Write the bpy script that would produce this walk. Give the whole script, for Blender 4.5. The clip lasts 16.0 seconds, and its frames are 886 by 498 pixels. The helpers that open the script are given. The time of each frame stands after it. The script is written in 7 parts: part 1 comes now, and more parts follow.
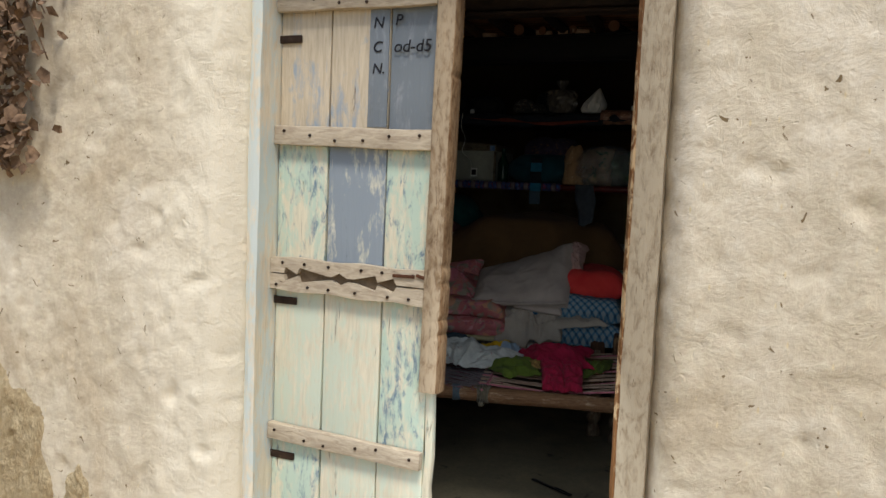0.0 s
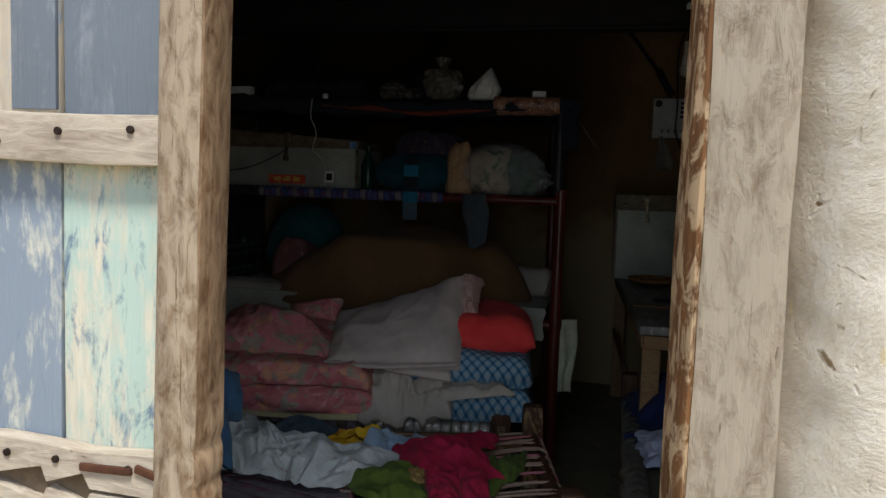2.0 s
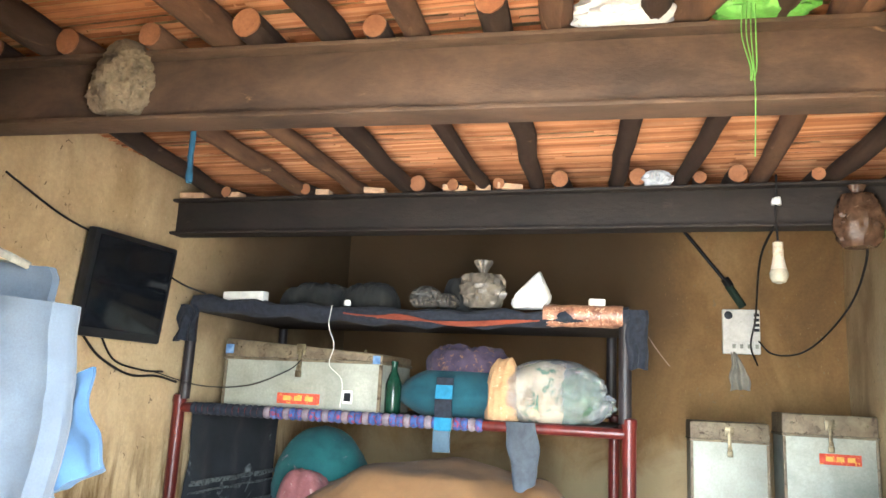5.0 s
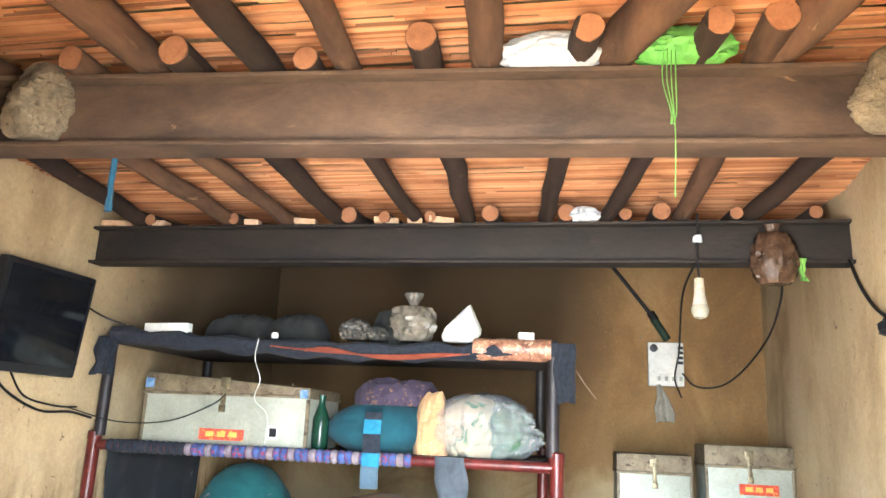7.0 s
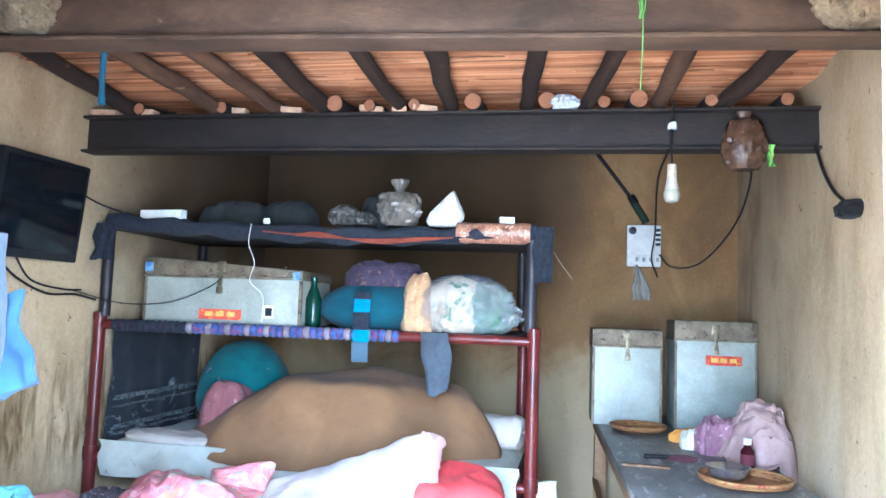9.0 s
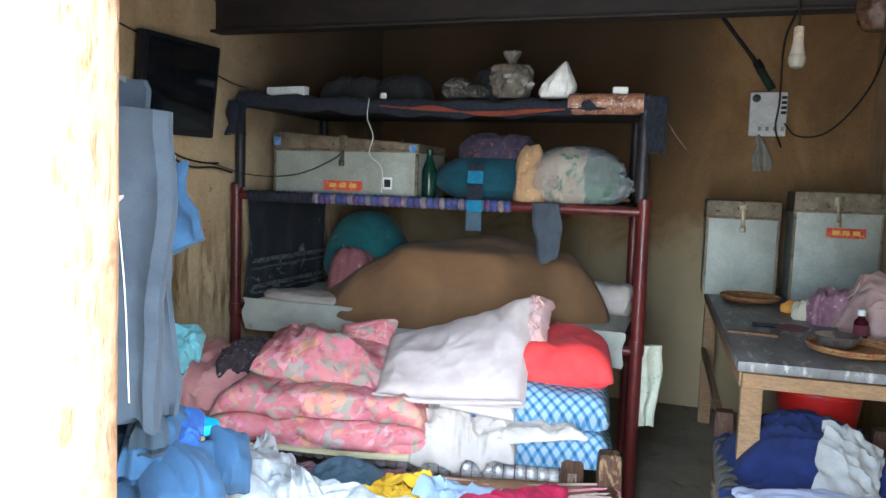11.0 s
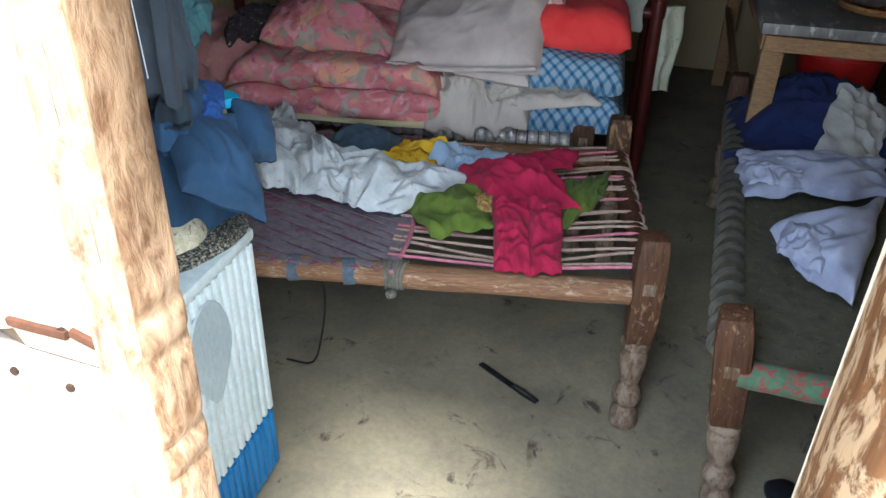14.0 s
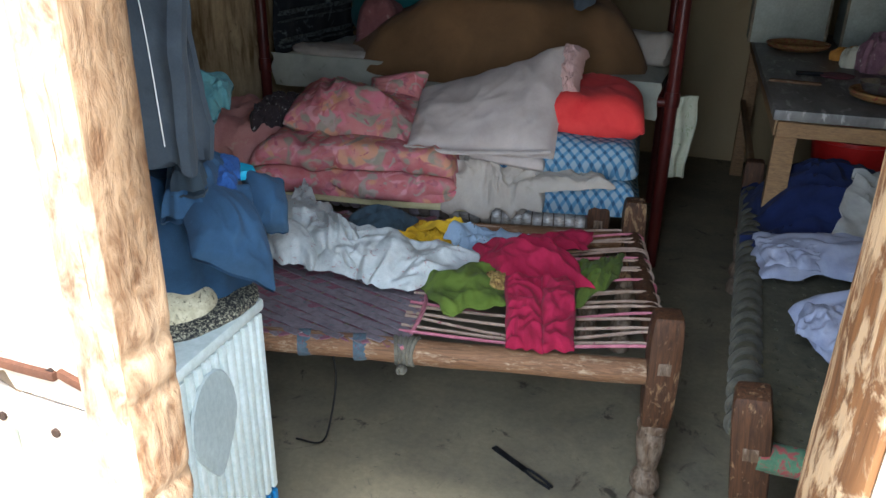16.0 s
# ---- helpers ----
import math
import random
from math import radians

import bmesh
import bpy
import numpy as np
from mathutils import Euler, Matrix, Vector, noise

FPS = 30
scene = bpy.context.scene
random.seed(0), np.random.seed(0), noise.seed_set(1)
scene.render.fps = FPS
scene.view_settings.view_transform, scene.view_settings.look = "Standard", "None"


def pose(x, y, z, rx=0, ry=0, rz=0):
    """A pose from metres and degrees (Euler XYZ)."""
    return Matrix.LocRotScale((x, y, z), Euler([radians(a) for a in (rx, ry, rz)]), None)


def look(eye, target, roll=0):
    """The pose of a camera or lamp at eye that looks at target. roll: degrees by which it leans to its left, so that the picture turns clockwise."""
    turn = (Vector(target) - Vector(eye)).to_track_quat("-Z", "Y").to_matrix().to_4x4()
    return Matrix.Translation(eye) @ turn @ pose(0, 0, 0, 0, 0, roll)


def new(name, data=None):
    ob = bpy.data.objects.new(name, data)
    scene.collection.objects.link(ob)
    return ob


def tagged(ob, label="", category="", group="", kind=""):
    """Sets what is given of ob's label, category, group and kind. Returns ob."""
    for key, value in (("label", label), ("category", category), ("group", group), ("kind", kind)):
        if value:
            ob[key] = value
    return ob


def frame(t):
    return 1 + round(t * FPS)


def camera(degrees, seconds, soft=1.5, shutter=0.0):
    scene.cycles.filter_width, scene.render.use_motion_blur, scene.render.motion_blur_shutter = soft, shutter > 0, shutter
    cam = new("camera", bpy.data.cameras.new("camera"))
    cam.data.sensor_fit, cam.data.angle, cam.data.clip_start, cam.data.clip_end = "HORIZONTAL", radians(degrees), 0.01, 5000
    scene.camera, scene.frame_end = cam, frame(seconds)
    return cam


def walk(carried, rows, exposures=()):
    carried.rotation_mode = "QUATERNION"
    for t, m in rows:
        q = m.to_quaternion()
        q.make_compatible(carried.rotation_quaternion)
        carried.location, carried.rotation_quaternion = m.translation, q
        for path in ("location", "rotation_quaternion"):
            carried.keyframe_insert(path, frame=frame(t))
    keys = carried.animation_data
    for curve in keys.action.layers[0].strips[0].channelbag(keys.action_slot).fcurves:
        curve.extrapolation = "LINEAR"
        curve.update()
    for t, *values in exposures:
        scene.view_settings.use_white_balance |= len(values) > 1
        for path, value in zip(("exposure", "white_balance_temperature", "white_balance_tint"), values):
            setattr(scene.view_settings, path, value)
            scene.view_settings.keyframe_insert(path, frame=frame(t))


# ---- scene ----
cam = camera(61.3, 16.0)
PATH = [
    (0, (0.25, 0.353, 1.252), (-0.503, 2.199, 1.093), 2.4),
    (0.5, (0.171, 0.533, 1.263), (-0.356, 2.457, 1.117), 2.2),
    (1, (0.133, 0.844, 1.293), (-0.339, 2.781, 1.132), 1.7),
    (1.5, (0.037, 1.162, 1.309), (-0.414, 3.103, 1.145), 1.9),
    (2, (-0.07, 1.469, 1.342), (-0.503, 3.414, 1.177), 2.0),
    (2.5, (-0.076, 1.698, 1.342), (-0.538, 3.637, 1.182), 2.6),
    (3, (-0.119, 1.881, 1.33), (-0.603, 3.817, 1.189), 2.3),
    (3.5, (-0.188, 2.026, 1.359), (-0.674, 3.961, 1.222), 2.4),
    (4, (-0.197, 2.051, 1.362), (-0.715, 3.979, 1.245), 2.3),
    (4.5, (-0.193, 2.044, 1.397), (-0.722, 3.973, 1.406), 2.4),
    (5, (-0.191, 2.026, 1.401), (-0.744, 3.909, 1.784), 2.9),
    (7.5, (-0.179, 2.034, 1.425), (-0.516, 3.948, 1.896), 2.6),
    (8, (-0.179, 2.021, 1.439), (-0.492, 3.979, 1.704), 2.2),
    (8.5, (-0.156, 1.969, 1.412), (-0.472, 3.935, 1.596), 2.0),
    (11, (-0.102, 1.811, 1.395), (-0.735, 3.7, 1.212), 1.9),
    (11.5, (-0.093, 1.803, 1.392), (-0.718, 3.652, 0.956), 1.5),
    (12, (-0.102, 1.821, 1.413), (-0.689, 3.582, 0.669), 1.4),
    (12.5, (-0.109, 1.806, 1.413), (-0.7, 3.563, 0.662), 1.3),
    (13, (-0.114, 1.801, 1.407), (-0.682, 3.505, 0.529), 1.4),
    (13.5, (-0.113, 1.813, 1.408), (-0.66, 3.448, 0.394), 1.1),
    (14, (-0.112, 1.808, 1.406), (-0.665, 3.439, 0.389), 1.1),
    (14.5, (-0.11, 1.806, 1.368), (-0.679, 3.441, 0.367), 1.1),
    (15, (-0.11, 1.807, 1.364), (-0.684, 3.431, 0.348), 1.0),
    (15.5, (-0.101, 1.802, 1.365), (-0.686, 3.435, 0.37), 1.1),
    (16, (-0.078, 1.801, 1.371), (-0.732, 3.514, 0.573), 0.8),
]
EXPOSURES = [
    (0.0, 0.05, 6500, 10), (1.7, 0.15, 6400, 10), (2.1, 0.6, 5900, 10), (2.5, 1.7, 5800, 10), (2.8, 3.2, 5800, 10), (3.1, 4.4, 5900, 10),
    (3.6, 4.95, 6000, 10), (4.2, 5.05, 6000, 10), (5.2, 6.28, 6000, 10), (7.3, 6.4, 5800, 10), (8.0, 6.37, 5000, 10), (8.7, 6.2, 4600, 10), (10.8, 4.8, 5400, 10),
    (11.3, 4.2, 5500, 10), (11.9, 3.55, 5600, 10), (12.6, 3.08, 5700, 10), (13.6, 2.75, 5700, 10), (16.0, 2.65, 5700, 10),
]
walk(cam, [(t, look(eye, target, roll)) for t, eye, target, roll in PATH], EXPOSURES)

# ---- light ----
world = bpy.data.worlds.new("sky")
scene.world = world
world.use_nodes = True
wn = world.node_tree.nodes
sky = wn.new("ShaderNodeTexSky")
sky.sky_type, sky.sun_disc = "NISHITA", False
sky.sun_elevation, sky.sun_rotation = radians(62), radians(156)
world.node_tree.links.new(sky.outputs[0], wn["Background"].inputs[0])
wn["Background"].inputs[1].default_value = 0.14
sun = new("sun", bpy.data.lights.new("sun", "SUN"))
sun.data.energy, sun.data.angle, sun.data.color = 3.3, radians(14), (1.0, 0.95, 0.87)
sun.matrix_world = look((2.2, -5, 10.3), (0, 0, 0))
# daylight that enters by the open door
door_light = new("door_light", bpy.data.lights.new("door_light", "AREA"))
door_light.data.shape, door_light.data.size, door_light.data.size_y = "RECTANGLE", 0.43, 1.75
door_light.data.energy, door_light.data.color = 3.2, (0.88, 0.95, 1.0)
door_light.data.spread = math.radians(155)
door_light.matrix_world = look((-0.245, 2.17, 1.02), (-0.45, 3.5, 0.05))


# ---- materials ----
def rgb(code):
    """Linear colour from a six-digit code."""
    v = [int(code[k:k + 2], 16) / 255 for k in (0, 2, 4)]
    return tuple(c / 12.92 if c <= 0.04045 else ((c + 0.055) / 1.055) ** 2.4 for c in v) + (1.0,)


def start(name, rough=0.8, metal=0.0):
    m = bpy.data.materials.new(name)
    m.use_nodes = True
    b = m.node_tree.nodes["Principled BSDF"]
    b.inputs["Roughness"].default_value, b.inputs["Metallic"].default_value = rough, metal
    b.inputs["Specular IOR Level"].default_value = 0.3
    return m, m.node_tree.nodes, m.node_tree.links, b


def coords(n, l, stretch=(1, 1, 1), offset=(0, 0, 0), jitter=0.0):
    tc, mp = n.new("ShaderNodeTexCoord"), n.new("ShaderNodeMapping")
    mp.inputs["Scale"].default_value, mp.inputs["Location"].default_value = stretch, offset
    l.new(tc.outputs["Object"], mp.inputs[0])
    if not jitter:
        return mp.outputs[0]
    oi, sc, ad = n.new("ShaderNodeObjectInfo"), n.new("ShaderNodeMath"), n.new("ShaderNodeVectorMath")
    sc.operation, sc.inputs[1].default_value = "MULTIPLY", jitter
    l.new(oi.outputs["Random"], sc.inputs[0])
    l.new(mp.outputs[0], ad.inputs[0]), l.new(sc.outputs[0], ad.inputs[1])
    return ad.outputs[0]


def noise_tex(n, l, vec, scale, detail=6, rough=0.6, warp=0.0):
    t = n.new("ShaderNodeTexNoise")
    t.inputs["Scale"].default_value, t.inputs["Detail"].default_value = scale, detail
    t.inputs["Roughness"].default_value, t.inputs["Distortion"].default_value = rough, warp
    l.new(vec, t.inputs["Vector"])
    return t.outputs["Fac"]


def ramp(n, l, fac, stops):
    r = n.new("ShaderNodeValToRGB")
    e = r.color_ramp.elements
    while len(e) < len(stops):
        e.new(0.5)
    for el, (p, c) in zip(e, stops):
        el.position, el.color = p, c
    l.new(fac, r.inputs[0])
    return r.outputs[0]


def mixed(n, l, fac, a, b, mode="MIX"):
    m = n.new("ShaderNodeMix")
    m.data_type, m.blend_type = "RGBA", mode
    for sock, v in ((m.inputs[0], fac), (m.inputs[6], a), (m.inputs[7], b)):
        if isinstance(v, (int, float, tuple)):
            sock.default_value = v
        else:
            l.new(v, sock)
    return m.outputs[2]


def bumped(n, l, b, height, strength, dist=0.01):
    k = n.new("ShaderNodeBump")
    k.inputs["Strength"].default_value, k.inputs["Distance"].default_value = strength, dist
    l.new(height, k.inputs["Height"])
    l.new(k.outputs[0], b.inputs["Normal"])


BLACK, WHITE = (0, 0, 0, 1), (1, 1, 1, 1)


def surface(name, a, b, spots=None, scale=5.0, fine=70.0, rough=0.85, metal=0.0, bump=0.35, dist=0.006, stretch=(1, 1, 1), cover=0.62, jitter=3.0, contrast=0.18):
    """A worn two-tone surface with optional stains of a third colour and a fine relief."""
    m, n, l, bs = start(name, rough, metal)
    v = coords(n, l, stretch, jitter=jitter)
    big = noise_tex(n, l, v, scale, 8, 0.62, 0.4)
    col = ramp(n, l, big, [(0.5 - contrast, rgb(a)), (0.5 + contrast, rgb(b))])
    small = noise_tex(n, l, v, fine, 5, 0.7)
    col = mixed(n, l, 0.35, col, ramp(n, l, small, [(0.3, (0.35, 0.35, 0.35, 1)), (0.7, (0.75, 0.75, 0.75, 1))]), "OVERLAY")
    if spots:
        st = noise_tex(n, l, v, scale * 1.9, 9, 0.68, 0.8)
        col = mixed(n, l, ramp(n, l, st, [(cover, BLACK), (cover + 0.08, WHITE)]), col, rgb(spots))
    l.new(col, bs.inputs["Base Color"])
    bumped(n, l, bs, small, bump, dist)
    return m


def cloth(name, a, b, spots=None, scale=9.0, cover=0.6, weave=420.0, rough=0.95, sheen=0.03):
    m = surface(name, a, b, spots, scale=scale, fine=weave, rough=rough, bump=0.25, dist=0.002, cover=cover)
    m.node_tree.nodes["Principled BSDF"].inputs["Sheen Weight"].default_value = sheen
    return m


def plaster(name, a, b, c, crack=0.02, streak=(1, 1, 1), big=2.2, combed=0.45, lime=None, rough=0.8, deep=0.022, soot=None):
    """Mud plaster with straw flecks, blotches and hand-smoothed relief."""
    m, n, l, bs = start(name, 0.95)
    v = coords(n, l, streak)
    p = coords(n, l)
    blot = noise_tex(n, l, v, big, 9, 0.6, 0.6)
    col = ramp(n, l, blot, [(0.34, rgb(a)), (0.52, rgb(b)), (0.68, rgb(c))])
    grit = noise_tex(n, l, p, 55, 6, 0.7, 0.3)
    col = mixed(n, l, 0.3, col, ramp(n, l, grit, [(0.28, (0.3, 0.3, 0.3, 1)), (0.66, (0.72, 0.72, 0.72, 1))]), "OVERLAY")
    fl = n.new("ShaderNodeTexVoronoi")
    fl.feature, fl.inputs["Scale"].default_value = "F1", 30
    l.new(coords(n, l, (1, 1, 0.35)), fl.inputs["Vector"])
    fleck = ramp(n, l, fl.outputs["Distance"], [(0.05, WHITE), (0.1, BLACK)])
    col = mixed(n, l, fleck, col, rgb("d8c7a2" if rough > 0.5 else c))
    pit = noise_tex(n, l, p, 26, 4, 0.5, 1.2)
    pits = ramp(n, l, pit, [(0.285, WHITE), (0.32, BLACK)])
    col = mixed(n, l, pits, col, rgb("7d6a4e"))
    if lime:
        # an old lime coat that reaches chest height, with a ragged edge
        sep, add, edge = n.new("ShaderNodeSeparateXYZ"), n.new("ShaderNodeMath"), noise_tex(n, l, p, 3.2, 6, 0.65, 0.5)
        l.new(p, sep.inputs[0])
        add.operation, add.inputs[2].default_value = "MULTIPLY_ADD", -0.38
        l.new(edge, add.inputs[0])
        add.inputs[1].default_value = 0.8
        su = n.new("ShaderNodeMath")
        su.operation = "ADD"
        l.new(sep.outputs[2], su.inputs[0]), l.new(add.outputs[0], su.inputs[1])
        coat = ramp(n, l, su.outputs[0], [(1.02 / 2, WHITE), (1.3 / 2, BLACK)])
        half = n.new("ShaderNodeMath")
        half.operation, half.inputs[1].default_value = "MULTIPLY", 0.5
        l.new(su.outputs[0], half.inputs[0])
        l.new(half.outputs[0], coat.node.inputs[0])
        col = mixed(n, l, coat, col, mixed(n, l, 0.5, rgb(lime), col, "SOFT_LIGHT"))
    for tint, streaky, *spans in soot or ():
        # darker, paler and streaky zones that fade out along the axes, with a drifting edge
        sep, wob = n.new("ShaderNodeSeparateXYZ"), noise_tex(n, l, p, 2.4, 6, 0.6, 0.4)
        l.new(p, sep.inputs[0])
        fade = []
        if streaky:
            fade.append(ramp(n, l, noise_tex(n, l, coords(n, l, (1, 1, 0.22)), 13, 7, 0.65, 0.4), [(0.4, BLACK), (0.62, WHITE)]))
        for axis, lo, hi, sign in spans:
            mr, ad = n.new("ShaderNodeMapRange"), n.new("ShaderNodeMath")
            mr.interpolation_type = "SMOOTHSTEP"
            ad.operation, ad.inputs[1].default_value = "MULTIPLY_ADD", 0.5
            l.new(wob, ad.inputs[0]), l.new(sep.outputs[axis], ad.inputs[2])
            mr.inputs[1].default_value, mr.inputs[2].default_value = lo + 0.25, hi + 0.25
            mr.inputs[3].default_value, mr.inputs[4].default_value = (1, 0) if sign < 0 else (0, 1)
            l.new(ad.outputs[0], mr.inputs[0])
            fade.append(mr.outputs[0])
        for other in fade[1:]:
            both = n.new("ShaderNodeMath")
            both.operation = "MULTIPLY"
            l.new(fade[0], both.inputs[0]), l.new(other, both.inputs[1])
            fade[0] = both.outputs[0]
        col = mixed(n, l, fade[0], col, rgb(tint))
    l.new(col, bs.inputs["Base Color"])
    lump = noise_tex(n, l, p, 11, 10, 0.7, 0.25)
    drag = noise_tex(n, l, coords(n, l, (1, 1, 0.3)), 30, 6, 0.7, 0.12)
    gouge = noise_tex(n, l, coords(n, l, (1, 1, 0.7)), 20, 4, 0.55, 2.6)
    cut = ramp(n, l, gouge, [(0.28, BLACK), (0.35, WHITE)])
    h = mixed(n, l, combed, ramp(n, l, lump, [(0.25, BLACK), (0.75, WHITE)]), ramp(n, l, drag, [(0.3, BLACK), (0.7, WHITE)]))
    h = mixed(n, l, 0.8, h, cut, "MULTIPLY")
    h = mixed(n, l, 0.25, h, grit)
    bumped(n, l, bs, h, rough, deep)
    return m


def timber(name, a, b, paint=None, cover=0.5, grain=(14, 14, 1.2), paint_scale=(5, 5, 1.6), rough=0.75, dark="3a2a1c", second=None, cover2=0.6, glossy=0.3):
    """Wood grain along z, with up to two coats of flaking paint."""
    m, n, l, bs = start(name, rough)
    v = coords(n, l, grain, jitter=9.0)
    g = noise_tex(n, l, v, 6, 9, 0.65, 1.0)
    col = ramp(n, l, g, [(0.3, rgb(a)), (0.62, rgb(b))])
    knots = noise_tex(n, l, v, 2.2, 4, 0.6, 2.0)
    col = mixed(n, l, ramp(n, l, knots, [(0.27, WHITE), (0.34, BLACK)]), col, rgb(dark))
    q = coords(n, l, paint_scale, jitter=7.0)
    for k, (colour, cov) in enumerate(((paint, cover), (second, cover2))):
        if colour:
            f = noise_tex(n, l, q, 2.6 + 1.9 * k, 10, 0.72, 0.5 + k)
            chips = noise_tex(n, l, q, 11 + 5 * k, 7, 0.7, 0.6)
            mask = ramp(n, l, mixed(n, l, 0.35, f, chips), [(cov - 0.04, WHITE), (cov + 0.05, BLACK)])
            col = mixed(n, l, mask, col, rgb(colour))
    l.new(col, bs.inputs["Base Color"])
    bs.inputs["Specular IOR Level"].default_value = glossy
    bumped(n, l, bs, g, 0.5, 0.004)
    return m


def scuffed(name, dark, mid, pale, cover=0.5, scratch=0.5, soft=0.08):
    """Handled, weathered wood: brown patches where a pale skin has rubbed off, scratches and cracks along z."""
    m, n, l, bs = start(name, 0.7)
    v = coords(n, l, (1, 1, 0.42), jitter=5.0)
    g = noise_tex(n, l, coords(n, l, (26, 26, 1.6), jitter=5.0), 5, 8, 0.65, 0.8)
    wood = ramp(n, l, g, [(0.3, rgb(dark)), (0.62, rgb(mid))])
    big = noise_tex(n, l, v, 62, 9, 0.66, 0.5)
    broad = noise_tex(n, l, v, 3.2, 3, 0.5, 0.3)
    mask = ramp(n, l, mixed(n, l, 0.3, big, broad), [(cover - soft, BLACK), (cover + soft, WHITE)])
    col = mixed(n, l, mask, wood, mixed(n, l, 0.3, rgb(pale), wood))
    line = noise_tex(n, l, coords(n, l, (60, 60, 4), jitter=5.0), 3.4, 3, 0.5, 1.6)
    cut = ramp(n, l, line, [(0.30, WHITE), (0.335, BLACK)])
    shade = n.new("ShaderNodeMath")
    shade.operation, shade.inputs[1].default_value = "MULTIPLY", scratch
    l.new(cut, shade.inputs[0])
    col = mixed(n, l, shade.outputs[0], col, rgb(dark))
    l.new(col, bs.inputs["Base Color"])
    bumped(n, l, bs, mixed(n, l, 0.5, mask, g), 0.55, 0.004)
    return m


M = {}
# outer wall: a paler band of plaster left of the door
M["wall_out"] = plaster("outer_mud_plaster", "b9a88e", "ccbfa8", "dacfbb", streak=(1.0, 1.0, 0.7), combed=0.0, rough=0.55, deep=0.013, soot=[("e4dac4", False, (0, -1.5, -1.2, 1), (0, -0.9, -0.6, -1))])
# back wall: darker brown high up behind the bunk
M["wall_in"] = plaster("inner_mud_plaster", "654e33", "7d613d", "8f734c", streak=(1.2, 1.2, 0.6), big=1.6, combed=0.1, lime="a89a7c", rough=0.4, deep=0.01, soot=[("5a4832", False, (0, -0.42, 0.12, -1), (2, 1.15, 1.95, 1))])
# left wall: darker towards the far upper corner, brown streaks lower down
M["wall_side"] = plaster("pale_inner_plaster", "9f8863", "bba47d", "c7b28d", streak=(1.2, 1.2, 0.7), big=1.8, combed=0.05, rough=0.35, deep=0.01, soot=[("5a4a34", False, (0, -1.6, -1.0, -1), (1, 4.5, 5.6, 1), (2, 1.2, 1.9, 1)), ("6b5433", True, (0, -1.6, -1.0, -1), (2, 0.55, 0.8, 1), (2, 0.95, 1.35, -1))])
M["bare_mud"] = surface("bare_straw_mud", "a8926e", "c4b28f", "8a7452", scale=22, fine=90, bump=0.9, dist=0.02, stretch=(1, 1, 0.6))
M["floor"] = surface("trodden_floor", "686150", "80775f", "403a2f", scale=4.5, fine=60, rough=0.7, bump=0.35, dist=0.004, cover=0.6)
M["ground"] = surface("dry_ground", "9c8763", "b59f78", "7d6a4b", scale=1.5, fine=50, bump=0.6, dist=0.02)
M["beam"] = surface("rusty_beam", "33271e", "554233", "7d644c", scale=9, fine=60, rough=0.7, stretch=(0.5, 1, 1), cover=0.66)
# darker variants, for the far beam and for some of the logs
M["beam_dark"] = surface("dark_beam", "1c1815", "2a231e", "3d332b", scale=7, fine=60, rough=0.7, stretch=(0.5, 1, 1))
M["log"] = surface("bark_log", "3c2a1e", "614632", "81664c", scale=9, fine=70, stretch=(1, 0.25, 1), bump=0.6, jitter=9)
M["log_dark"] = surface("dark_log", "221812", "3a2a1f", "5a4634", scale=9, fine=70, stretch=(1, 0.25, 1), bump=0.6, jitter=9)
M["cut"] = surface("cut_wood_end", "7a4f34", "946546", "5c3a26", scale=14, fine=120, bump=0.2)
M["mud_lump"] = surface("mud_lump", "6a5c4a", "94846a", "3c3228", scale=16, fine=70, bump=1.0, dist=0.02)
M["brick"] = surface("old_brick", "a5805f", "c4a486", "7c5a44", scale=20, fine=90, bump=0.5)


def reed_material():
    m, n, l, bs = start("reed_mat", 0.8)
    gm, r = n.new("ShaderNodeNewGeometry"), None
    col = ramp(n, l, gm.outputs["Random Per Island"], [(0.0, rgb("83522f")), (0.45, rgb("a9714a")), (0.8, rgb("bf8a62")), (1.0, rgb("643f28"))])
    st = noise_tex(n, l, coords(n, l, (0.7, 1, 1)), 2.4, 6, 0.6, 0.6)
    col = mixed(n, l, ramp(n, l, st, [(0.52, BLACK), (0.68, (0.6, 0.6, 0.6, 1))]), col, rgb("5a3114"))
    l.new(col, bs.inputs["Base Color"])
    return m


M["reed"] = reed_material()


# ---- mesh tools ----
def mesh_from(name, bm, smooth=True):
    bmesh.ops.recalc_face_normals(bm, faces=bm.faces)
    me = bpy.data.meshes.new(name)
    bm.to_mesh(me)
    bm.free()
    if smooth:
        for f in me.polygons:
            f.use_smooth = True
        me.set_sharp_from_angle(angle=radians(42))
    return me


def part(name, bm, material, parent=None, label="", smooth=True):
    """One mesh object of a bmesh, under a thing or a part."""
    ob = new(name, mesh_from(name, bm, smooth))
    ob.data.materials.append(material)
    ob.parent = parent
    return tagged(ob, label)


def thing(name, label, category, at=(0, 0, 0), turn=0.0, group=""):
    ob = new(name)
    ob.matrix_basis = pose(*at, 0, 0, turn)
    ob.empty_display_size = 0.1
    return tagged(ob, label, category, group)


def solid(name, bm, material, label, category, at=(0, 0, 0), turn=0.0, group="", kind="", smooth=True):
    """A thing of a single mesh."""
    ob = part(name, bm, material, smooth=smooth)
    ob.matrix_basis = pose(*at, 0, 0, turn)
    return tagged(ob, label, category, group, kind)


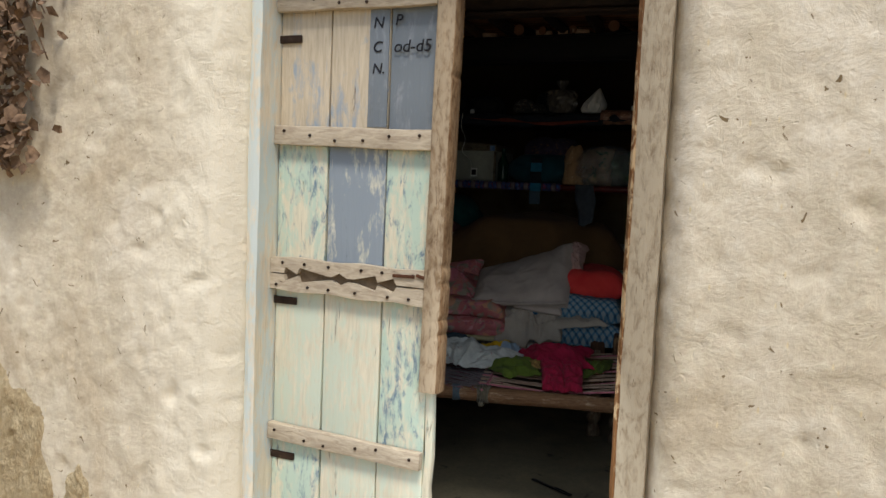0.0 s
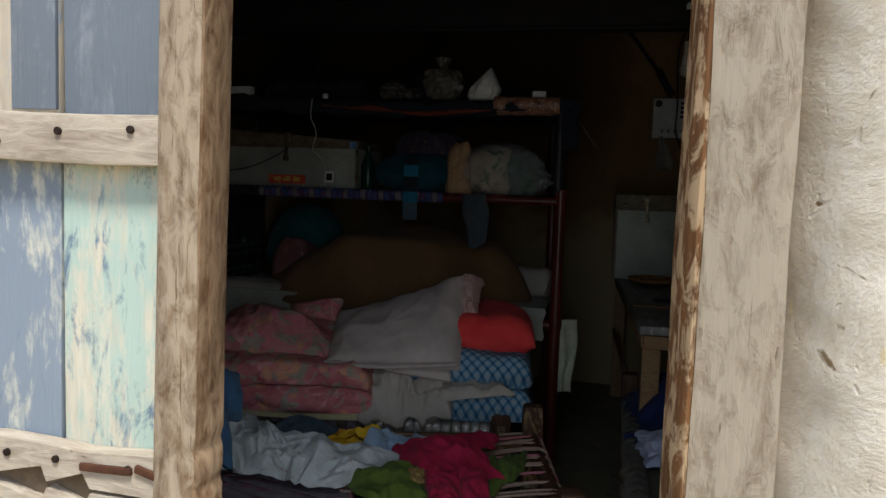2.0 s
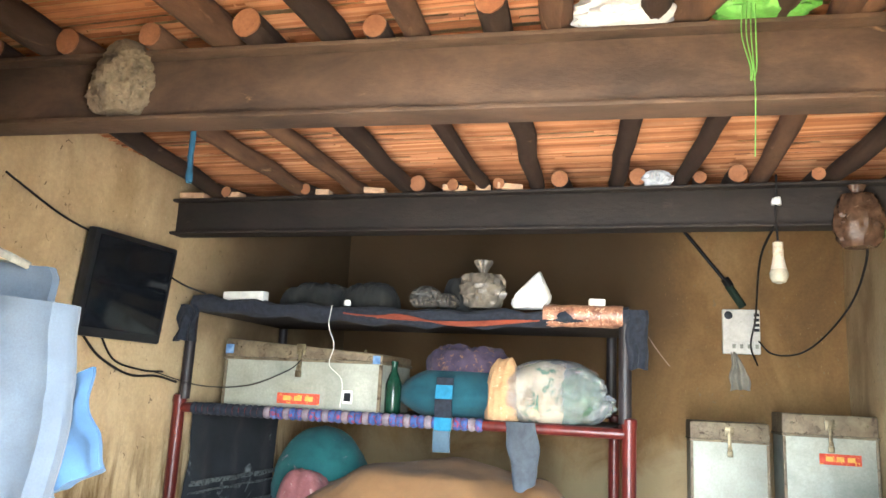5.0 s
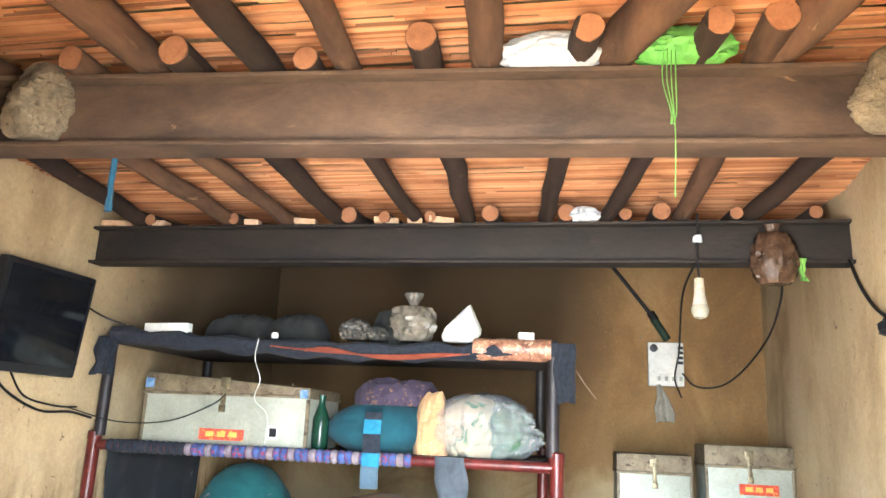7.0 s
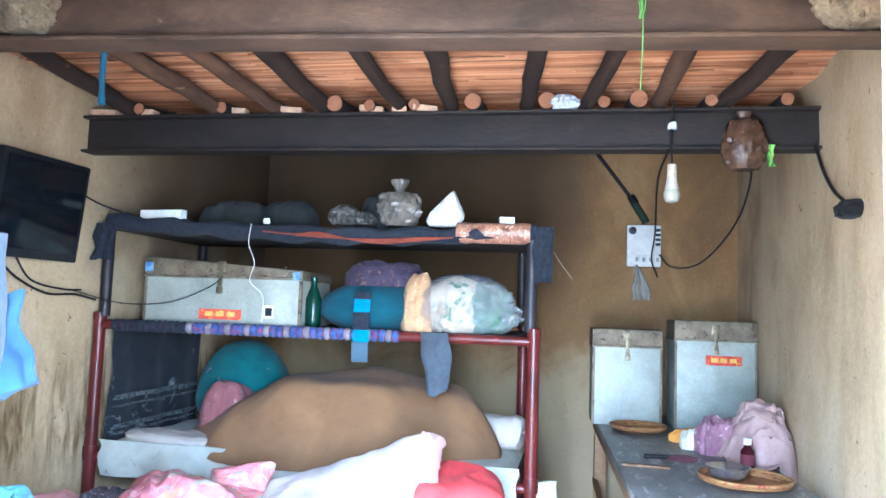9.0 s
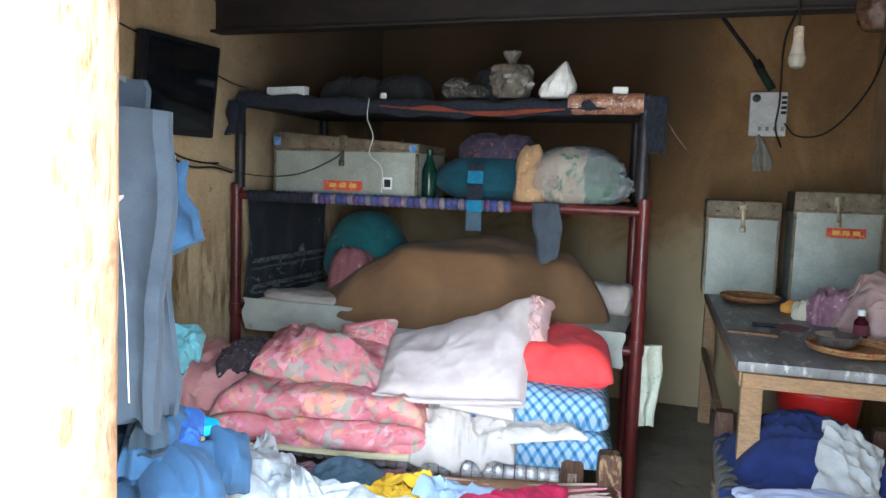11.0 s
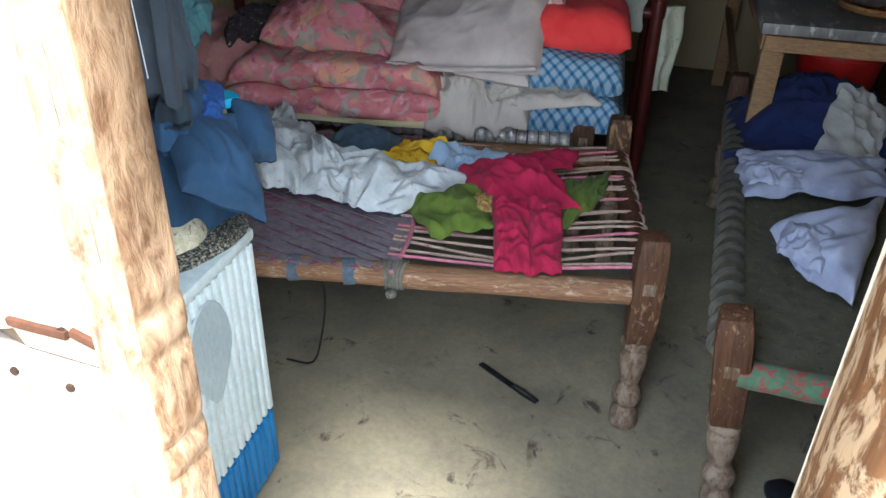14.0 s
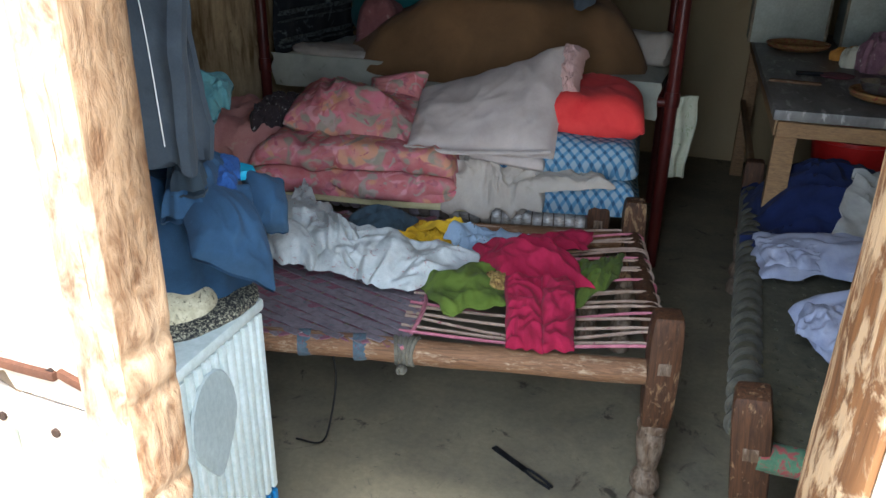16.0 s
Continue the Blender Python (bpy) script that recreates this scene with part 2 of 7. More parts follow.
def box(x0, x1, y0, y1, z0, z1, bevel=0.004, bm=None, wobble=0.0, cuts=0):
    own = bmesh.new()
    bmesh.ops.create_cube(own, size=1.0, matrix=Matrix.Translation(((x0 + x1) / 2, (y0 + y1) / 2, (z0 + z1) / 2)) @ Matrix.Diagonal((x1 - x0, y1 - y0, z1 - z0, 1)))
    if cuts:
        bmesh.ops.subdivide_edges(own, edges=[e for e in own.edges if e.calc_length() > 0.4 * max(x1 - x0, y1 - y0, z1 - z0)], cuts=cuts, use_grid_fill=True)
    if bevel:
        bmesh.ops.bevel(own, geom=[e for e in own.edges if len(e.link_faces) == 2 and e.calc_face_angle(0) > 0.5], offset=bevel, segments=2, affect="EDGES", profile=0.6)
    if wobble:
        for v in own.verts:
            v.co += wobble * noise.noise_vector(v.co * 7 + Vector((x0 * 13, z0 * 7, y0 * 3)))
    return join(bm, own)


def join(bm, own):
    if bm is None:
        return own
    table = {v: bm.verts.new(v.co) for v in own.verts}
    for f in own.faces:
        bm.faces.new([table[v] for v in f.verts])
    own.free()
    return bm


def spline(points, steps=6):
    """A smooth line through the points."""
    p = [Vector(q) for q in points]
    p = [2 * p[0] - p[1]] + p + [2 * p[-1] - p[-2]]
    out = []
    for a, b, c, d in zip(p, p[1:], p[2:], p[3:]):
        for k in range(steps):
            t = k / steps
            out.append(0.5 * (2 * b + (c - a) * t + (2 * a - 5 * b + 4 * c - d) * t * t + (3 * b - 3 * c + d - a) * t ** 3))
    return out + [p[-2]]


def tube(points, radius, seg=10, bm=None, rough=0.0, seed=0):
    """A rod along the points; radius is a number or one for each point."""
    bm = bm or bmesh.new()
    p = [Vector(q) for q in points]
    r = [radius] * len(p) if isinstance(radius, (int, float)) else list(radius)
    rings, side = [], None
    for k, q in enumerate(p):
        way = (p[min(k + 1, len(p) - 1)] - p[max(k - 1, 0)]).normalized()
        if side is None:
            side = way.orthogonal().normalized()
        side = (side - way * side.dot(way)).normalized()
        up = way.cross(side)
        ring = []
        for s in range(seg):
            a = math.tau * s / seg
            rr = r[k] * (1 + rough * noise.noise(Vector((seed * 5.1 + math.cos(a) * 1.3, k * 0.45, math.sin(a) * 1.3))))
            ring.append(bm.verts.new(q + rr * (math.cos(a) * side + math.sin(a) * up)))
        rings.append(ring)
    for a, b in zip(rings, rings[1:]):
        for s in range(seg):
            bm.faces.new((a[s], a[(s + 1) % seg], b[(s + 1) % seg], b[s]))
    bm.faces.new(rings[0]), bm.faces.new(rings[-1][::-1])
    return bm


def lathe(profile, seg=20, bm=None, at=(0, 0, 0)):
    """Turned round z: profile of (radius, height), from the bottom up."""
    bm = bm or bmesh.new()
    o = Vector(at)
    rings = [[bm.verts.new(o + Vector((r * math.cos(math.tau * s / seg), r * math.sin(math.tau * s / seg), z))) for s in range(seg)] for r, z in profile]
    for a, b in zip(rings, rings[1:]):
        for s in range(seg):
            bm.faces.new((a[s], a[(s + 1) % seg], b[(s + 1) % seg], b[s]))
    bm.faces.new(rings[0][::-1]), bm.faces.new(rings[-1])
    return bm


def folds(x, y, seed, size=0.16, amp=0.02):
    """Creases of crumpled cloth at a point."""
    q = Vector((x / size + seed * 3.7, y / size - seed * 1.9, seed * 0.61))
    w = q + 0.9 * noise.noise_vector(q * 0.7)
    ridge = 1 - 2 * abs(noise.noise(w))
    fine = 1 - 2 * abs(noise.noise(w * 2.3 + Vector((7, 3, 1))))
    tiny = 1 - 2 * abs(noise.noise(w * 5.1 + Vector((2, 9, 4))))
    return amp * (0.6 * ridge + 0.3 * fine + 0.14 * tiny)


def heap(w, d, h, seed=1, n=44, amp=0.02, size=0.14, power=2.6, soft=0.5, ragged=0.12, drop=None, lean=(0, 0), twist=0.0, belly=3.0):
    """A soft heap or a crumpled garment on a base at z = 0: w by d across, h high, with an uneven outline. drop(x, y) bends its base."""
    bm = bmesh.new()
    top, low = {}, {}
    for i in range(n + 1):
        for j in range(n + 1):
            u, v = 2 * i / n - 1, 2 * j / n - 1
            # square to disc
            x, y = u * math.sqrt(1 - v * v / 2), v * math.sqrt(1 - u * u / 2)
            r, a = math.hypot(x, y), math.atan2(y, x)
            sup = (abs(math.cos(a)) ** power + abs(math.sin(a)) ** power) ** (-1 / power)
            out = sup * (1 + ragged * (noise.noise(Vector((math.cos(a) * 1.4 + seed, math.sin(a) * 1.4, seed * 0.7))) + 0.5 * noise.noise(Vector((math.cos(a) * 4 + seed, math.sin(a) * 4, 5.0)))))
            px, py = x * out * w / 2, y * out * d / 2
            px, py = px + twist * py, py
            body = h * max(0.0, 1 - r ** belly) ** soft
            edge = min(1.0, (1 - r) * 6)
            z = body * (1 + 0.25 * noise.noise(Vector((px * 4 + seed, py * 4, seed)))) + folds(px, py, seed, size, amp) * (0.35 + 0.65 * edge) + amp
            lift = drop(px, py) if drop else 0.0
            key = (i, j)
            top[key] = bm.verts.new((px + lean[0] * z, py + lean[1] * z, max(z, 0.006) + lift))
            low[key] = bm.verts.new((px * 0.985, py * 0.985, 0.0 + lift)) if (i in (0, n) or j in (0, n)) else None
    for i in range(n):
        for j in range(n):
            bm.faces.new((top[i, j], top[i + 1, j], top[i + 1, j + 1], top[i, j + 1]))
    rim = [(i, 0) for i in range(n)] + [(n, j) for j in range(n)] + [(i, n) for i in range(n, 0, -1)] + [(0, j) for j in range(n, 0, -1)]
    for a, b in zip(rim, rim[1:] + rim[:1]):
        bm.faces.new((top[a], low[a], low[b], top[b]))
    if not drop:
        bm.faces.new([low[a] for a in rim])
    return bm


def folded(w, d, h, layers=3, seed=1, amp=0.012, size=0.2, droop=0.0, puff=0.5, slope=0.0, round_ends=0.08):
    """A folded quilt or blanket: layers whose folds show at the front (low y), w by d by h, on z = 0."""
    bm = bmesh.new()
    section, step = [], h / layers
    for k in range(layers):
        for s in range(9):
            a = math.pi * s / 8
            section.append((-d / 2 - puff * step * math.sin(a) + 0.02 * noise.noise(Vector((k * 2.3, seed, 0))), step * (k + 0.5 - 0.5 * math.cos(a))))
    for s in range(1, 25):
        section.append((-d / 2 + d * s / 25, h))
    for s in range(7):
        a = math.pi * s / 6
        section.append((d / 2 + 0.4 * h * math.sin(a), h / 2 + h / 2 * math.cos(a)))
    section += [(d / 4, 0.0), (-d / 4, 0.0)]
    nx, rings = 56, []
    for i in range(nx + 1):
        u = 2 * i / nx - 1
        e = max(0.0, (abs(u) * w / 2 - (w / 2 - round_ends)) / round_ends)
        k = math.sqrt(max(0.0, 1 - e ** 2.4)) * 0.9 + 0.1 if e else 1.0
        ring = []
        for y, z in section:
            x = u * w / 2
            zz = h / 2 + (z - h / 2) * k - 0.25 * h * (1 - k)
            yy = y * (0.93 + 0.07 * k)
            f = folds(x + z * 0.6, y + z, seed, size, amp)
            lay = 0.02 * noise.noise(Vector((x * 2.5 + seed, z * 9, 1.0)))
            zz = max(0.0, zz + (f if z > 0.6 * h else 0.5 * f) * (z > 0.005) + slope * x * (z / h) - droop * max(0.0, -y - d / 4) * (z / h))
            ring.append(bm.verts.new((x + lay, yy + lay + (f if z > 0.05 * h else 0), zz)))
        rings.append(ring)
    m = len(section)
    for a, b in zip(rings, rings[1:]):
        for s in range(m):
            bm.faces.new((a[s], a[(s + 1) % m], b[(s + 1) % m], b[s]))
    bm.faces.new(rings[0]), bm.faces.new(rings[-1][::-1])
    return bm


def slab(c00, c10, c11, c01, thick=0.05, bulge=0.03, seed=1, amp=0.015, size=0.2, n=54, m=46, sag=0.0, rim=0.10, ragged=0.0, floor=None, smooth=0):
    """A padded cover lying in space: front left, front right, back right and back left corners of its upper face; rounded rims and folds."""
    a, b, c, d = (Vector(q) for q in (c00, c10, c11, c01))
    up = (b - a + c - d).cross(d - a + c - b).normalized()
    up = up if up.z > 0 else -up
    bm = bmesh.new()
    top, low = {}, {}
    for i in range(n + 1):
        for j in range(m + 1):
            u, v = i / n, j / m
            wu = 0.018 * noise.noise(Vector((v * 3, seed, 1))) * (1 if u in (0, 1) else 0)
            q = a * (1 - u) * (1 - v) + b * u * (1 - v) + c * u * v + d * (1 - u) * v + (b - a) * (wu + ragged * (2 * u - 1) * noise.noise(Vector((v * 3.1, seed, 4)))) + (d - a) * ragged * (2 * v - 1) * noise.noise(Vector((u * 3.7, seed, 9)))
            e = min(u, 1 - u, v, 1 - v) / rim
            k = math.sqrt(max(0.0, 1 - (1 - min(1.0, e)) ** 2))
            f = folds(u * (b - a).length, v * (d - a).length, seed, size, amp)
            h = bulge * math.sin(math.pi * min(1, max(0, u))) * math.sin(math.pi * min(1, max(0, v))) + f * (0.3 + 0.7 * k) - sag * (1 - v) ** 3
            hi, lo = q + up * (h - thick * 0.5 * (1 - k)), q + up * (h - thick * 0.5 * (1 + k))
            if floor is not None:
                hi.z, lo.z = max(hi.z, floor + 0.6 * thick), max(lo.z, floor)
            top[i, j], low[i, j] = bm.verts.new(hi), bm.verts.new(lo)
    for i in range(n):
        for j in range(m):
            bm.faces.new((top[i, j], top[i + 1, j], top[i + 1, j + 1], top[i, j + 1]))
            bm.faces.new((low[i, j], low[i, j + 1], low[i + 1, j + 1], low[i + 1, j]))
    for k in range(smooth):
        bmesh.ops.smooth_vert(bm, verts=list(bm.verts), factor=0.5, use_axis_x=True, use_axis_y=True, use_axis_z=True)
    edge = [(i, 0) for i in range(n)] + [(n, j) for j in range(m)] + [(i, m) for i in range(n, 0, -1)] + [(0, j) for j in range(m, 0, -1)]
    bmesh.ops.remove_doubles(bm, verts=[w[e] for e in edge for w in (top, low)], dist=0.0004)
    return bm


def sack(w, d, h, seed=1, amp=0.015, neck=0.0, seg=40, rings=26, size=0.12, dent=0.12):
    """A soft bag standing on z = 0, with an optional gathered neck."""
    bm = bmesh.new()
    rows = []
    for k in range(rings + 1):
        t = k / rings
        r = math.sin(math.pi * min(0.5, 0.12 + t * 0.9)) ** 0.5 * max(0.02, (1 - max(0, t - 0.25) / 0.75) ** 2 * (1 - neck) * 0.0 + math.sqrt(max(0.0, 1 - (max(0.0, t - 0.2) / 0.8) ** 2.4)))
        if neck and t > 1 - neck:
            r = 0.12 + 0.16 * abs(noise.noise(Vector((seed, t * 5, 0)))) + 0.25 * (t - 1 + neck) / neck
        elif neck:
            r = max(r, 0.12)
        row = []
        for s in range(seg):
            a = math.tau * s / seg
            bulge = 1 + dent * noise.noise(Vector((math.cos(a) * 1.6 + seed, math.sin(a) * 1.6, t * 2))) + folds(a * 0.25, t * h, seed, size, amp) / max(w, d) * 2
            row.append(bm.verts.new((math.cos(a) * r * bulge * w / 2, math.sin(a) * r * bulge * d / 2, t * h)))
        rows.append(row)
    for a, b in zip(rows, rows[1:]):
        for s in range(seg):
            bm.faces.new((a[s], a[(s + 1) % seg], b[(s + 1) % seg], b[s]))
    bm.faces.new(rows[0][::-1]), bm.faces.new(rows[-1])
    return bm


def hung(w, h, seed=1, thick=0.02, pleats=4, amp=0.02, nx=30, nz=40, taper=0.0, sway=0.0):
    """Cloth that hangs in pleats in the xz plane from z = 0 down."""
    bm = bmesh.new()
    front, back = {}, {}
    for i in range(nx + 1):
        for k in range(nz + 1):
            u, t = i / nx - 0.5, k / nz
            x = u * w * (1 - taper * (1 - t)) + sway * t + 0.02 * noise.noise(Vector((seed, t * 3, u)))
            z = -h * t * (1 + 0.06 * noise.noise(Vector((u * 3 + seed, 2, 0))))
            y = amp * math.sin(pleats * math.tau * u + 2 * noise.noise(Vector((u, t * 1.5, seed)))) * (0.4 + 0.6 * t) + folds(x, z, seed, 0.14, amp * 0.5)
            e = min(1.0, 6 * min(i, nx - i) / nx + 0.25)
            front[i, k], back[i, k] = bm.verts.new((x, y - thick * e / 2, z)), bm.verts.new((x, y + thick * e / 2, z))
    for i in range(nx):
        for k in range(nz):
            bm.faces.new((front[i, k], front[i + 1, k], front[i + 1, k + 1], front[i, k + 1]))
            bm.faces.new((back[i, k], back[i, k + 1], back[i + 1, k + 1], back[i + 1, k]))
    rim = [(i, 0) for i in range(nx)] + [(nx, k) for k in range(nz)] + [(i, nz) for i in range(nx, 0, -1)] + [(0, k) for k in range(nz, 0, -1)]
    for a, b in zip(rim, rim[1:] + rim[:1]):
        bm.faces.new((front[a], back[a], back[b], front[b]))
    return bm


# ---- structure ----
FRONT, INNER, BACK, LEFT, ROOF = 2.06, 2.44, 6.8, -2.27, 2.33
OPEN_L, OPEN_R, OPEN_T = -1.085, 0.062, 1.99


def rise(y):
    """The roof climbs gently behind the second beam."""
    return max(0.0, y - 4.84) * 0.135


def right_wall(y):
    return 0.60 + (y - INNER) * 0.0573


def relief(x, z):
    p = Vector((x * 1.6, 3.3, z * 1.6))
    q = Vector((x * 7, 1.3, z * 7))
    r = Vector((x * 26, 7.3, z * 20))
    return 0.012 * noise.noise(p) + 0.005 * noise.noise(q) + 0.0045 * noise.noise(r) + 0.026 * max(0, noise.noise(r * 0.7 + Vector((9, 9, 9))) - 0.33) - 0.02 * max(0, noise.noise(r * 0.85 + Vector((4, 1, 6))) - 0.4)


def front_block(bm, x0, x1, z0, z1, edge_l, edge_r, step=0.013):
    """A stretch of the front wall, its edges at the door rounded by hand."""
    xs = list(np.arange(x0, x1, step)) + [x1]
    zs = list(np.arange(z0, z1, step)) + [z1]
    grid = []
    for x in xs:
        col = []
        for z in zs:
            near = min(x - x0 if edge_l else 9, x1 - x if edge_r else 9)
            y = FRONT + relief(x, z) + 0.085 * max(0.0, 1 - near / 0.085) ** 2.2
            col.append(bm.verts.new((x, y, z)))
        grid.append(col)
    for a, b in zip(grid, grid[1:]):
        for k in range(len(zs) - 1):
            bm.faces.new((a[k], a[k + 1], b[k + 1], b[k]))
    p = [bm.verts.new(c) for c in ((x0, INNER, z0), (x1, INNER, z0), (x1, INNER, z1), (x0, INNER, z1))]
    bm.faces.new((p[0], p[1], p[2], p[3]))
    bm.faces.new([v for v in grid[0]] + [p[3], p[0]])
    bm.faces.new([v for v in grid[-1]][::-1] + [p[1], p[2]])
    bm.faces.new([c[-1] for c in grid] + [p[2], p[3]])
    bm.faces.new([c[0] for c in grid] + [p[1], p[0]])


bm = bmesh.new()
front_block(bm, -3.4, OPEN_L, -0.2, 2.75, False, True)
front_block(bm, OPEN_R, 2.2, -0.2, 2.75, True, False)
front_block(bm, OPEN_L, OPEN_R, OPEN_T, 2.75, False, False, 0.05)
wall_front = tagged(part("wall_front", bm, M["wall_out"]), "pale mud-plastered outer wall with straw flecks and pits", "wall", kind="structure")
bm = box(-14, -3.4, FRONT + 0.01, INNER, -0.2, 2.75, 0)
box(2.2, 14, FRONT + 0.01, INNER, -0.2, 2.75, 0, bm)
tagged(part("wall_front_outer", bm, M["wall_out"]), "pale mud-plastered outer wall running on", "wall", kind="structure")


def inner_wall(name, a, b, label, thick=0.3):
    """An inner wall from a to b in plan, with a gently uneven face on its left."""
    a, b = Vector(a), Vector(b)
    way = (b - a).normalized()
    side = Vector((-way.y, way.x))
    bm = bmesh.new()
    n, k = int((b - a).length / 0.05), 48
    grid = []
    for i in range(n + 1):
        q = a + (b - a) * i / n
        col = []
        for j in range(k + 1):
            z = -0.2 + 3.05 * j / k
            e = 0.010 * noise.noise(Vector((q.x * 2.2, q.y * 2.2, z * 2.2))) + 0.004 * noise.noise(Vector((q.x * 9, q.y * 9, z * 9)))
            col.append(bm.verts.new((*(q + side * e), z)))
        grid.append(col)
    for c, d in zip(grid, grid[1:]):
        for j in range(k):
            bm.faces.new((c[j], c[j + 1], d[j + 1], d[j]))
    p = [bm.verts.new((*q, z)) for q, z in ((a - side * thick, -0.2), (b - side * thick, -0.2), (b - side * thick, 2.85), (a - side * thick, 2.85))]
    bm.faces.new(p)
    bm.faces.new(grid[0] + [p[3], p[0]]), bm.faces.new(grid[-1] + [p[2], p[1]])
    bm.faces.new([c[-1] for c in grid] + [p[2], p[3]]), bm.faces.new([c[0] for c in grid] + [p[1], p[0]])
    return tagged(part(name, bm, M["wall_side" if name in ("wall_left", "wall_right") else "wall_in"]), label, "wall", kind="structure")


inner_wall("wall_left", (LEFT, BACK + 0.2), (LEFT, INNER - 0.1), "mud-plastered inner wall, darker towards its far top, streaked brown below")
inner_wall("wall_back", (right_wall(BACK) + 0.2, BACK), (LEFT - 0.2, BACK), "mud-plastered back wall, darker high up behind the bunk")
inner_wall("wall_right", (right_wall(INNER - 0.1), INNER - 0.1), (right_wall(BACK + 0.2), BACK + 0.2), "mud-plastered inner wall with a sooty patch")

bm = bmesh.new()
bmesh.ops.create_grid(bm, x_segments=110, y_segments=110, size=1)
for v in bm.verts:
    x, y = -0.75 + v.co.x * 1.85, 4.55 + v.co.y * 2.42
    v.co = (x, y, 0.004 * noise.noise(Vector((x * 3, y * 3, 0))) + 0.0015 * noise.noise(Vector((x * 14, y * 14, 4))) - 0.004)
bmesh.ops.solidify(bm, geom=bm.faces[:], thickness=0.1)
tagged(part("floor", bm, M["floor"]), "trodden grey-brown earthen floor with dark stains", "floor", kind="structure")
bm = bmesh.new()
bmesh.ops.create_grid(bm, x_segments=90, y_segments=90, size=1)
for v in bm.verts:
    k = v.co.length
    v.co = (v.co.x * (3 + 900 * k ** 5), 0 + v.co.y * (3 + 900 * k ** 5), -0.11 + 0.02 * noise.noise(v.co * 9))
tagged(part("ground", bm, M["ground"]), "dry bare earth of the yard outside", "ground", kind="structure")

# ceiling: a mat of split reeds over logs
bm = bmesh.new()
rng = random.Random(5)
y = INNER - 0.05
while y < BACK + 0.05:
    x = LEFT - 0.05
    while x < 0.95:
        L, wd, z = rng.uniform(0.35, 1.3), rng.uniform(0.009, 0.018), ROOF + rise(y) + rng.uniform(-0.007, 0.005)
        dy, dz = rng.uniform(-0.012, 0.012), rng.uniform(-0.005, 0.005)
        pts = [bm.verts.new(c) for c in ((x, y, z), (x, y + wd / 2, z - 0.006), (x, y + wd, z), (x + L, y + dy, z + dz), (x + L, y + dy + wd / 2, z + dz - 0.006), (x + L, y + dy + wd, z + dz))]
        for f in ((0, 1, 4, 3), (1, 2, 5, 4), (0, 3, 5, 2), (0, 2, 1), (3, 4, 5)):
            bm.faces.new([pts[k] for k in f])
        x += L * 0.96
    y += 0.0105
tagged(part("ceiling", bm, M["reed"], smooth=False), "ceiling of split orange-brown reeds laid on logs", "ceiling", kind="structure")
# unseen slab over the mat, added to stop light coming through the reeds
bm = box(LEFT - 0.3, 1.2, FRONT + 0.03, BACK + 0.3, ROOF + 0.02, ROOF + 0.22, 0)
bmesh.ops.bisect_plane(bm, geom=bm.verts[:] + bm.edges[:] + bm.faces[:], plane_co=(0, 4.84, 0), plane_no=(0, 1, 0))
for v in bm.verts:
    v.co.z += rise(v.co.y)
tagged(part("roof", bm, M["ground"]), "unseen slab added above the reeds to keep light out", "roof", kind="structure")

# steel beams
def i_beam(name, y, material, label, z0=2.04, z1=2.2, yaw=0.0):
    th = thing(name, label, "beam", (-0.5, y, 0), yaw)
    x0, x1 = LEFT + 0.48, right_wall(y) + 0.54
    part("web", box(x0, x1, -0.005, 0.005, z0 + 0.012, z1 - 0.012, 0.001, cuts=10), material, th)
    part("flange", box(x0, x1, -0.045, 0.045, z0, z0 + 0.012, 0.003), material, th)
    part("flange", box(x0, x1, -0.045, 0.045, z1 - 0.012, z1, 0.003), material, th)
    return th


i_beam("steel_beam", 3.60, M["beam"], "brown rusty steel roof beam spanning the room", 2.028, 2.212, 4.0)
i_beam("steel_beam", 4.84, M["beam_dark"], "dark steel roof beam spanning the room")


def log(x0, y0, x1, y1, r, dark, seed, z=2.2):
    n = 12
    pts = [(x0 + (x1 - x0) * k / n + 0.014 * noise.noise(Vector((seed, k * 0.5, 0))), y0 + (y1 - y0) * k / n, z + 0.012 * max(0.0, 1 - abs(y0 + (y1 - y0) * k / n - 3.6) / 0.8) + rise(y0 + (y1 - y0) * k / n) + r + 0.006 * noise.noise(Vector((seed, 9, k * 0.5)))) for k in range(n + 1)]
    th = thing("roof_log", "dark brown round roof log with bark" if dark else "brown round roof log with bark", "log", group="roof logs")
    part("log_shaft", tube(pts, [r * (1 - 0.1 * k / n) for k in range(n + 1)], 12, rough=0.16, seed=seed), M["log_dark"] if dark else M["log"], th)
    face = tube([(x0, y0 - 0.004, pts[0][2]), (x0, y0 + 0.002, pts[0][2])], r * 0.95, 14, rough=0.1, seed=seed)
    part("cut_end", face, M["cut"], th, "pale sawn end")


FRONT_LOGS = [(-1.62, -1.74, 1, 0.05), (-1.204, -1.238, 0, 0.052), (-0.888, -0.955, 1, 0.04), (-0.645, -0.747, 0, 0.034), (-0.294, -0.411, 0, 0.042), (0.40, -0.134, 0, 0.055), (0.62, 0.22, 0, 0.052)]
for k, (a, b, dk, r) in enumerate(FRONT_LOGS):
    log(a, INNER - 0.1, b, 3.66, r, dk, k + 1)
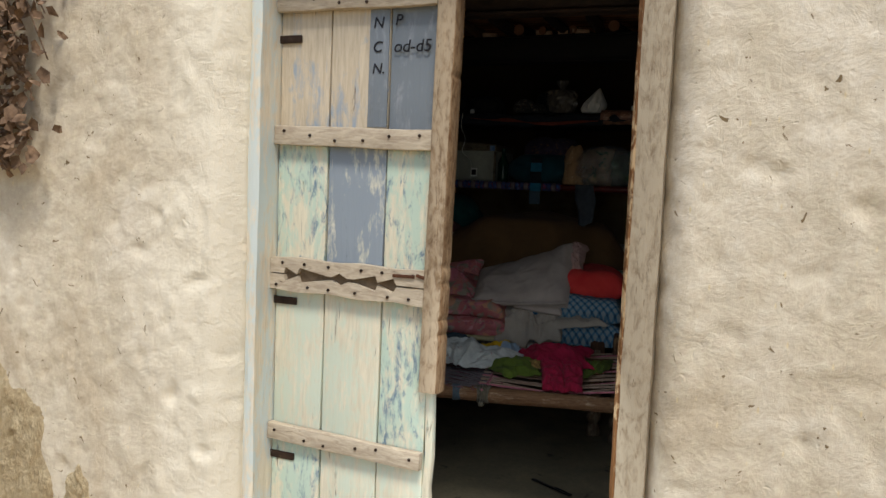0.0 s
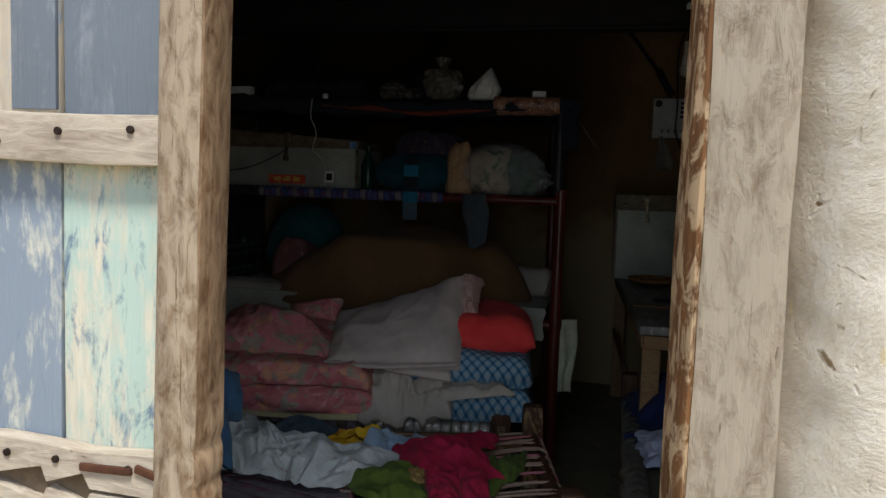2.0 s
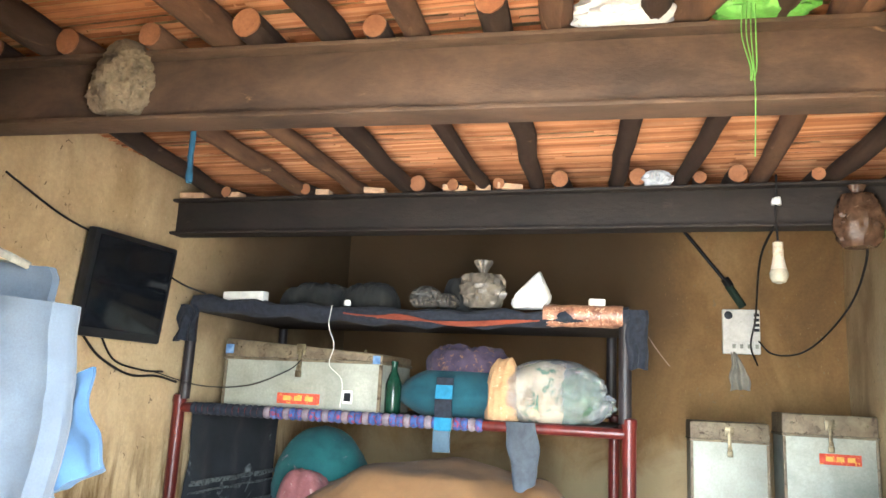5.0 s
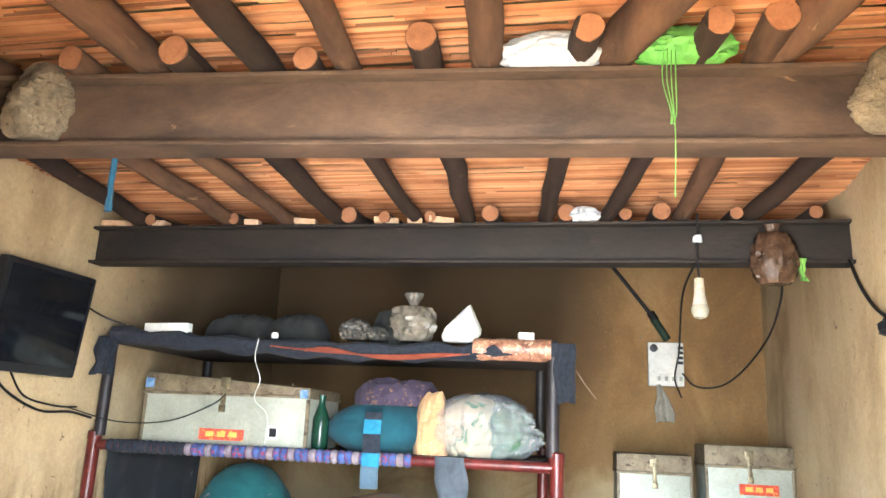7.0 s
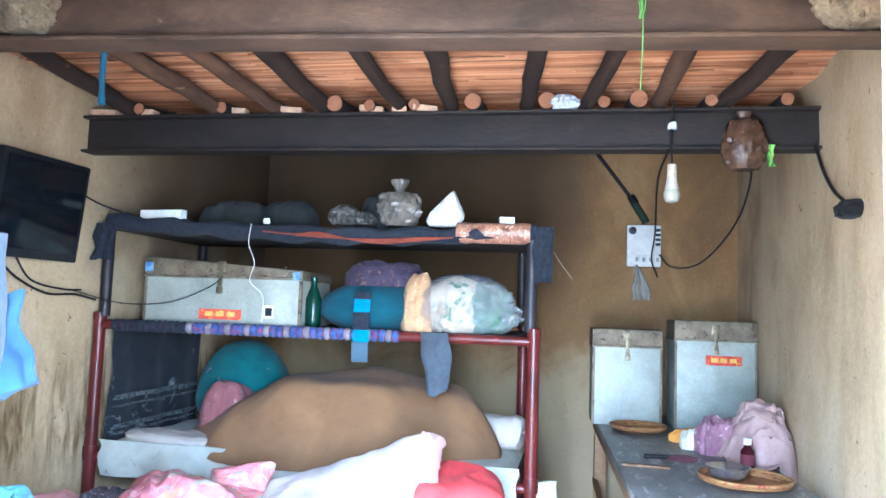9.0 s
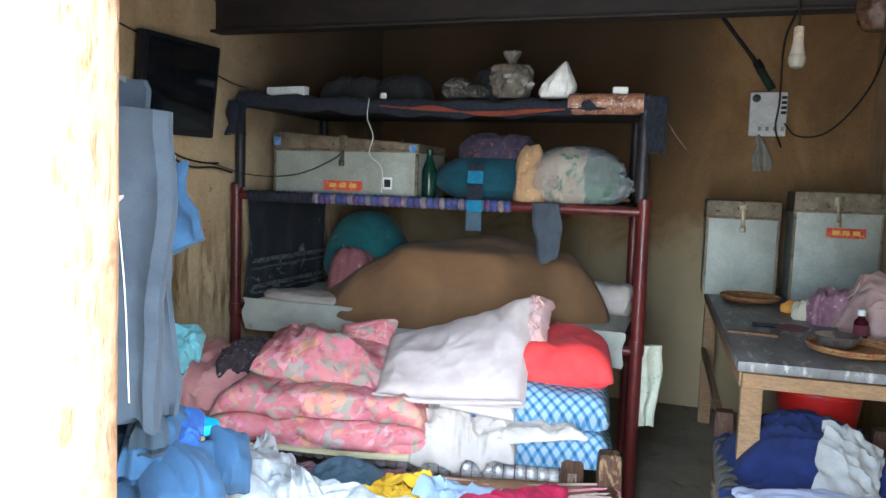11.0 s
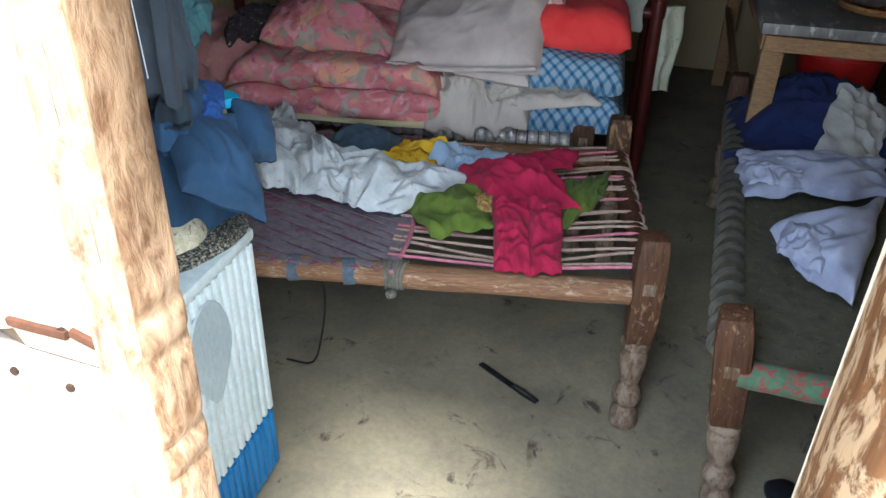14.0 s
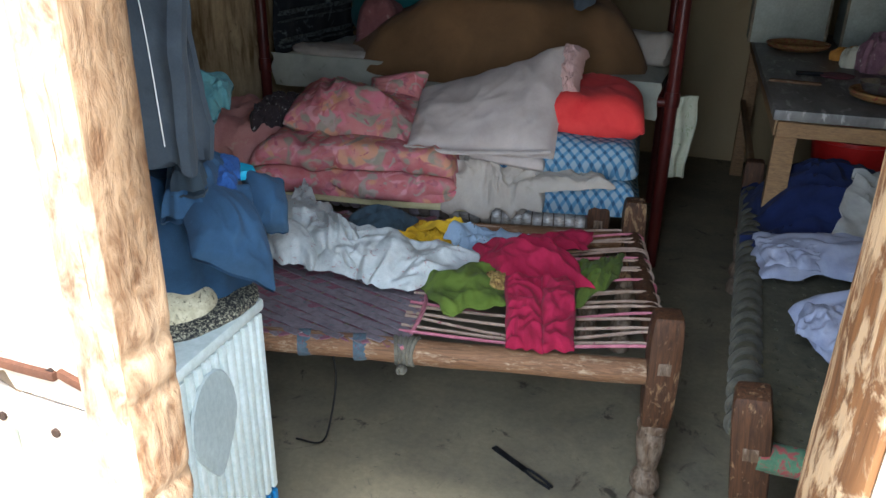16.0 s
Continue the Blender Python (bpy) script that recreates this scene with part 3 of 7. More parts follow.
MID_LOGS = [(-1.892, -2.073, 1, 0.036), (-1.649, -1.663, 0, 0.036), (-1.40, -1.397, 0, 0.032), (-1.13, -1.188, 1, 0.038), (-0.827, -0.865, 1, 0.03), (-0.538, -0.656, 1, 0.036), (-0.178, -0.348, 1, 0.034), (0.082, -0.11, 1, 0.032), (0.203, 0.168, 0, 0.036), (0.565, 0.408, 1, 0.036)]
for k, (a, b, dk, r) in enumerate(MID_LOGS):
    log(a, 3.47 if k not in (4, 9) else 3.53, b, 4.9, r, dk, k + 21)
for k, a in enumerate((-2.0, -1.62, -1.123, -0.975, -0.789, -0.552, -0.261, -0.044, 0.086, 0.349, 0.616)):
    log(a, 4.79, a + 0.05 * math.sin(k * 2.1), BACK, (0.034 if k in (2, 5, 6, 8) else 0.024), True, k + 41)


# ---- cloth that falls and settles ----
class Ground:
    """Heights of all that cloth may rest on, over the room's plan."""

    def __init__(self):
        self.x0, self.y0, self.step = -2.4, 2.3, 0.01
        self.z = np.zeros((330, 460))

    def plate(self, at, turn, x0, x1, y0, y1, top):
        """A flat top, as a rectangle turned about a point."""
        i, j = np.meshgrid(np.arange(330), np.arange(460), indexing="ij")
        x, y = self.x0 + i * self.step - at[0], self.y0 + j * self.step - at[1]
        c, s = math.cos(radians(turn)), math.sin(radians(turn))
        u, v = c * x + s * y, -s * x + c * y
        inside = (u > x0) & (u < x1) & (v > y0) & (v < y1)
        self.z[inside] = np.maximum(self.z[inside], top)

    def dome(self, at, rx, ry, base, top, power=2.0):
        """A rounded mound, of what lies hidden under the cloth."""
        i, j = np.meshgrid(np.arange(330), np.arange(460), indexing="ij")
        r = np.hypot((self.x0 + i * self.step - at[0]) / rx, (self.y0 + j * self.step - at[1]) / ry)
        self.z = np.maximum(self.z, np.where(r < 1, base + (top - base) * np.maximum(0, 1 - r ** power), 0))

    def add(self, ob):
        """Whatever the mesh of ob covers from above."""
        m = np.array(ob.matrix_world)
        co = np.empty(len(ob.data.vertices) * 3)
        ob.data.vertices.foreach_get("co", co)
        p = co.reshape(-1, 3) @ m[:3, :3].T + m[:3, 3]
        self.points(p)

    def points(self, p):
        new_z = np.zeros_like(self.z)
        i = np.clip(((p[:, 0] - self.x0) / self.step).round().astype(int), 1, 328)
        j = np.clip(((p[:, 1] - self.y0) / self.step).round().astype(int), 1, 458)
        for di in (-1, 0, 1):
            for dj in (-1, 0, 1):
                np.maximum.at(new_z, (i + di, j + dj), p[:, 2])
        self.z = np.maximum(self.z, new_z)

    def height(self, x, y):
        a, b = np.clip((x - self.x0) / self.step, 0, 328), np.clip((y - self.y0) / self.step, 0, 458)
        i, j = a.astype(int), b.astype(int)
        u, v = a - i, b - j
        z = self.z
        return z[i, j] * (1 - u) * (1 - v) + z[i + 1, j] * u * (1 - v) + z[i, j + 1] * (1 - u) * v + z[i + 1, j + 1] * u * v


ground_map = Ground()


def drape(w, d, at, turn=0.0, squash=(0.8, 0.8), seed=1, cell=0.0125, bend=0.25, steps=90, thick=0.004, lift=0.05, rough=0.035, mask=None, gap=0.004, sides=0.0, wave=(0.09, 0.26), way=None, flat=None, crease=0.034):
    """A sheet w by d dropped, crumpled, about the point at, until it lies on what is below. Returns its bmesh, relative to at."""
    nx, ny = max(8, int(w / cell)), max(8, int(d / cell))
    u, v = np.meshgrid(np.linspace(-0.5, 0.5, nx), np.linspace(-0.5, 0.5, ny), indexing="ij")
    rng = np.random.RandomState(int(seed * 10))
    bump = np.zeros_like(u)
    for k in range(7):
        a, f, ph = rng.uniform(0, math.pi) if way is None else radians(way + rng.uniform(-28, 28)), 1 / rng.uniform(*wave), rng.uniform(0, 6.28)
        bump += np.sin(f * 6.28 * (u * w * math.cos(a) + v * d * math.sin(a)) + ph + 1.6 * np.sin(4 * u + ph) + 1.3 * np.sin(5 * v - ph)) / 7
    level = (lambda x, y: np.full(x.shape, flat)) if flat else ground_map.height
    x, y = u * w * squash[0] + sides * v * w, v * d * squash[1]
    c, s = math.cos(radians(turn)), math.sin(radians(turn))
    p = np.stack([at[0] + c * x - s * y, at[1] + s * x + c * y, np.zeros_like(x)], -1)
    p[..., 2] = level(p[..., 0], p[..., 1]).max() * 0.5 + level(p[..., 0], p[..., 1]) * 0.5 + lift + 2.4 * rough * bump + 0.002 * rng.randn(nx, ny)
    old = p.copy()
    rx, ry = w / (nx - 1), d / (ny - 1)
    rd = math.hypot(rx, ry)

    def hold(a, b, rest, k):
        e = b - a
        n = np.sqrt((e * e).sum(-1, keepdims=True)) + 1e-9
        e *= k * 0.5 * (n - rest) / n
        a += e
        b -= e

    start = p.copy()
    for step in range(steps):
        grow = min(1.0, step / (0.6 * steps))
        fx, fy = squash[0] + (1 - squash[0]) * grow, squash[1] + (1 - squash[1]) * grow
        dx, dy = rx * fx, ry * fy
        dd = math.hypot(dx, dy)
        vel = np.clip((p - old) * 0.7, -0.008, 0.008)
        old = p.copy()
        p = p + vel
        p[..., 2] -= 0.0015
        for it in range(4):
            for o in (0, 1):
                n = (nx - o) // 2 * 2
                hold(p[o:o + n:2], p[o + 1:o + n:2], dx, 0.8)
                n = (ny - o) // 2 * 2
                hold(p[:, o:o + n:2], p[:, o + 1:o + n:2], dy, 0.8)
            hold(p[:-1, :-1], p[1:, 1:], dd, 0.25)
            hold(p[1:, :-1], p[:-1, 1:], dd, 0.25)
            hold(p[:-2], p[2:], 2 * dx, bend * 0.2)
            hold(p[:, :-2], p[:, 2:], 2 * dy, bend * 0.2)
        p = old + np.clip(p - old, -0.012, 0.012)
        p = start + np.clip(p - start, (-0.3, -0.3, -0.9), (0.3, 0.3, 0.12))
        h = level(p[..., 0], p[..., 1]) + gap
        low = p[..., 2] < h
        wall = low & (h - p[..., 2] > 0.05)
        up = low & ~wall
        for k in (0, 1):
            p[..., k] = np.where(up, old[..., k] + 0.04 * (p[..., k] - old[..., k]), np.where(wall, old[..., k], p[..., k]))
        h = level(p[..., 0], p[..., 1]) + gap
        low = p[..., 2] < h
        p[..., 2] = np.where(low, np.minimum(h, p[..., 2] + 0.02), p[..., 2])
        old[..., 2] = np.where(low, p[..., 2], old[..., 2])
    for k in range(2):
        q = p.copy()
        q[1:-1] += 0.25 * (p[:-2] + p[2:] - 2 * p[1:-1])
        p = q.copy()
        q[:, 1:-1] += 0.25 * (p[:, :-2] + p[:, 2:] - 2 * p[:, 1:-1])
        p = q
    # sharp creases that come and go across the cloth
    ridge = np.zeros_like(u)
    for k in range(9):
        a = rng.uniform(0, math.pi) if way is None else radians(way + rng.uniform(-40, 40))
        f, ph, mu, mv = 1 / rng.uniform(0.8 * wave[0], 0.8 * wave[1]), rng.uniform(0, 6.28), rng.uniform(-0.5, 0.5), rng.uniform(-0.5, 0.5)
        s_ = u * w * math.cos(a) + v * d * math.sin(a)
        t_ = v * d * math.cos(a) - u * w * math.sin(a)
        line = (1 - np.abs(np.sin(f * 3.14 * s_ + ph + 1.1 * np.sin(7 * t_ + ph) + 0.5 * np.sin(19 * t_ + 2 * ph)))) ** 2.2
        ridge = np.maximum(ridge, line * np.exp(-((u - mu) ** 2 + (v - mv) ** 2) / 0.09))
    p[..., 2] += crease * min(1.0, rough / 0.035) * ridge
    p[..., 2] = np.maximum(p[..., 2], gap)
    ground_map.points(p.reshape(-1, 3))
    bm = bmesh.new()
    q = p - np.array(at)
    keep = mask(u, v) if mask else np.ones_like(u, bool)
    vs = {}
    for i in range(nx):
        for j in range(ny):
            if keep[i, j]:
                vs[i, j] = bm.verts.new(q[i, j])
    for i in range(nx - 1):
        for j in range(ny - 1):
            f = [(i, j), (i + 1, j), (i + 1, j + 1), (i, j + 1)]
            if all(k in vs for k in f):
                bm.faces.new([vs[k] for k in f])
    bmesh.ops.delete(bm, geom=[k for k in bm.verts if not k.link_faces], context="VERTS")
    bm.normal_update()
    if sum(f.normal.z for f in bm.faces) < 0:
        bmesh.ops.reverse_faces(bm, faces=bm.faces)
        bm.normal_update()
    rim = [e for e in bm.edges if len(e.link_faces) == 1]
    tops = list(bm.faces)
    under = {k: bm.verts.new(k.co - k.normal * thick) for k in list(bm.verts)}
    for f in tops:
        bm.faces.new([under[k] for k in reversed(f.verts)])
    for e in rim:
        lp = e.link_loops[0]
        k, m = lp.vert, lp.link_loop_next.vert
        bm.faces.new([m, k, under[k], under[m]])
    return bm


def cloth_thing(name, label, category, material, at, sheets, group=""):
    """A thing of one or more settled sheets: (part name, material or None, w, d, offset, turn, options)."""
    th = thing(name, label, category, at, 0, group)
    for pname, mat, w, d, off, turn, opt in sheets:
        bm = drape(w, d, (at[0] + off[0], at[1] + off[1], at[2]), turn, **opt)
        part(pname, bm, mat or material, th).matrix_basis = pose(off[0], off[1], 0)
    return th


# ---- door ----
M["wood_pale"] = timber("weathered_pale_wood", "978774", "bfb29c", dark="453424", grain=(3, 14, 14))
M["wood_brown"] = scuffed("worn_stile_wood", "452c1a", "735335", "a98f6f", cover=0.5, soft=0.09)
M["jamb"] = scuffed("scuffed_jamb_wood", "6e5d48", "8f7f68", "b0a48e", cover=0.46, scratch=0.8)
M["door_frame_left"] = timber("painted_frame_wood", "cabca2", "e2d7c0", paint="c8d0cb", cover=0.5, dark="6c563d")
M["plank_bare"] = timber("bare_plank", "b0a28c", "cabda6", paint="98a2ac", cover=0.43)
M["plank_slate"] = timber("slate_painted_plank", "7a8086", "8f949a", paint="747c83", cover=0.55, second="a09a8a", cover2=0.33)
M["plank_blue"] = timber("blue_painted_plank", "bdbcaa", "d6d2bf", paint="88929b", cover=0.55, second="5f6b77", cover2=0.36)
M["plank_mint"] = timber("mint_painted_plank", "c5bfa8", "dbd3bb", paint="b6c8b8", cover=0.5, second="6f8290", cover2=0.43)
M["plank_grey"] = timber("pale_green_plank", "c2bba4", "d9d1ba", paint="c5cdbb", cover=0.5, second="9aa59b", cover2=0.36)
M["iron"] = surface("rusty_iron", "2a211c", "4a3a30", scale=20, rough=0.7, metal=0.6)
M["ink"] = surface("black_marker", "15151a", "24242a", scale=20, bump=0.05)

door = thing("door_1", "closed weathered plank door leaf with flaking blue and mint paint", "door", (0, 2.22, 0))
door["kind"] = "structure"
LEAF_L, LEAF_R = -1.042, -0.545
COLS = [(LEAF_L, -0.878), (-0.873, -0.692), (-0.687, LEAF_R)]
ROWS_Z = [(0.02, 0.47), (0.54, 0.945), (1.02, 1.345), (1.415, 1.735), (1.785, 1.96)]
PAINT = [["plank_mint", "plank_grey", "plank_grey"], ["plank_grey", "plank_grey", "plank_mint"], ["plank_mint", "plank_blue", "plank_mint"], ["plank_bare", "plank_bare", "plank_slate"], ["plank_bare", "plank_bare", "plank_slate"]]
for r, (z0, z1) in enumerate(ROWS_Z):
    for c, (x0, x1) in enumerate(COLS):
        zc = (z0 + z1) / 2
        ob = part("plank", box(x0, x1, -0.004 + 0.002 * ((r + c) % 2), 0.022, z0 - 0.04 - zc, z1 + 0.04 - zc, 0.003, cuts=2, wobble=0.002), M[PAINT[r][c]], door)
        ob.location.z = zc
        if (r, c) == (3, 1):
            strip = part("painted_strip", box(-0.752, x1 - 0.001, -0.008, -0.002, z0 - zc, z1 - zc, 0.001), M["plank_slate"], door, "slate paint on half a plank")
            strip.location.z = zc


def batten(z, h, tilt, tag):
    ob = part("batten", box(-0.252, 0.25, -0.03, -0.0045, -h / 2, h / 2, 0.005, cuts=5, wobble=0.003), M["wood_pale"], door, tag)
    ob.matrix_basis = pose((LEAF_L + LEAF_R) / 2, 0, z, 0, tilt, 0)
    for k in range(6):
        x = -0.215 + k * 0.085 + 0.01 * math.sin(k * 3.1 + z * 9)
        nail = part("nail", tube([(x, -0.033, 0.012 * math.sin(k * 5 + z)), (x, -0.026, 0.012 * math.sin(k * 5 + z))], 0.0045, 8), M["iron"], ob)
    return ob


for z, h, tilt in ((0.505, 0.05, 1.5), (1.385, 0.055, 1.2), (1.762, 0.05, 0.4)):
    batten(z, h, tilt, "pale nailed batten")


def carved_batten(z, flip):
    """One of the two facing battens with notched diamonds along the meeting edge."""
    bm = bmesh.new()
    cut = [(-0.252, 0), (-0.205, 0), (-0.2, 0.018), (-0.16, 0.001), (-0.152, 0.02), (-0.06, 0.004), (-0.045, 0.003), (-0.02, 0.016), (0.005, 0.003), (0.03, 0.004), (0.095, 0.02), (0.102, 0.002), (0.15, 0.018), (0.16, 0.001), (0.25, 0)]
    near, far = [], []
    for y, row in ((-0.03, near), (-0.0045, far)):
        for x, d in cut:
            row.append((bm.verts.new((x, y, flip * (0.002 + d))), bm.verts.new((x, y, flip * (0.048 + 0.003 * math.sin(x * 31))))))
    for a, b, c, d in zip(near, near[1:], far, far[1:]):
        for f in ((a[0], a[1], b[1], b[0]), (c[0], d[0], d[1], c[1]), (a[0], b[0], d[0], c[0]), (a[1], c[1], d[1], b[1])):
            bm.faces.new(f)
    bm.faces.new((near[0][0], far[0][0], far[0][1], near[0][1])), bm.faces.new((near[-1][0], near[-1][1], far[-1][1], far[-1][0]))
    ob = part("carved_batten", bm, M["wood_pale"], door, "pale batten with carved notches", smooth=False)
    ob.matrix_basis = pose((LEAF_L + LEAF_R) / 2, 0, z, 0, 0.8, 0)
    for k in range(6):
        x = -0.22 + k * 0.086 + 0.012 * math.sin(k * 2.3 + flip)
        part("nail", tube([(x, -0.033, flip * 0.033), (x, -0.026, flip * 0.033)], 0.0045, 8), M["iron"], ob)


carved_batten(0.984, 1), carved_batten(0.984, -1)
M["splinter"] = surface("dark_split_wood", "3d2415", "5c3a26", scale=30)
for x, z, w, tilt in ((-0.612, 1.012, 0.066, -2), (-0.545, 1.010, 0.06, 14)):
    part("splinter", box(-w / 2, w / 2, -0.0345, -0.028, -0.0045, 0.0045, 0.0015, cuts=3, wobble=0.003), M["splinter"], door, "dark split edge of the batten").matrix_basis = pose(x, 0, z, 0, tilt, 0)
# added dark strip behind the notches, standing in for their shade
M["recess"] = surface("shaded_recess_wood", "5f4f3d", "7d6c56", scale=20)
part("carved_recess", box(-0.25, 0.248, -0.014, -0.0046, -0.022, 0.022, 0.001), M["recess"], door, "added board that darkens the carved notches like shade").matrix_basis = pose((LEAF_L + LEAF_R) / 2, 0, 0.984, 0, 0.8, 0)
for z, w in ((0.905, 0.075), (1.665, 0.07), (0.435, 0.08)):
    part("hinge_strap", box(LEAF_L - 0.01, LEAF_L + w, -0.0085, -0.0045, z - 0.011, z + 0.011, 0.003), M["iron"], door, "rusted iron strap end")

# meeting stile, chipped along its edge, broken off low down
prof = [(-0.544, -0.006), (-0.541, -0.034), (-0.535, -0.038), (-0.5, -0.038), (-0.4915, -0.034), (-0.49, -0.004)]
edge = [(-0.4985, -0.0335), (-0.4895, -0.0335), (-0.4855, -0.022), (-0.485, 0.016), (-0.489, 0.024), (-0.515, 0.024), (-0.515, -0.003), (-0.4985, -0.003)]


def chipped(outline, seed):
    bm, rows = bmesh.new(), []
    for k in range(160):
        z = 0.70 + 1.27 * k / 159
        chip = max(0.0, noise.noise(Vector((2.0, z * 9, 1))) - 0.4) * 0.005 + max(0.005 * max(0.0, 1 - abs(z - q) / 0.012) for q in (0.86, 0.90, 1.0, 1.045, 1.55))
        rows.append([bm.verts.new((x - (chip if x > -0.5 else 0) + 0.0015 * noise.noise(Vector((x * 40, z * 5, seed))) - 0.012 * (1.7 - z), y + (0.4 * chip if x > -0.5 else 0), z)) for x, y in outline])
    for a, b in zip(rows, rows[1:]):
        for s in range(len(outline)):
            bm.faces.new((a[s], a[(s + 1) % len(outline)], b[(s + 1) % len(outline)], b[s]))
    bm.faces.new(rows[0]), bm.faces.new(rows[-1][::-1])
    return bm


M["stile_pale"] = scuffed("weathered_stile_wood", "5a4530", "8a7256", "b9a88e", cover=0.45, scratch=0.8)
part("meeting_stile", chipped(prof, 3), M["stile_pale"], door, "pale weathered stile")
# chipped edge in a browner wood: its weaker light is put into the colour
part("stile_edge", chipped(edge, 5), M["wood_brown"], door, "worn brown edge with chips, darkened as the less lit side")
part("plank_edge", box(LEAF_R, -0.522, -0.004, 0.02, 0.02, 0.72, 0.005, cuts=6, wobble=0.012), M["plank_grey"], door, "split lower edge of the door")
M["letter"] = M["ink"]
for text, x, z, size in (("N", -0.742, 1.685, 0.042), ("P", -0.676, 1.69, 0.042), ("C", -0.742, 1.62, 0.042), ("od-d5", -0.678, 1.618, 0.047), ("N.", -0.742, 1.562, 0.04)):
    cu = bpy.data.curves.new("writing", "FONT")
    cu.body, cu.size, cu.extrude, cu.offset, cu.shear = text, size, 0.0006, 0.0002, 0.15
    tmp = bpy.data.objects.new("writing", cu)
    scene.collection.objects.link(tmp)
    bpy.context.view_layer.update()
    me = bpy.data.meshes.new_from_object(tmp.evaluated_get(bpy.context.evaluated_depsgraph_get()))
    bpy.data.objects.remove(tmp)
    ob = new("writing", me)
    ob.data.materials.clear()
    ob.data.materials.append(M["letter"])
    ob.parent, ob.matrix_basis = door, pose(x, -0.0095, z, 90, 0, 0)
    tagged(ob, "faded black marker writing")

frame_th = thing("door_frame", "weathered wooden door frame set in mud plaster", "door frame", (0, 2.2, 0))
frame_th["kind"] = "structure"


def post_bm(x0, x1, y0, y1, z0, z1, seed, rough):
    bm, rows = bmesh.new(), []
    n = 90
    corners = [(x0, y0), ((x0 + x1) / 2, y0 - 0.006), (x1, y0), (x1, (y0 + y1) / 2), (x1, y1), (x0, y1), (x0 - 0.004, (y0 + y1) / 2)]
    for k in range(n + 1):
        z = z0 + (z1 - z0) * k / n
        row = []
        for s, (x, y) in enumerate(corners):
            e = rough * (noise.noise(Vector((seed + s * 1.7, z * 2.0, 0))) + 0.6 * noise.noise(Vector((seed + s * 2.7, z * 11, 3))))
            row.append(bm.verts.new((x + e, y + 0.6 * e, z)))
        rows.append(row)
    m = len(corners)
    for a, b in zip(rows, rows[1:]):
        for s in range(m):
            bm.faces.new((a[s], a[(s + 1) % m], b[(s + 1) % m], b[s]))
    bm.faces.new(rows[0]), bm.faces.new(rows[-1][::-1])
    return bm


part("jamb_post", post_bm(0.0, 0.066, -0.112, -0.03, -0.05, 2.05, 3, 0.004), M["jamb"], frame_th, "scuffed bare jamb post")
# darker copy of the jamb wood: the reveal's shade is put into its colour
M["jamb_inner"] = scuffed("shaded_jamb_wood", "4a2e18", "7a5430", "c4aa84", cover=0.56, soft=0.025)
part("jamb_lining", post_bm(-0.0105, 0.004, -0.108, -0.031, -0.05, 2.0, 5, 0.003), M["jamb_inner"], frame_th, "scuffed brown inner face of the jamb, its shade in the colour")
part("jamb_post", post_bm(-1.082, -1.046, -0.075, 0.06, -0.05, 2.05, 8, 0.003), M["door_frame_left"], frame_th, "jamb post with pale blue paint")
part("head_rail", box(-1.09, 0.08, -0.07, 0.06, 1.965, 2.06, 0.006, cuts=4, wobble=0.006), M["jamb"], frame_th)
part("threshold", box(-1.09, 0.08, -0.07, 0.1, -0.1, 0.015, 0.008, cuts=4, wobble=0.008), M["wood_brown"], frame_th)

# hanging bundle of dry stalks on the outer wall, and bare patches in the plaster
M["dry_leaf"] = surface("dry_leaf", "4f3b2b", "8a7058", "33241a", scale=30, bump=0.3, jitter=9)
bm = bmesh.new()
rng = random.Random(11)
for k in range(900):
    t = rng.random()
    cx, cz = -1.95 + rng.gauss(0, 0.15) * (1.15 - 0.75 * t), 2.3 - 1.02 * t + rng.gauss(0, 0.02)
    cy = FRONT - 0.05 - abs(rng.gauss(0, 0.05)) * (1 - 0.5 * t)
    m = Matrix.Translation((cx, cy, cz)) @ Euler((rng.uniform(-1.2, 1.2), rng.uniform(-0.9, 0.9), rng.uniform(0, 6))).to_matrix().to_4x4()
    L, W = rng.uniform(0.025, 0.06), rng.uniform(0.009, 0.02)
    p = [bm.verts.new(m @ Vector(c)) for c in ((0, 0, 0), (W, 0.004, -L * 0.4), (W * 0.6, -0.004, -L), (-W * 0.5, 0.005, -L * 0.9), (-W, -0.004, -L * 0.35), (0, 0.008, -L * 0.5))]
    for f in ((0, 1, 5), (1, 2, 5), (2, 3, 5), (3, 4, 5), (4, 0, 5)):
        bm.faces.new([p[i] for i in f])
bundle = thing("dry_bundle", "bundle of dried brown leaves hung on the outer wall", "dried plant")
tagged(part("leaf_mass", bm, M["dry_leaf"], bundle), kind="stuff")
for k in range(14):
    x = -1.97 + 0.05 * math.sin(k * 2.4)
    part("stalk", tube(spline([(x, FRONT - 0.06, 2.35), (x + 0.09 * math.sin(k * 1.7), FRONT - 0.08, 1.95), (x + 0.22 * math.sin(k * 1.7 + 0.4), FRONT - 0.05, 1.62 + 0.2 * math.cos(k))]), 0.0025, 5), M["dry_leaf"], bundle)

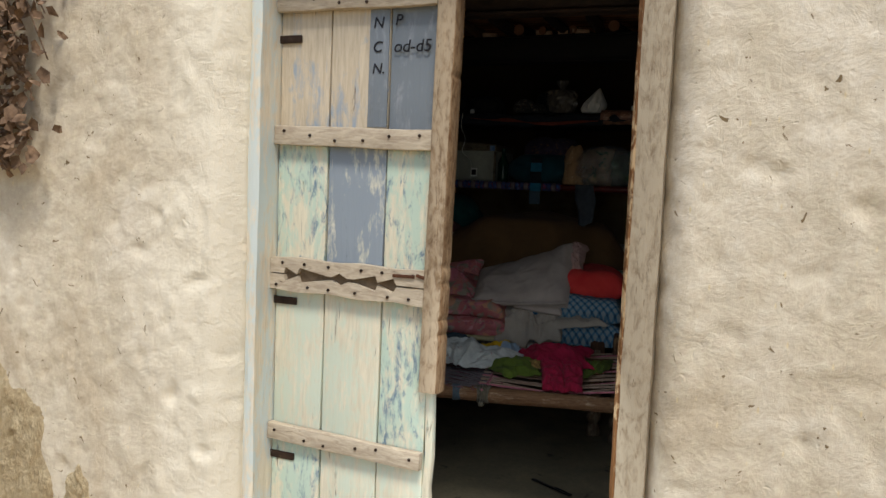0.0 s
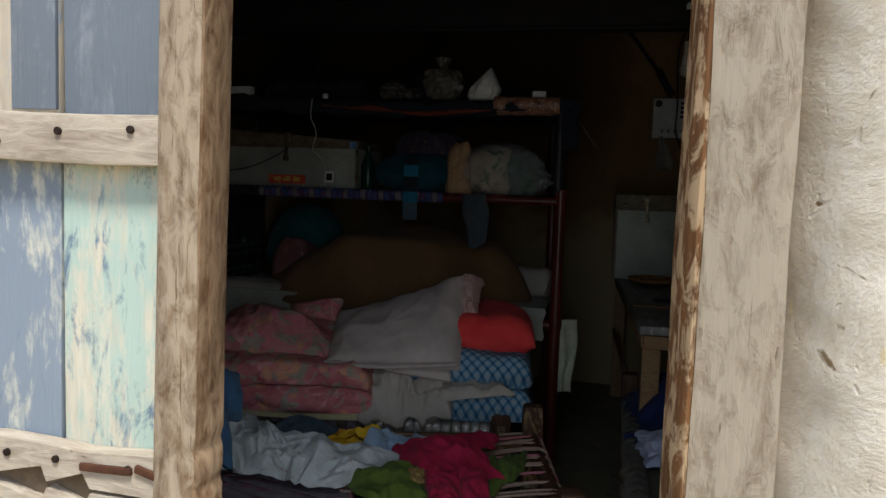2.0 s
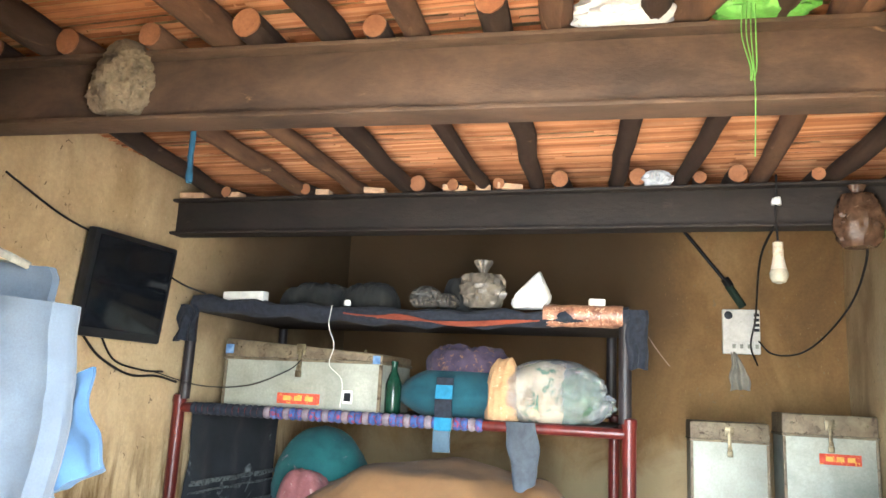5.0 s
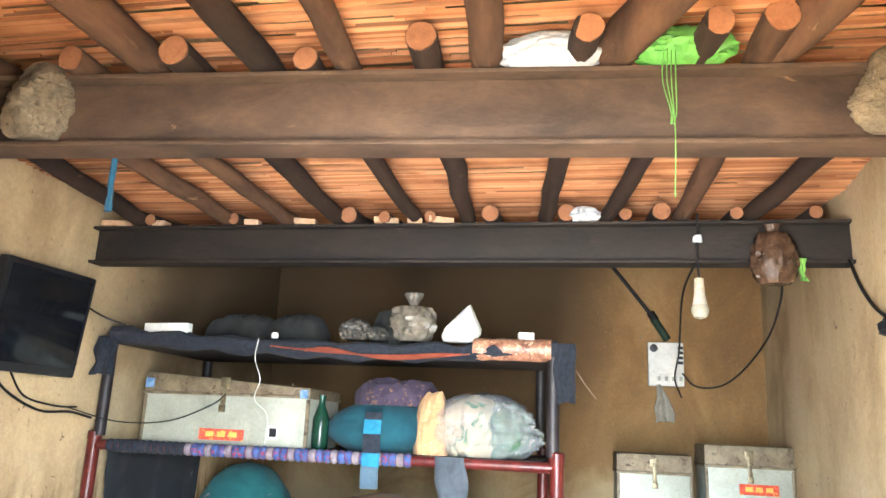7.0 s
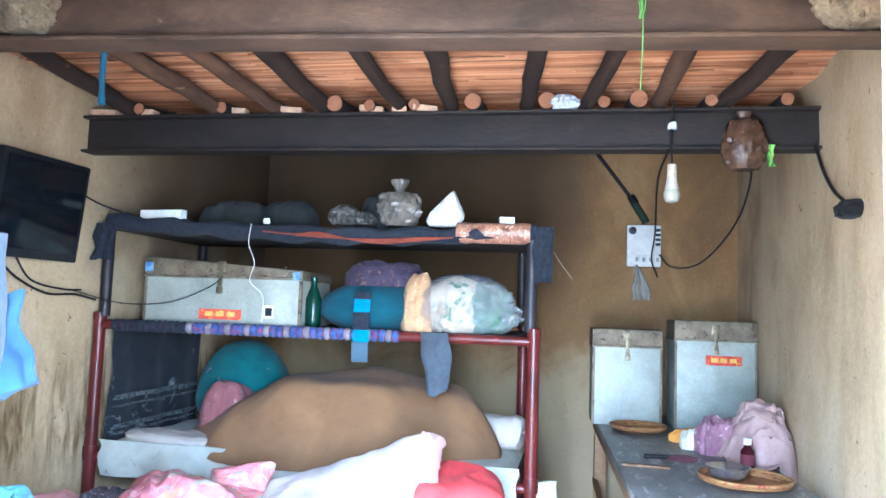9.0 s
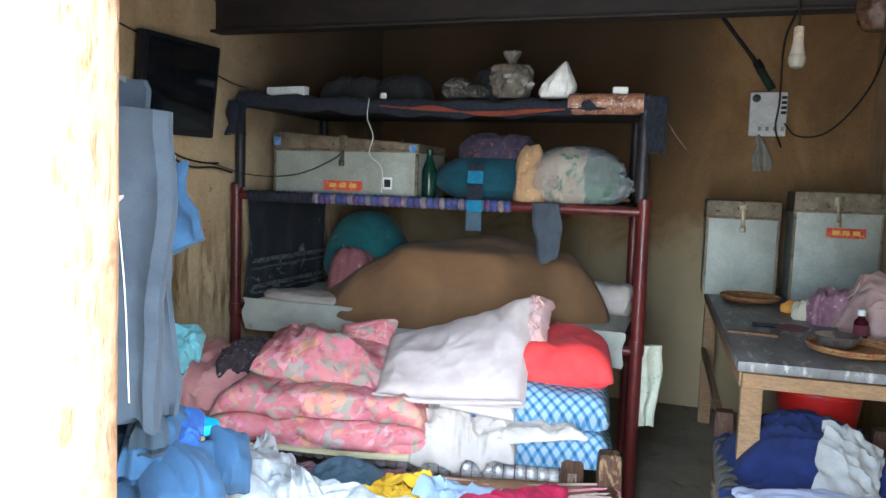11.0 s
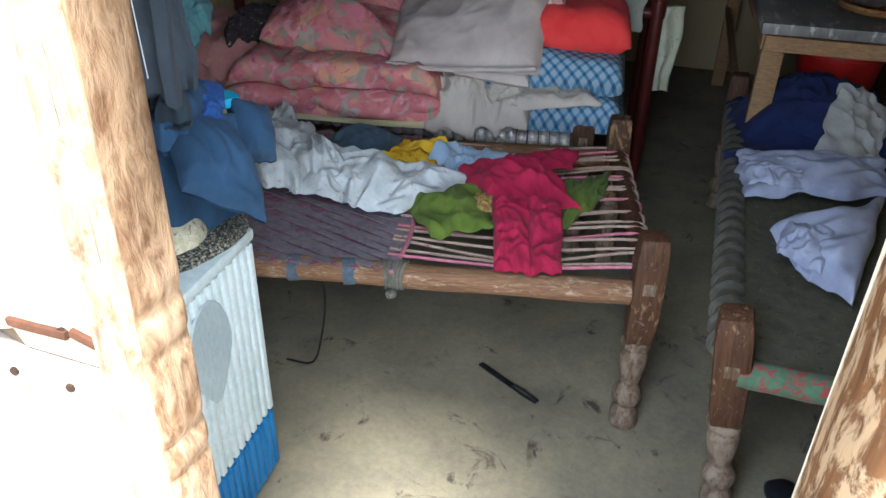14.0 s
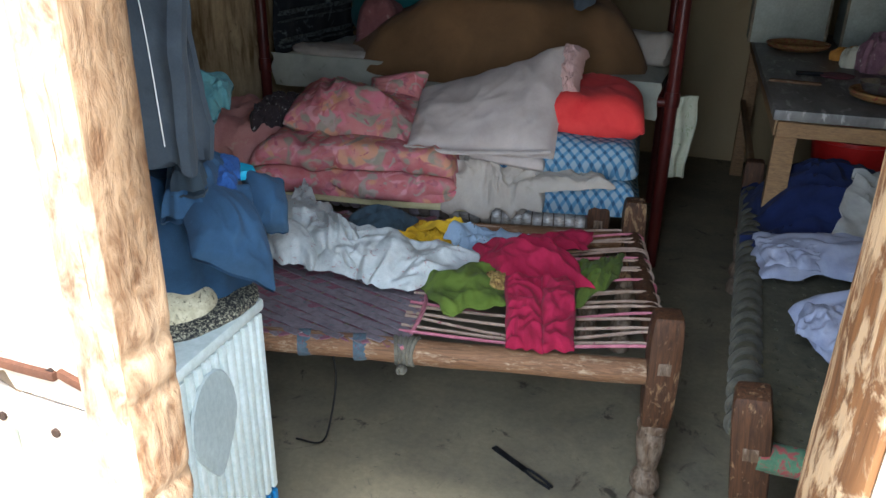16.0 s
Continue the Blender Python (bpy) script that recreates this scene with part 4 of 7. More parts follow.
for cx, cz, w, h, seed in ((-2.0, 0.3, 0.44, 0.62, 2), (-1.66, 0.22, 0.12, 0.24, 6)):
    bm = bmesh.new()
    n = 40
    grid = {}
    for i in range(n + 1):
        for j in range(n + 1):
            u, v = 2 * i / n - 1, 2 * j / n - 1
            x, z = u * math.sqrt(1 - v * v / 2), v * math.sqrt(1 - u * u / 2)
            a = math.atan2(z, x)
            o = 1 + 0.35 * noise.noise(Vector((math.cos(a) * 2 + seed, math.sin(a) * 2, 0)))
            X, Z = cx + x * o * w / 2, cz + z * o * h / 2
            edge = min(1, (1 - math.hypot(x, z)) * 5)
            grid[i, j] = bm.verts.new((X, FRONT + relief(X, Z) + 0.002 - 0.014 * edge * (0.6 + 1.2 * abs(noise.noise(Vector((X * 30, Z * 30, seed))))), Z))
    for i in range(n):
        for j in range(n):
            bm.faces.new((grid[i, j], grid[i + 1, j], grid[i + 1, j + 1], grid[i, j + 1]))
    part("bare_patch", bm, M["bare_mud"], wall_front, "rough straw mud where plaster broke away")


# ---- beds ----
M["leg"] = scuffed("bed_leg_wood", "24150c", "50331d", "8f7352", cover=0.58, scratch=0.8, soft=0.03)
M["leg_pale"] = scuffed("rubbed_leg_wood", "33251a", "5f4a36", "887866", cover=0.5, scratch=0.8)
M["rail"] = timber("bed_rail_wood", "553a26", "7d5c40", paint="a08a70", cover=0.42, grain=(3, 30, 30), paint_scale=(4, 14, 14), dark="33210f")
M["strap_a"] = cloth("plum_webbing", "66404a", "7f5660", "8a3f4a", scale=40, cover=0.58)
M["strap_b"] = cloth("grey_webbing", "61565a", "7b7074", "4c5e62", scale=40, cover=0.58)
M["cord"] = cloth("faded_pink_cord", "86705f", "a48d7c", "7d4a50", scale=25, cover=0.6)
M["pink_cord"] = cloth("pink_cord", "9a5560", "b87680", scale=30)
M["twine"] = cloth("old_cord", "4a463b", "6b6658", "2c2923", scale=30)
M["binding"] = cloth("dark_old_cord", "33312a", "4e4b40", "211f1a", scale=30)
M["net"] = cloth("olive_mat", "3c3a2c", "514e3c", "25241b", scale=30)
M["blue_tape"] = cloth("blue_patterned_tape", "37474f", "526069", "5d3f46", scale=60, cover=0.55)
M["wrap_green"] = cloth("green_red_wrap", "35523d", "4d6b50", "7d3a38", scale=24, cover=0.5)
M["foil"] = surface("silver_foil_wrap", "8d8780", "c9c4bd", "4a4540", scale=40, rough=0.35, metal=0.5, stretch=(3, 1, 1))
M["wrap_dark"] = cloth("dark_strap_wrap", "3b3430", "6a5e54", "8d8172", scale=18, cover=0.6)


def bed_leg(parent, x, y, H, seed=0, foot=(0.0, 0.0)):
    leg = part("leg", lathe([(0.026, 0.0), (0.036, 0.008), (0.037, 0.036), (0.029, 0.058), (0.021, 0.068), (0.03, 0.078), (0.038, 0.094), (0.037, 0.114), (0.028, 0.13), (0.022, 0.141), (0.026, 0.155), (0.033, 0.2), (0.036, 0.235), (0.029, 0.256), (0.037, 0.262), (0.039, 0.274), (0.034, 0.282)], 18), M["leg_pale"], parent, "turned wooden leg")
    leg.matrix_basis = pose(x + foot[0], y + foot[1], 0, math.degrees(foot[1] / H), -math.degrees(foot[0] / H), 0)
    bm = box(-0.037, 0.037, -0.037, 0.037, 0.275, H, 0.012, cuts=4, wobble=0.004)
    for v in bm.verts:
        k = 1 - 0.22 * max(0.0, 0.32 - v.co.z) / 0.06 - 0.18 * max(0.0, v.co.z - (H - 0.03)) / 0.03
        v.co.x *= k
        v.co.y *= k
    block = part("leg_block", bm, M["leg"], leg)
    part("tenon", box(-0.015, 0.015, -0.039, -0.034, 0.43, 0.462, 0.002), M["leg_pale"], leg)
    part("tenon", box(0.034, 0.039, -0.015, 0.015, 0.43, 0.462, 0.002), M["leg_pale"], leg)
    return leg


def rail_part(parent, a, b, r, mat, seed, name="rail", label=""):
    n = 14
    a, b = Vector(a), Vector(b)
    return part(name, tube([a + (b - a) * k / n + Vector((0, 0, 0.006 * noise.noise(Vector((seed, k * 0.4, 0))))) for k in range(n + 1)], r, 14, rough=0.1, seed=seed), mat, parent, label)


def clip_line(x, y, dx, dy, x0, x1, y0, y1):
    lo, hi = -9.0, 9.0
    for p, d, a, b in ((x, dx, x0, x1), (y, dy, y0, y1)):
        if abs(d) < 1e-6:
            continue
        s, t = sorted(((a - p) / d, (b - p) / d))
        lo, hi = max(lo, s), min(hi, t)
    return (lo, hi) if hi - lo > 0.03 else None


def strap(parent, p, q, w, z, k, mat):
    p, q = Vector((*p, z)), Vector((*q, z))
    way = (q - p).normalized()
    side = Vector((-way.y, way.x, 0)) * w / 2
    bm = bmesh.new()
    rows = []
    n = 8
    for s in range(n + 1):
        t = s / n
        c = p + (q - p) * t + Vector((0, 0, -0.02 * math.sin(math.pi * t) + 0.0035 * (1 if (s + k) % 2 else -1)))
        rows.append([bm.verts.new(c + e) for e in (side, -side, -side - Vector((0, 0, 0.003)), side - Vector((0, 0, 0.003)))])
    for a, b in zip(rows, rows[1:]):
        for s in range(4):
            bm.faces.new((a[s], a[(s + 1) % 4], b[(s + 1) % 4], b[s]))
    bm.faces.new(rows[0]), bm.faces.new(rows[-1][::-1])
    part("strap", bm, mat, parent)


def charpai(name, label, corner, turn, L, W, H, rail_z, rails, feet=((0, 0),) * 4, climb=0.0):
    """A string bed; its origin is the front right leg, its length runs along -x."""
    th = thing(name, label, "bed", (*corner, 0), turn, "string beds")
    for k, (x, y) in enumerate(((0, 0), (0, W), (-L, 0), (-L, W))):
        bed_leg(th, x, y, H - 0.012 * (k % 2), k, feet[k])
    rail_part(th, (-0.03, 0, rail_z), (-L + 0.03, 0, rail_z + climb), 0.031, rails[0], 1)
    rail_part(th, (-0.03, W, rail_z), (-L + 0.03, W, rail_z), 0.031, rails[1], 2)
    rail_part(th, (0, 0.03, rail_z + 0.02), (0, W - 0.03, rail_z + 0.02), 0.028, rails[2], 3)
    rail_part(th, (-L, 0.03, rail_z + 0.02), (-L, W - 0.03, rail_z + 0.02), 0.028, rails[2], 4)
    return th


# the nearest bed: plum webbing, loose cords at its foot
B1_L, B1_W, B1_Z = 1.72, 0.80, 0.415
bed_a = charpai("string_bed", "wooden string bed with plum webbing and loose pale cords", (-0.13, 3.375), 13, B1_L, B1_W, 0.575, B1_Z, (M["rail"], M["rail"], M["leg"]))
END = -0.60
top = B1_Z + 0.033
for k in range(-16, 62):
    for dx, dy, mat in ((1, 0.62, M["strap_a"]), (1, -0.62, M["strap_b"])):
        x0 = -B1_L + k * 0.052
        seg = clip_line(x0, 0.0 if dy > 0 else B1_W, dx, dy, -B1_L + 0.02, END, -0.02, B1_W + 0.02)
        if seg and k % 1 == 0:
            y0 = 0.0 if dy > 0 else B1_W
            strap(bed_a, (x0 + dx * seg[0], y0 + dy * seg[0]), (x0 + dx * seg[1], y0 + dy * seg[1]), 0.0215, top, k, mat)
for k in range(22):
    y = 0.04 + (B1_W - 0.08) * (k // 2) / 10 + 0.016 * (k % 2) + 0.006 * math.sin(k * 2.7)
    pts = spline([(END - 0.03, y + 0.012 * math.sin(k), top), (END * 0.5, y + 0.014 * math.sin(k * 1.9), top - 0.012 - 0.008 * (k % 3)), (-0.01, y + 0.006 * math.sin(k * 4), top + 0.012), (0.032, y, top - 0.03), (0.01, y, top - 0.06)], 5)
    part("cord", tube(pts, 0.0042, 6), M["cord"] if k % 5 else M["pink_cord"], bed_a)
part("edge_rope", tube(spline([(END - 0.01, -0.03, top - 0.01), (END + 0.012, 0.15, top), (END - 0.01, 0.4, top - 0.02), (END + 0.01, 0.62, top - 0.01), (END, B1_W, top)]), 0.006, 8, rough=0.3), M["pink_cord"], bed_a, "twisted pink end cord")
for k, x in enumerate((-0.72, -0.86, -1.0, -1.13, -1.3, -1.5)):
    part("tape_wrap", lathe([(0.0335, -0.016), (0.0345, 0.0), (0.0335, 0.016)], 16), M["blue_tape"], bed_a, "blue patterned webbing end").matrix_basis = pose(x, 0, B1_Z, 0, 90, 12)
for k in range(5):
    ring = part("knot", lathe([(0.0345, -0.006), (0.039, 0.0), (0.0345, 0.006)], 14), M["twine"], bed_a, "knotted cord round the rail")
    ring.matrix_basis = pose(END - 0.03 + 0.012 * k, 0, B1_Z, 0, 90, 14 - 7 * k)
part("knot_bow", heap(0.024, 0.022, 0.01, 4, n=14, amp=0.012, size=0.02), M["twine"], bed_a).matrix_basis = pose(END - 0.01, -0.028, B1_Z - 0.035, 70, 0, 0)
part("cord_tuft", heap(0.06, 0.06, 0.03, 3, n=14, amp=0.012, size=0.03), M["pink_cord"], bed_a, "pink frayed knot").matrix_basis = pose(0.0, 0.05, top + 0.012, 0, 0, 0)

# the bed behind it, under the bedding
bed_b = charpai("string_bed", "dark wooden string bed stacked with folded bedding", (-0.435, 4.215), 11, 1.72, 0.66, 0.575, 0.425, (M["wrap_dark"], M["rail"], M["leg"]), climb=0.085)
for k in range(46):
    x = -0.06 - 0.036 * k
    foil = k < 13
    w = part("foil_wrap" if foil else "strap_wrap", lathe([(0.034, -0.0165), (0.0395, -0.006), (0.0395, 0.006), (0.034, 0.0165)], 14), M["foil"] if foil else (M["wrap_dark"] if k % 2 else M["strap_b"]), bed_b)
    w.matrix_basis = pose(x, 0, 0.425 - 0.05 * x, 0, 90, 5 * math.sin(k))
part("sleeping_surface", box(-1.70, -0.01, 0.01, 0.65, 0.45, 0.462, 0.003, cuts=6, wobble=0.006), M["strap_a"], bed_b, "webbing hidden by the bedding")

# the bed along the wall, bound with dark cord
bed_c = charpai("string_bed", "dark wooden string bed bound with thick old cord", (0.58, 3.13), 0, 0.53, 1.66, 0.575, 0.425, (M["wrap_green"], M["leg"], M["net"]), ((0, 0.02), (0, 0), (0.065, 0.05), (0.01, 0)))
for k in range(25):
    ring = part("cord_binding", lathe([(0.026, -0.013), (0.037, -0.01), (0.041, 0.0), (0.037, 0.01), (0.026, 0.013)], 16), M["binding"], bed_c)
    ring.matrix_basis = pose(-0.53, 0.07 + k * 0.0625, 0.445, 90, 0, 18)
bm = bmesh.new()
bmesh.ops.create_grid(bm, x_segments=64, y_segments=190, size=1)
rng = random.Random(8)
hole = [f for f in bm.faces if int((f.calc_center_median().x + 1) * 32) % 5 == 2 and int((f.calc_center_median().y + 1) * 95) % 6 == 3 and rng.random() < 0.75]
bmesh.ops.delete(bm, geom=hole, context="FACES")
for v in bm.verts:
    x, y = -0.265 + v.co.x * 0.255, 0.83 + v.co.y * 0.8
    v.co = (x, y, 0.452 - 0.02 * (1 - v.co.x ** 2))
bmesh.ops.solidify(bm, geom=bm.faces[:], thickness=0.005)
part("woven_mat", bm, M["net"], bed_c, "dark olive woven surface with holes")


# ---- bedding ----
def floral():
    m, n, l, bs = start("floral_quilt", 0.9)
    v = coords(n, l)
    col = ramp(n, l, noise_tex(n, l, v, 7, 4, 0.5, 0.5), [(0.36, rgb("9a3a42")), (0.52, rgb("b4555a")), (0.66, rgb("c07a72"))])
    blooms = (("c8667c", 10, 0.53, (3, 1, 2)), ("cf9a66", 9, 0.58, (9, 4, 1)), ("d99aa0", 13, 0.6, (5, 8, 2)), ("5f8f74", 11, 0.575, (1, 6, 9)), ("86a08e", 17, 0.62, (7, 7, 4)), ("8a2f52", 20, 0.63, (2, 3, 8)))
    for c, scale, cut, shift in blooms:
        ad = n.new("ShaderNodeVectorMath")
        ad.operation, ad.inputs[1].default_value = "ADD", shift
        l.new(v, ad.inputs[0])
        f = noise_tex(n, l, ad.outputs[0], scale, 1.5, 0.4, 1.4)
        col = mixed(n, l, ramp(n, l, f, [(cut, BLACK), (cut + 0.07, WHITE)]), col, rgb(c))
    worn = noise_tex(n, l, v, 30, 5, 0.6, 0.3)
    col = mixed(n, l, ramp(n, l, worn, [(0.35, BLACK), (0.8, (0.5, 0.5, 0.5, 1))]), col, rgb("c2a09a"))
    col = mixed(n, l, 0.38, col, rgb("b77672"))
    l.new(col, bs.inputs["Base Color"])
    bumped(n, l, bs, noise_tex(n, l, v, 300, 3), 0.2, 0.002)
    return m


def plaid():
    m, n, l, bs = start("blue_plaid_cloth", 0.9)
    v = coords(n, l)
    lines = []
    for way in ((0.72, 0.55, 0.55), (-0.72, 0.55, 0.55)):
        dt, mul, sn = n.new("ShaderNodeVectorMath"), n.new("ShaderNodeMath"), n.new("ShaderNodeMath")
        dt.operation, dt.inputs[1].default_value = "DOT_PRODUCT", way
        mul.operation, mul.inputs[1].default_value, sn.operation = "MULTIPLY", 225, "SINE"
        l.new(v, dt.inputs[0]), l.new(dt.outputs["Value"], mul.inputs[0]), l.new(mul.outputs[0], sn.inputs[0])
        lines.append(ramp(n, l, sn.outputs[0], [(0.25, BLACK), (0.55, WHITE)]))
    col = mixed(n, l, lines[0], rgb("8b9ba3"), rgb("4a7390"))
    col = mixed(n, l, lines[1], col, mixed(n, l, lines[0], rgb("587f99"), rgb("31536e")))
    l.new(col, bs.inputs["Base Color"])
    bumped(n, l, bs, noise_tex(n, l, v, 300, 3), 0.2, 0.002)
    return m


M["floral"], M["plaid"] = floral(), plaid()
M["pink"] = cloth("pink_blanket", "a9706a", "bd8a82", "b89a88", cover=0.6)
M["pink_pale"] = cloth("faded_pink_lining", "a8867e", "bd9d94", scale=12)
M["offwhite"] = cloth("dusty_offwhite_blanket", "a5988f", "b7aba1", "8a7d73", cover=0.68)
M["cream"] = cloth("dirty_cream_cover", "a1978a", "b3a99c", "82776a", cover=0.68)
M["red"] = cloth("coral_red_blanket", "c92f2f", "dd4440", cover=0.7)
M["yellow_sheet"] = cloth("pale_yellow_sheet", "b5ab7e", "cbc198", scale=14)
M["lace"] = cloth("dark_patterned_cloth", "2a2223", "3a3032", "a89f98", scale=36, cover=0.6)

BED_TOP = 0.462
solid("bedsheet", folded(0.95, 0.46, 0.03, 1, 9, amp=0.006), M["yellow_sheet"], "pale yellow sheet under the folded quilt", "sheet", (-1.30, 4.22, BED_TOP + 0.006), 11)
solid("pink_blanket", folded(0.46, 0.40, 0.19, 1, 3, amp=0.055, size=0.17, puff=0.35, round_ends=0.14), M["pink"], "crumpled pink blanket on the string bed", "blanket", (-1.84, 4.19, BED_TOP + 0.008), 14)
solid("patterned_cloth", heap(0.17, 0.30, 0.04, 5, amp=0.04, size=0.07, ragged=0.4), M["lace"], "dark cloth with a pale lacy pattern", "cloth", (-1.67, 4.20, 0.655), 14)
quilt = thing("quilt", "folded pink floral quilt with green and orange blooms", "quilt", (-1.30, 4.22, 0.498), 10)
part("lower_folds", folded(0.74, 0.5, 0.165, 2, 12, amp=0.035, puff=0.55, size=0.26, round_ends=0.12), M["floral"], quilt)
pq = pose(-1.30, 4.22, 0.498, 0, 0, 10).inverted()
flap = part("upper_flap", slab((-1.559, 4.050, 0.741), (-1.083, 4.080, 0.657), (-1.103, 4.420, 0.764), (-1.688, 4.420, 0.764), 0.085, 0.075, 17, amp=0.045, size=0.24, rim=0.16), M["floral"], quilt)
flap.matrix_basis = pq
tip = part("turned_corner", slab((-1.369, 4.360, 0.751), (-1.169, 4.380, 0.772), (-1.168, 4.460, 0.861), (-1.411, 4.460, 0.813), 0.05, 0.02, 19, amp=0.02, size=0.14, rim=0.2), M["floral"], quilt)
tip.matrix_basis = pq
plaid_th = thing("plaid_quilt", "folded blue and white plaid quilt", "quilt", (-0.60, 4.42, BED_TOP + 0.008), 9)
part("lower_fold", folded(0.51, 0.5, 0.125, 1, 5, amp=0.012, puff=0.3), M["plaid"], plaid_th)
part("upper_fold", folded(0.49, 0.47, 0.13, 1, 7, amp=0.014, puff=0.3), M["plaid"], plaid_th).matrix_basis = pose(0.005, 0.015, 0.122, 0, 0, -2)
white_th = thing("offwhite_blanket", "dusty off-white padded blanket folded over the pile", "blanket")
part("upper_fold", slab((-1.091, 4.060, 0.674), (-0.590, 4.120, 0.693), (-0.627, 4.460, 0.995), (-1.166, 4.400, 0.794), 0.05, 0.05, 21, amp=0.03, size=0.26, sag=0.01), M["offwhite"], white_th)
part("under_fold", slab((-0.865, 4.090, 0.675), (-0.614, 4.120, 0.651), (-0.642, 4.400, 0.755), (-0.933, 4.400, 0.725), 0.045, 0.01, 23, amp=0.012, size=0.2), M["offwhite"], white_th, "lower fold that shows at one corner")
part("hem", tube(spline([(-1.080, 4.045, 0.679), (-0.922, 4.055, 0.675), (-0.744, 4.085, 0.683), (-0.590, 4.105, 0.698)], 8), 0.008, 8, rough=0.25), M["offwhite"], white_th, "rolled hem")
part("pink_lining", slab((-0.624, 4.300, 0.799), (-0.569, 4.300, 0.875), (-0.576, 4.470, 0.983), (-0.642, 4.470, 0.992), 0.05, 0.02, 24, amp=0.025, size=0.08), M["pink_pale"], white_th, "pale pink inside turned out")
solid("red_blanket", folded(0.35, 0.34, 0.145, 1, 6, amp=0.02, puff=0.5, round_ends=0.12), M["red"], "rolled coral red blanket on the plaid quilt", "blanket", (-0.53, 4.48, 0.70), 8)


# ---- garments on the nearest bed ----
M["white_print"] = cloth("white_printed_cotton", "a2a6a3", "bcbfbb", "946462", scale=26, cover=0.59)
M["yellow"] = cloth("yellow_cotton", "c99a12", "ddb32a", scale=12)
M["sky"] = cloth("light_blue_cotton", "8fa6bd", "a9bdd0", scale=12)
M["slate_cloth"] = cloth("dark_slate_cotton", "33424c", "455661", scale=12)
M["magenta"] = cloth("crimson_cotton", "7f0f2d", "9a1a3c", scale=12)
M["olive"] = cloth("olive_cotton", "49591c", "5c6d28", scale=12)
M["gold_trim"] = cloth("striped_trim", "4a2a1c", "a58a4c", scale=60)
M["navy"] = cloth("navy_cotton", "121a3a", "1c2750", scale=12)
M["lilac"] = cloth("pale_lilac_cotton", "878ca0", "a2a6b6", "c4c6cc", scale=12, cover=0.64)
M["grey_cloth"] = cloth("grey_cotton", "8b8a84", "a6a59e", scale=12)


bpy.context.view_layer.update()
ground_map.plate((-0.13, 3.375), 13, -B1_L - 0.03, 0.03, -0.03, B1_W + 0.03, B1_Z + 0.036)
ground_map.plate((0.58, 3.13), 0, -0.56, 0.03, -0.03, 1.69, 0.462)
for ob in list(scene.objects):
    if ob.type == "MESH" and ob.name.split(".")[0] in ("pink_blanket", "lower_folds", "lower_fold", "upper_fold", "red_blanket", "bedsheet"):
        ground_map.add(ob)
HEAP = "heaped clothes"
# bedding that shows under the white blanket
cream = thing("cream_cover", "crumpled dirty cream quilt cover", "quilt")
part("bunched_end", slab((-0.950, 4.030, 0.554), (-0.604, 4.070, 0.584), (-0.619, 4.300, 0.604), (-1.029, 4.300, 0.567), 0.11, 0.04, 8, amp=0.06, size=0.10, rim=0.22, sag=0.03, n=80, m=60), M["cream"], cream)
part("tail", slab((-0.685, 4.070, 0.566), (-0.374, 4.120, 0.617), (-0.454, 4.250, 0.596), (-0.732, 4.250, 0.584), 0.035, 0.01, 11, amp=0.03, size=0.12, rim=0.2), M["cream"], cream)
# garments on the nearest bed
garb = thing("shirt", "crumpled white shirt with a faint red print", "garment", group=HEAP)
part("body", slab((-1.230, 3.427, 0.465), (-1.093, 3.440, 0.480), (-1.203, 3.772, 0.520), (-1.505, 3.877, 0.500), 0.008, 0.05, 31, amp=0.05, size=0.1, ragged=0.12, floor=0.452, smooth=3), M["white_print"], garb)
part("raised_corner", slab((-1.328, 3.673, 0.500), (-1.247, 3.758, 0.500), (-1.401, 3.950, 0.550), (-1.418, 3.882, 0.530), 0.007, 0.01, 32, amp=0.03, size=0.07, ragged=0.1, floor=0.452, smooth=3), M["white_print"], garb)
garb = thing("dress", "white cotton dress with a faint red print", "garment", group=HEAP)
part("skirt", slab((-1.134, 3.458, 0.465), (-0.800, 3.426, 0.465), (-0.661, 3.704, 0.465), (-1.077, 3.639, 0.520), 0.008, 0.05, 37, amp=0.055, size=0.12, n=80, m=60, ragged=0.14, floor=0.452, smooth=3), M["white_print"], garb)
part("bodice", slab((-1.166, 3.509, 0.490), (-0.965, 3.445, 0.500), (-1.005, 3.642, 0.530), (-1.232, 3.719, 0.540), 0.008, 0.045, 38, amp=0.045, size=0.1, ragged=0.12, floor=0.452, smooth=3), M["white_print"], garb)
garb = thing("cardigan", "dark slate garment crumpled on the cords", "garment", group=HEAP)
part("body", slab((-1.18, 3.79, 0.465), (-0.98, 3.78, 0.465), (-0.97, 3.92, 0.475), (-1.20, 3.93, 0.475), 0.012, 0.035, 41, amp=0.03, size=0.08, ragged=0.12, floor=0.452, smooth=3), M["slate_cloth"], garb)
cloth_thing("shirt", "bright yellow shirt in a loose heap", "garment", M["yellow"], (-0.91, 3.85, 0.46), [
    ("body", None, 0.44, 0.32, (0, 0), 12, dict(squash=(0.58, 0.5), seed=43, rough=0.07)),
    ("sleeve", None, 0.24, 0.16, (0.05, 0.02), -20, dict(squash=(0.6, 0.6), seed=44, rough=0.05))], HEAP)
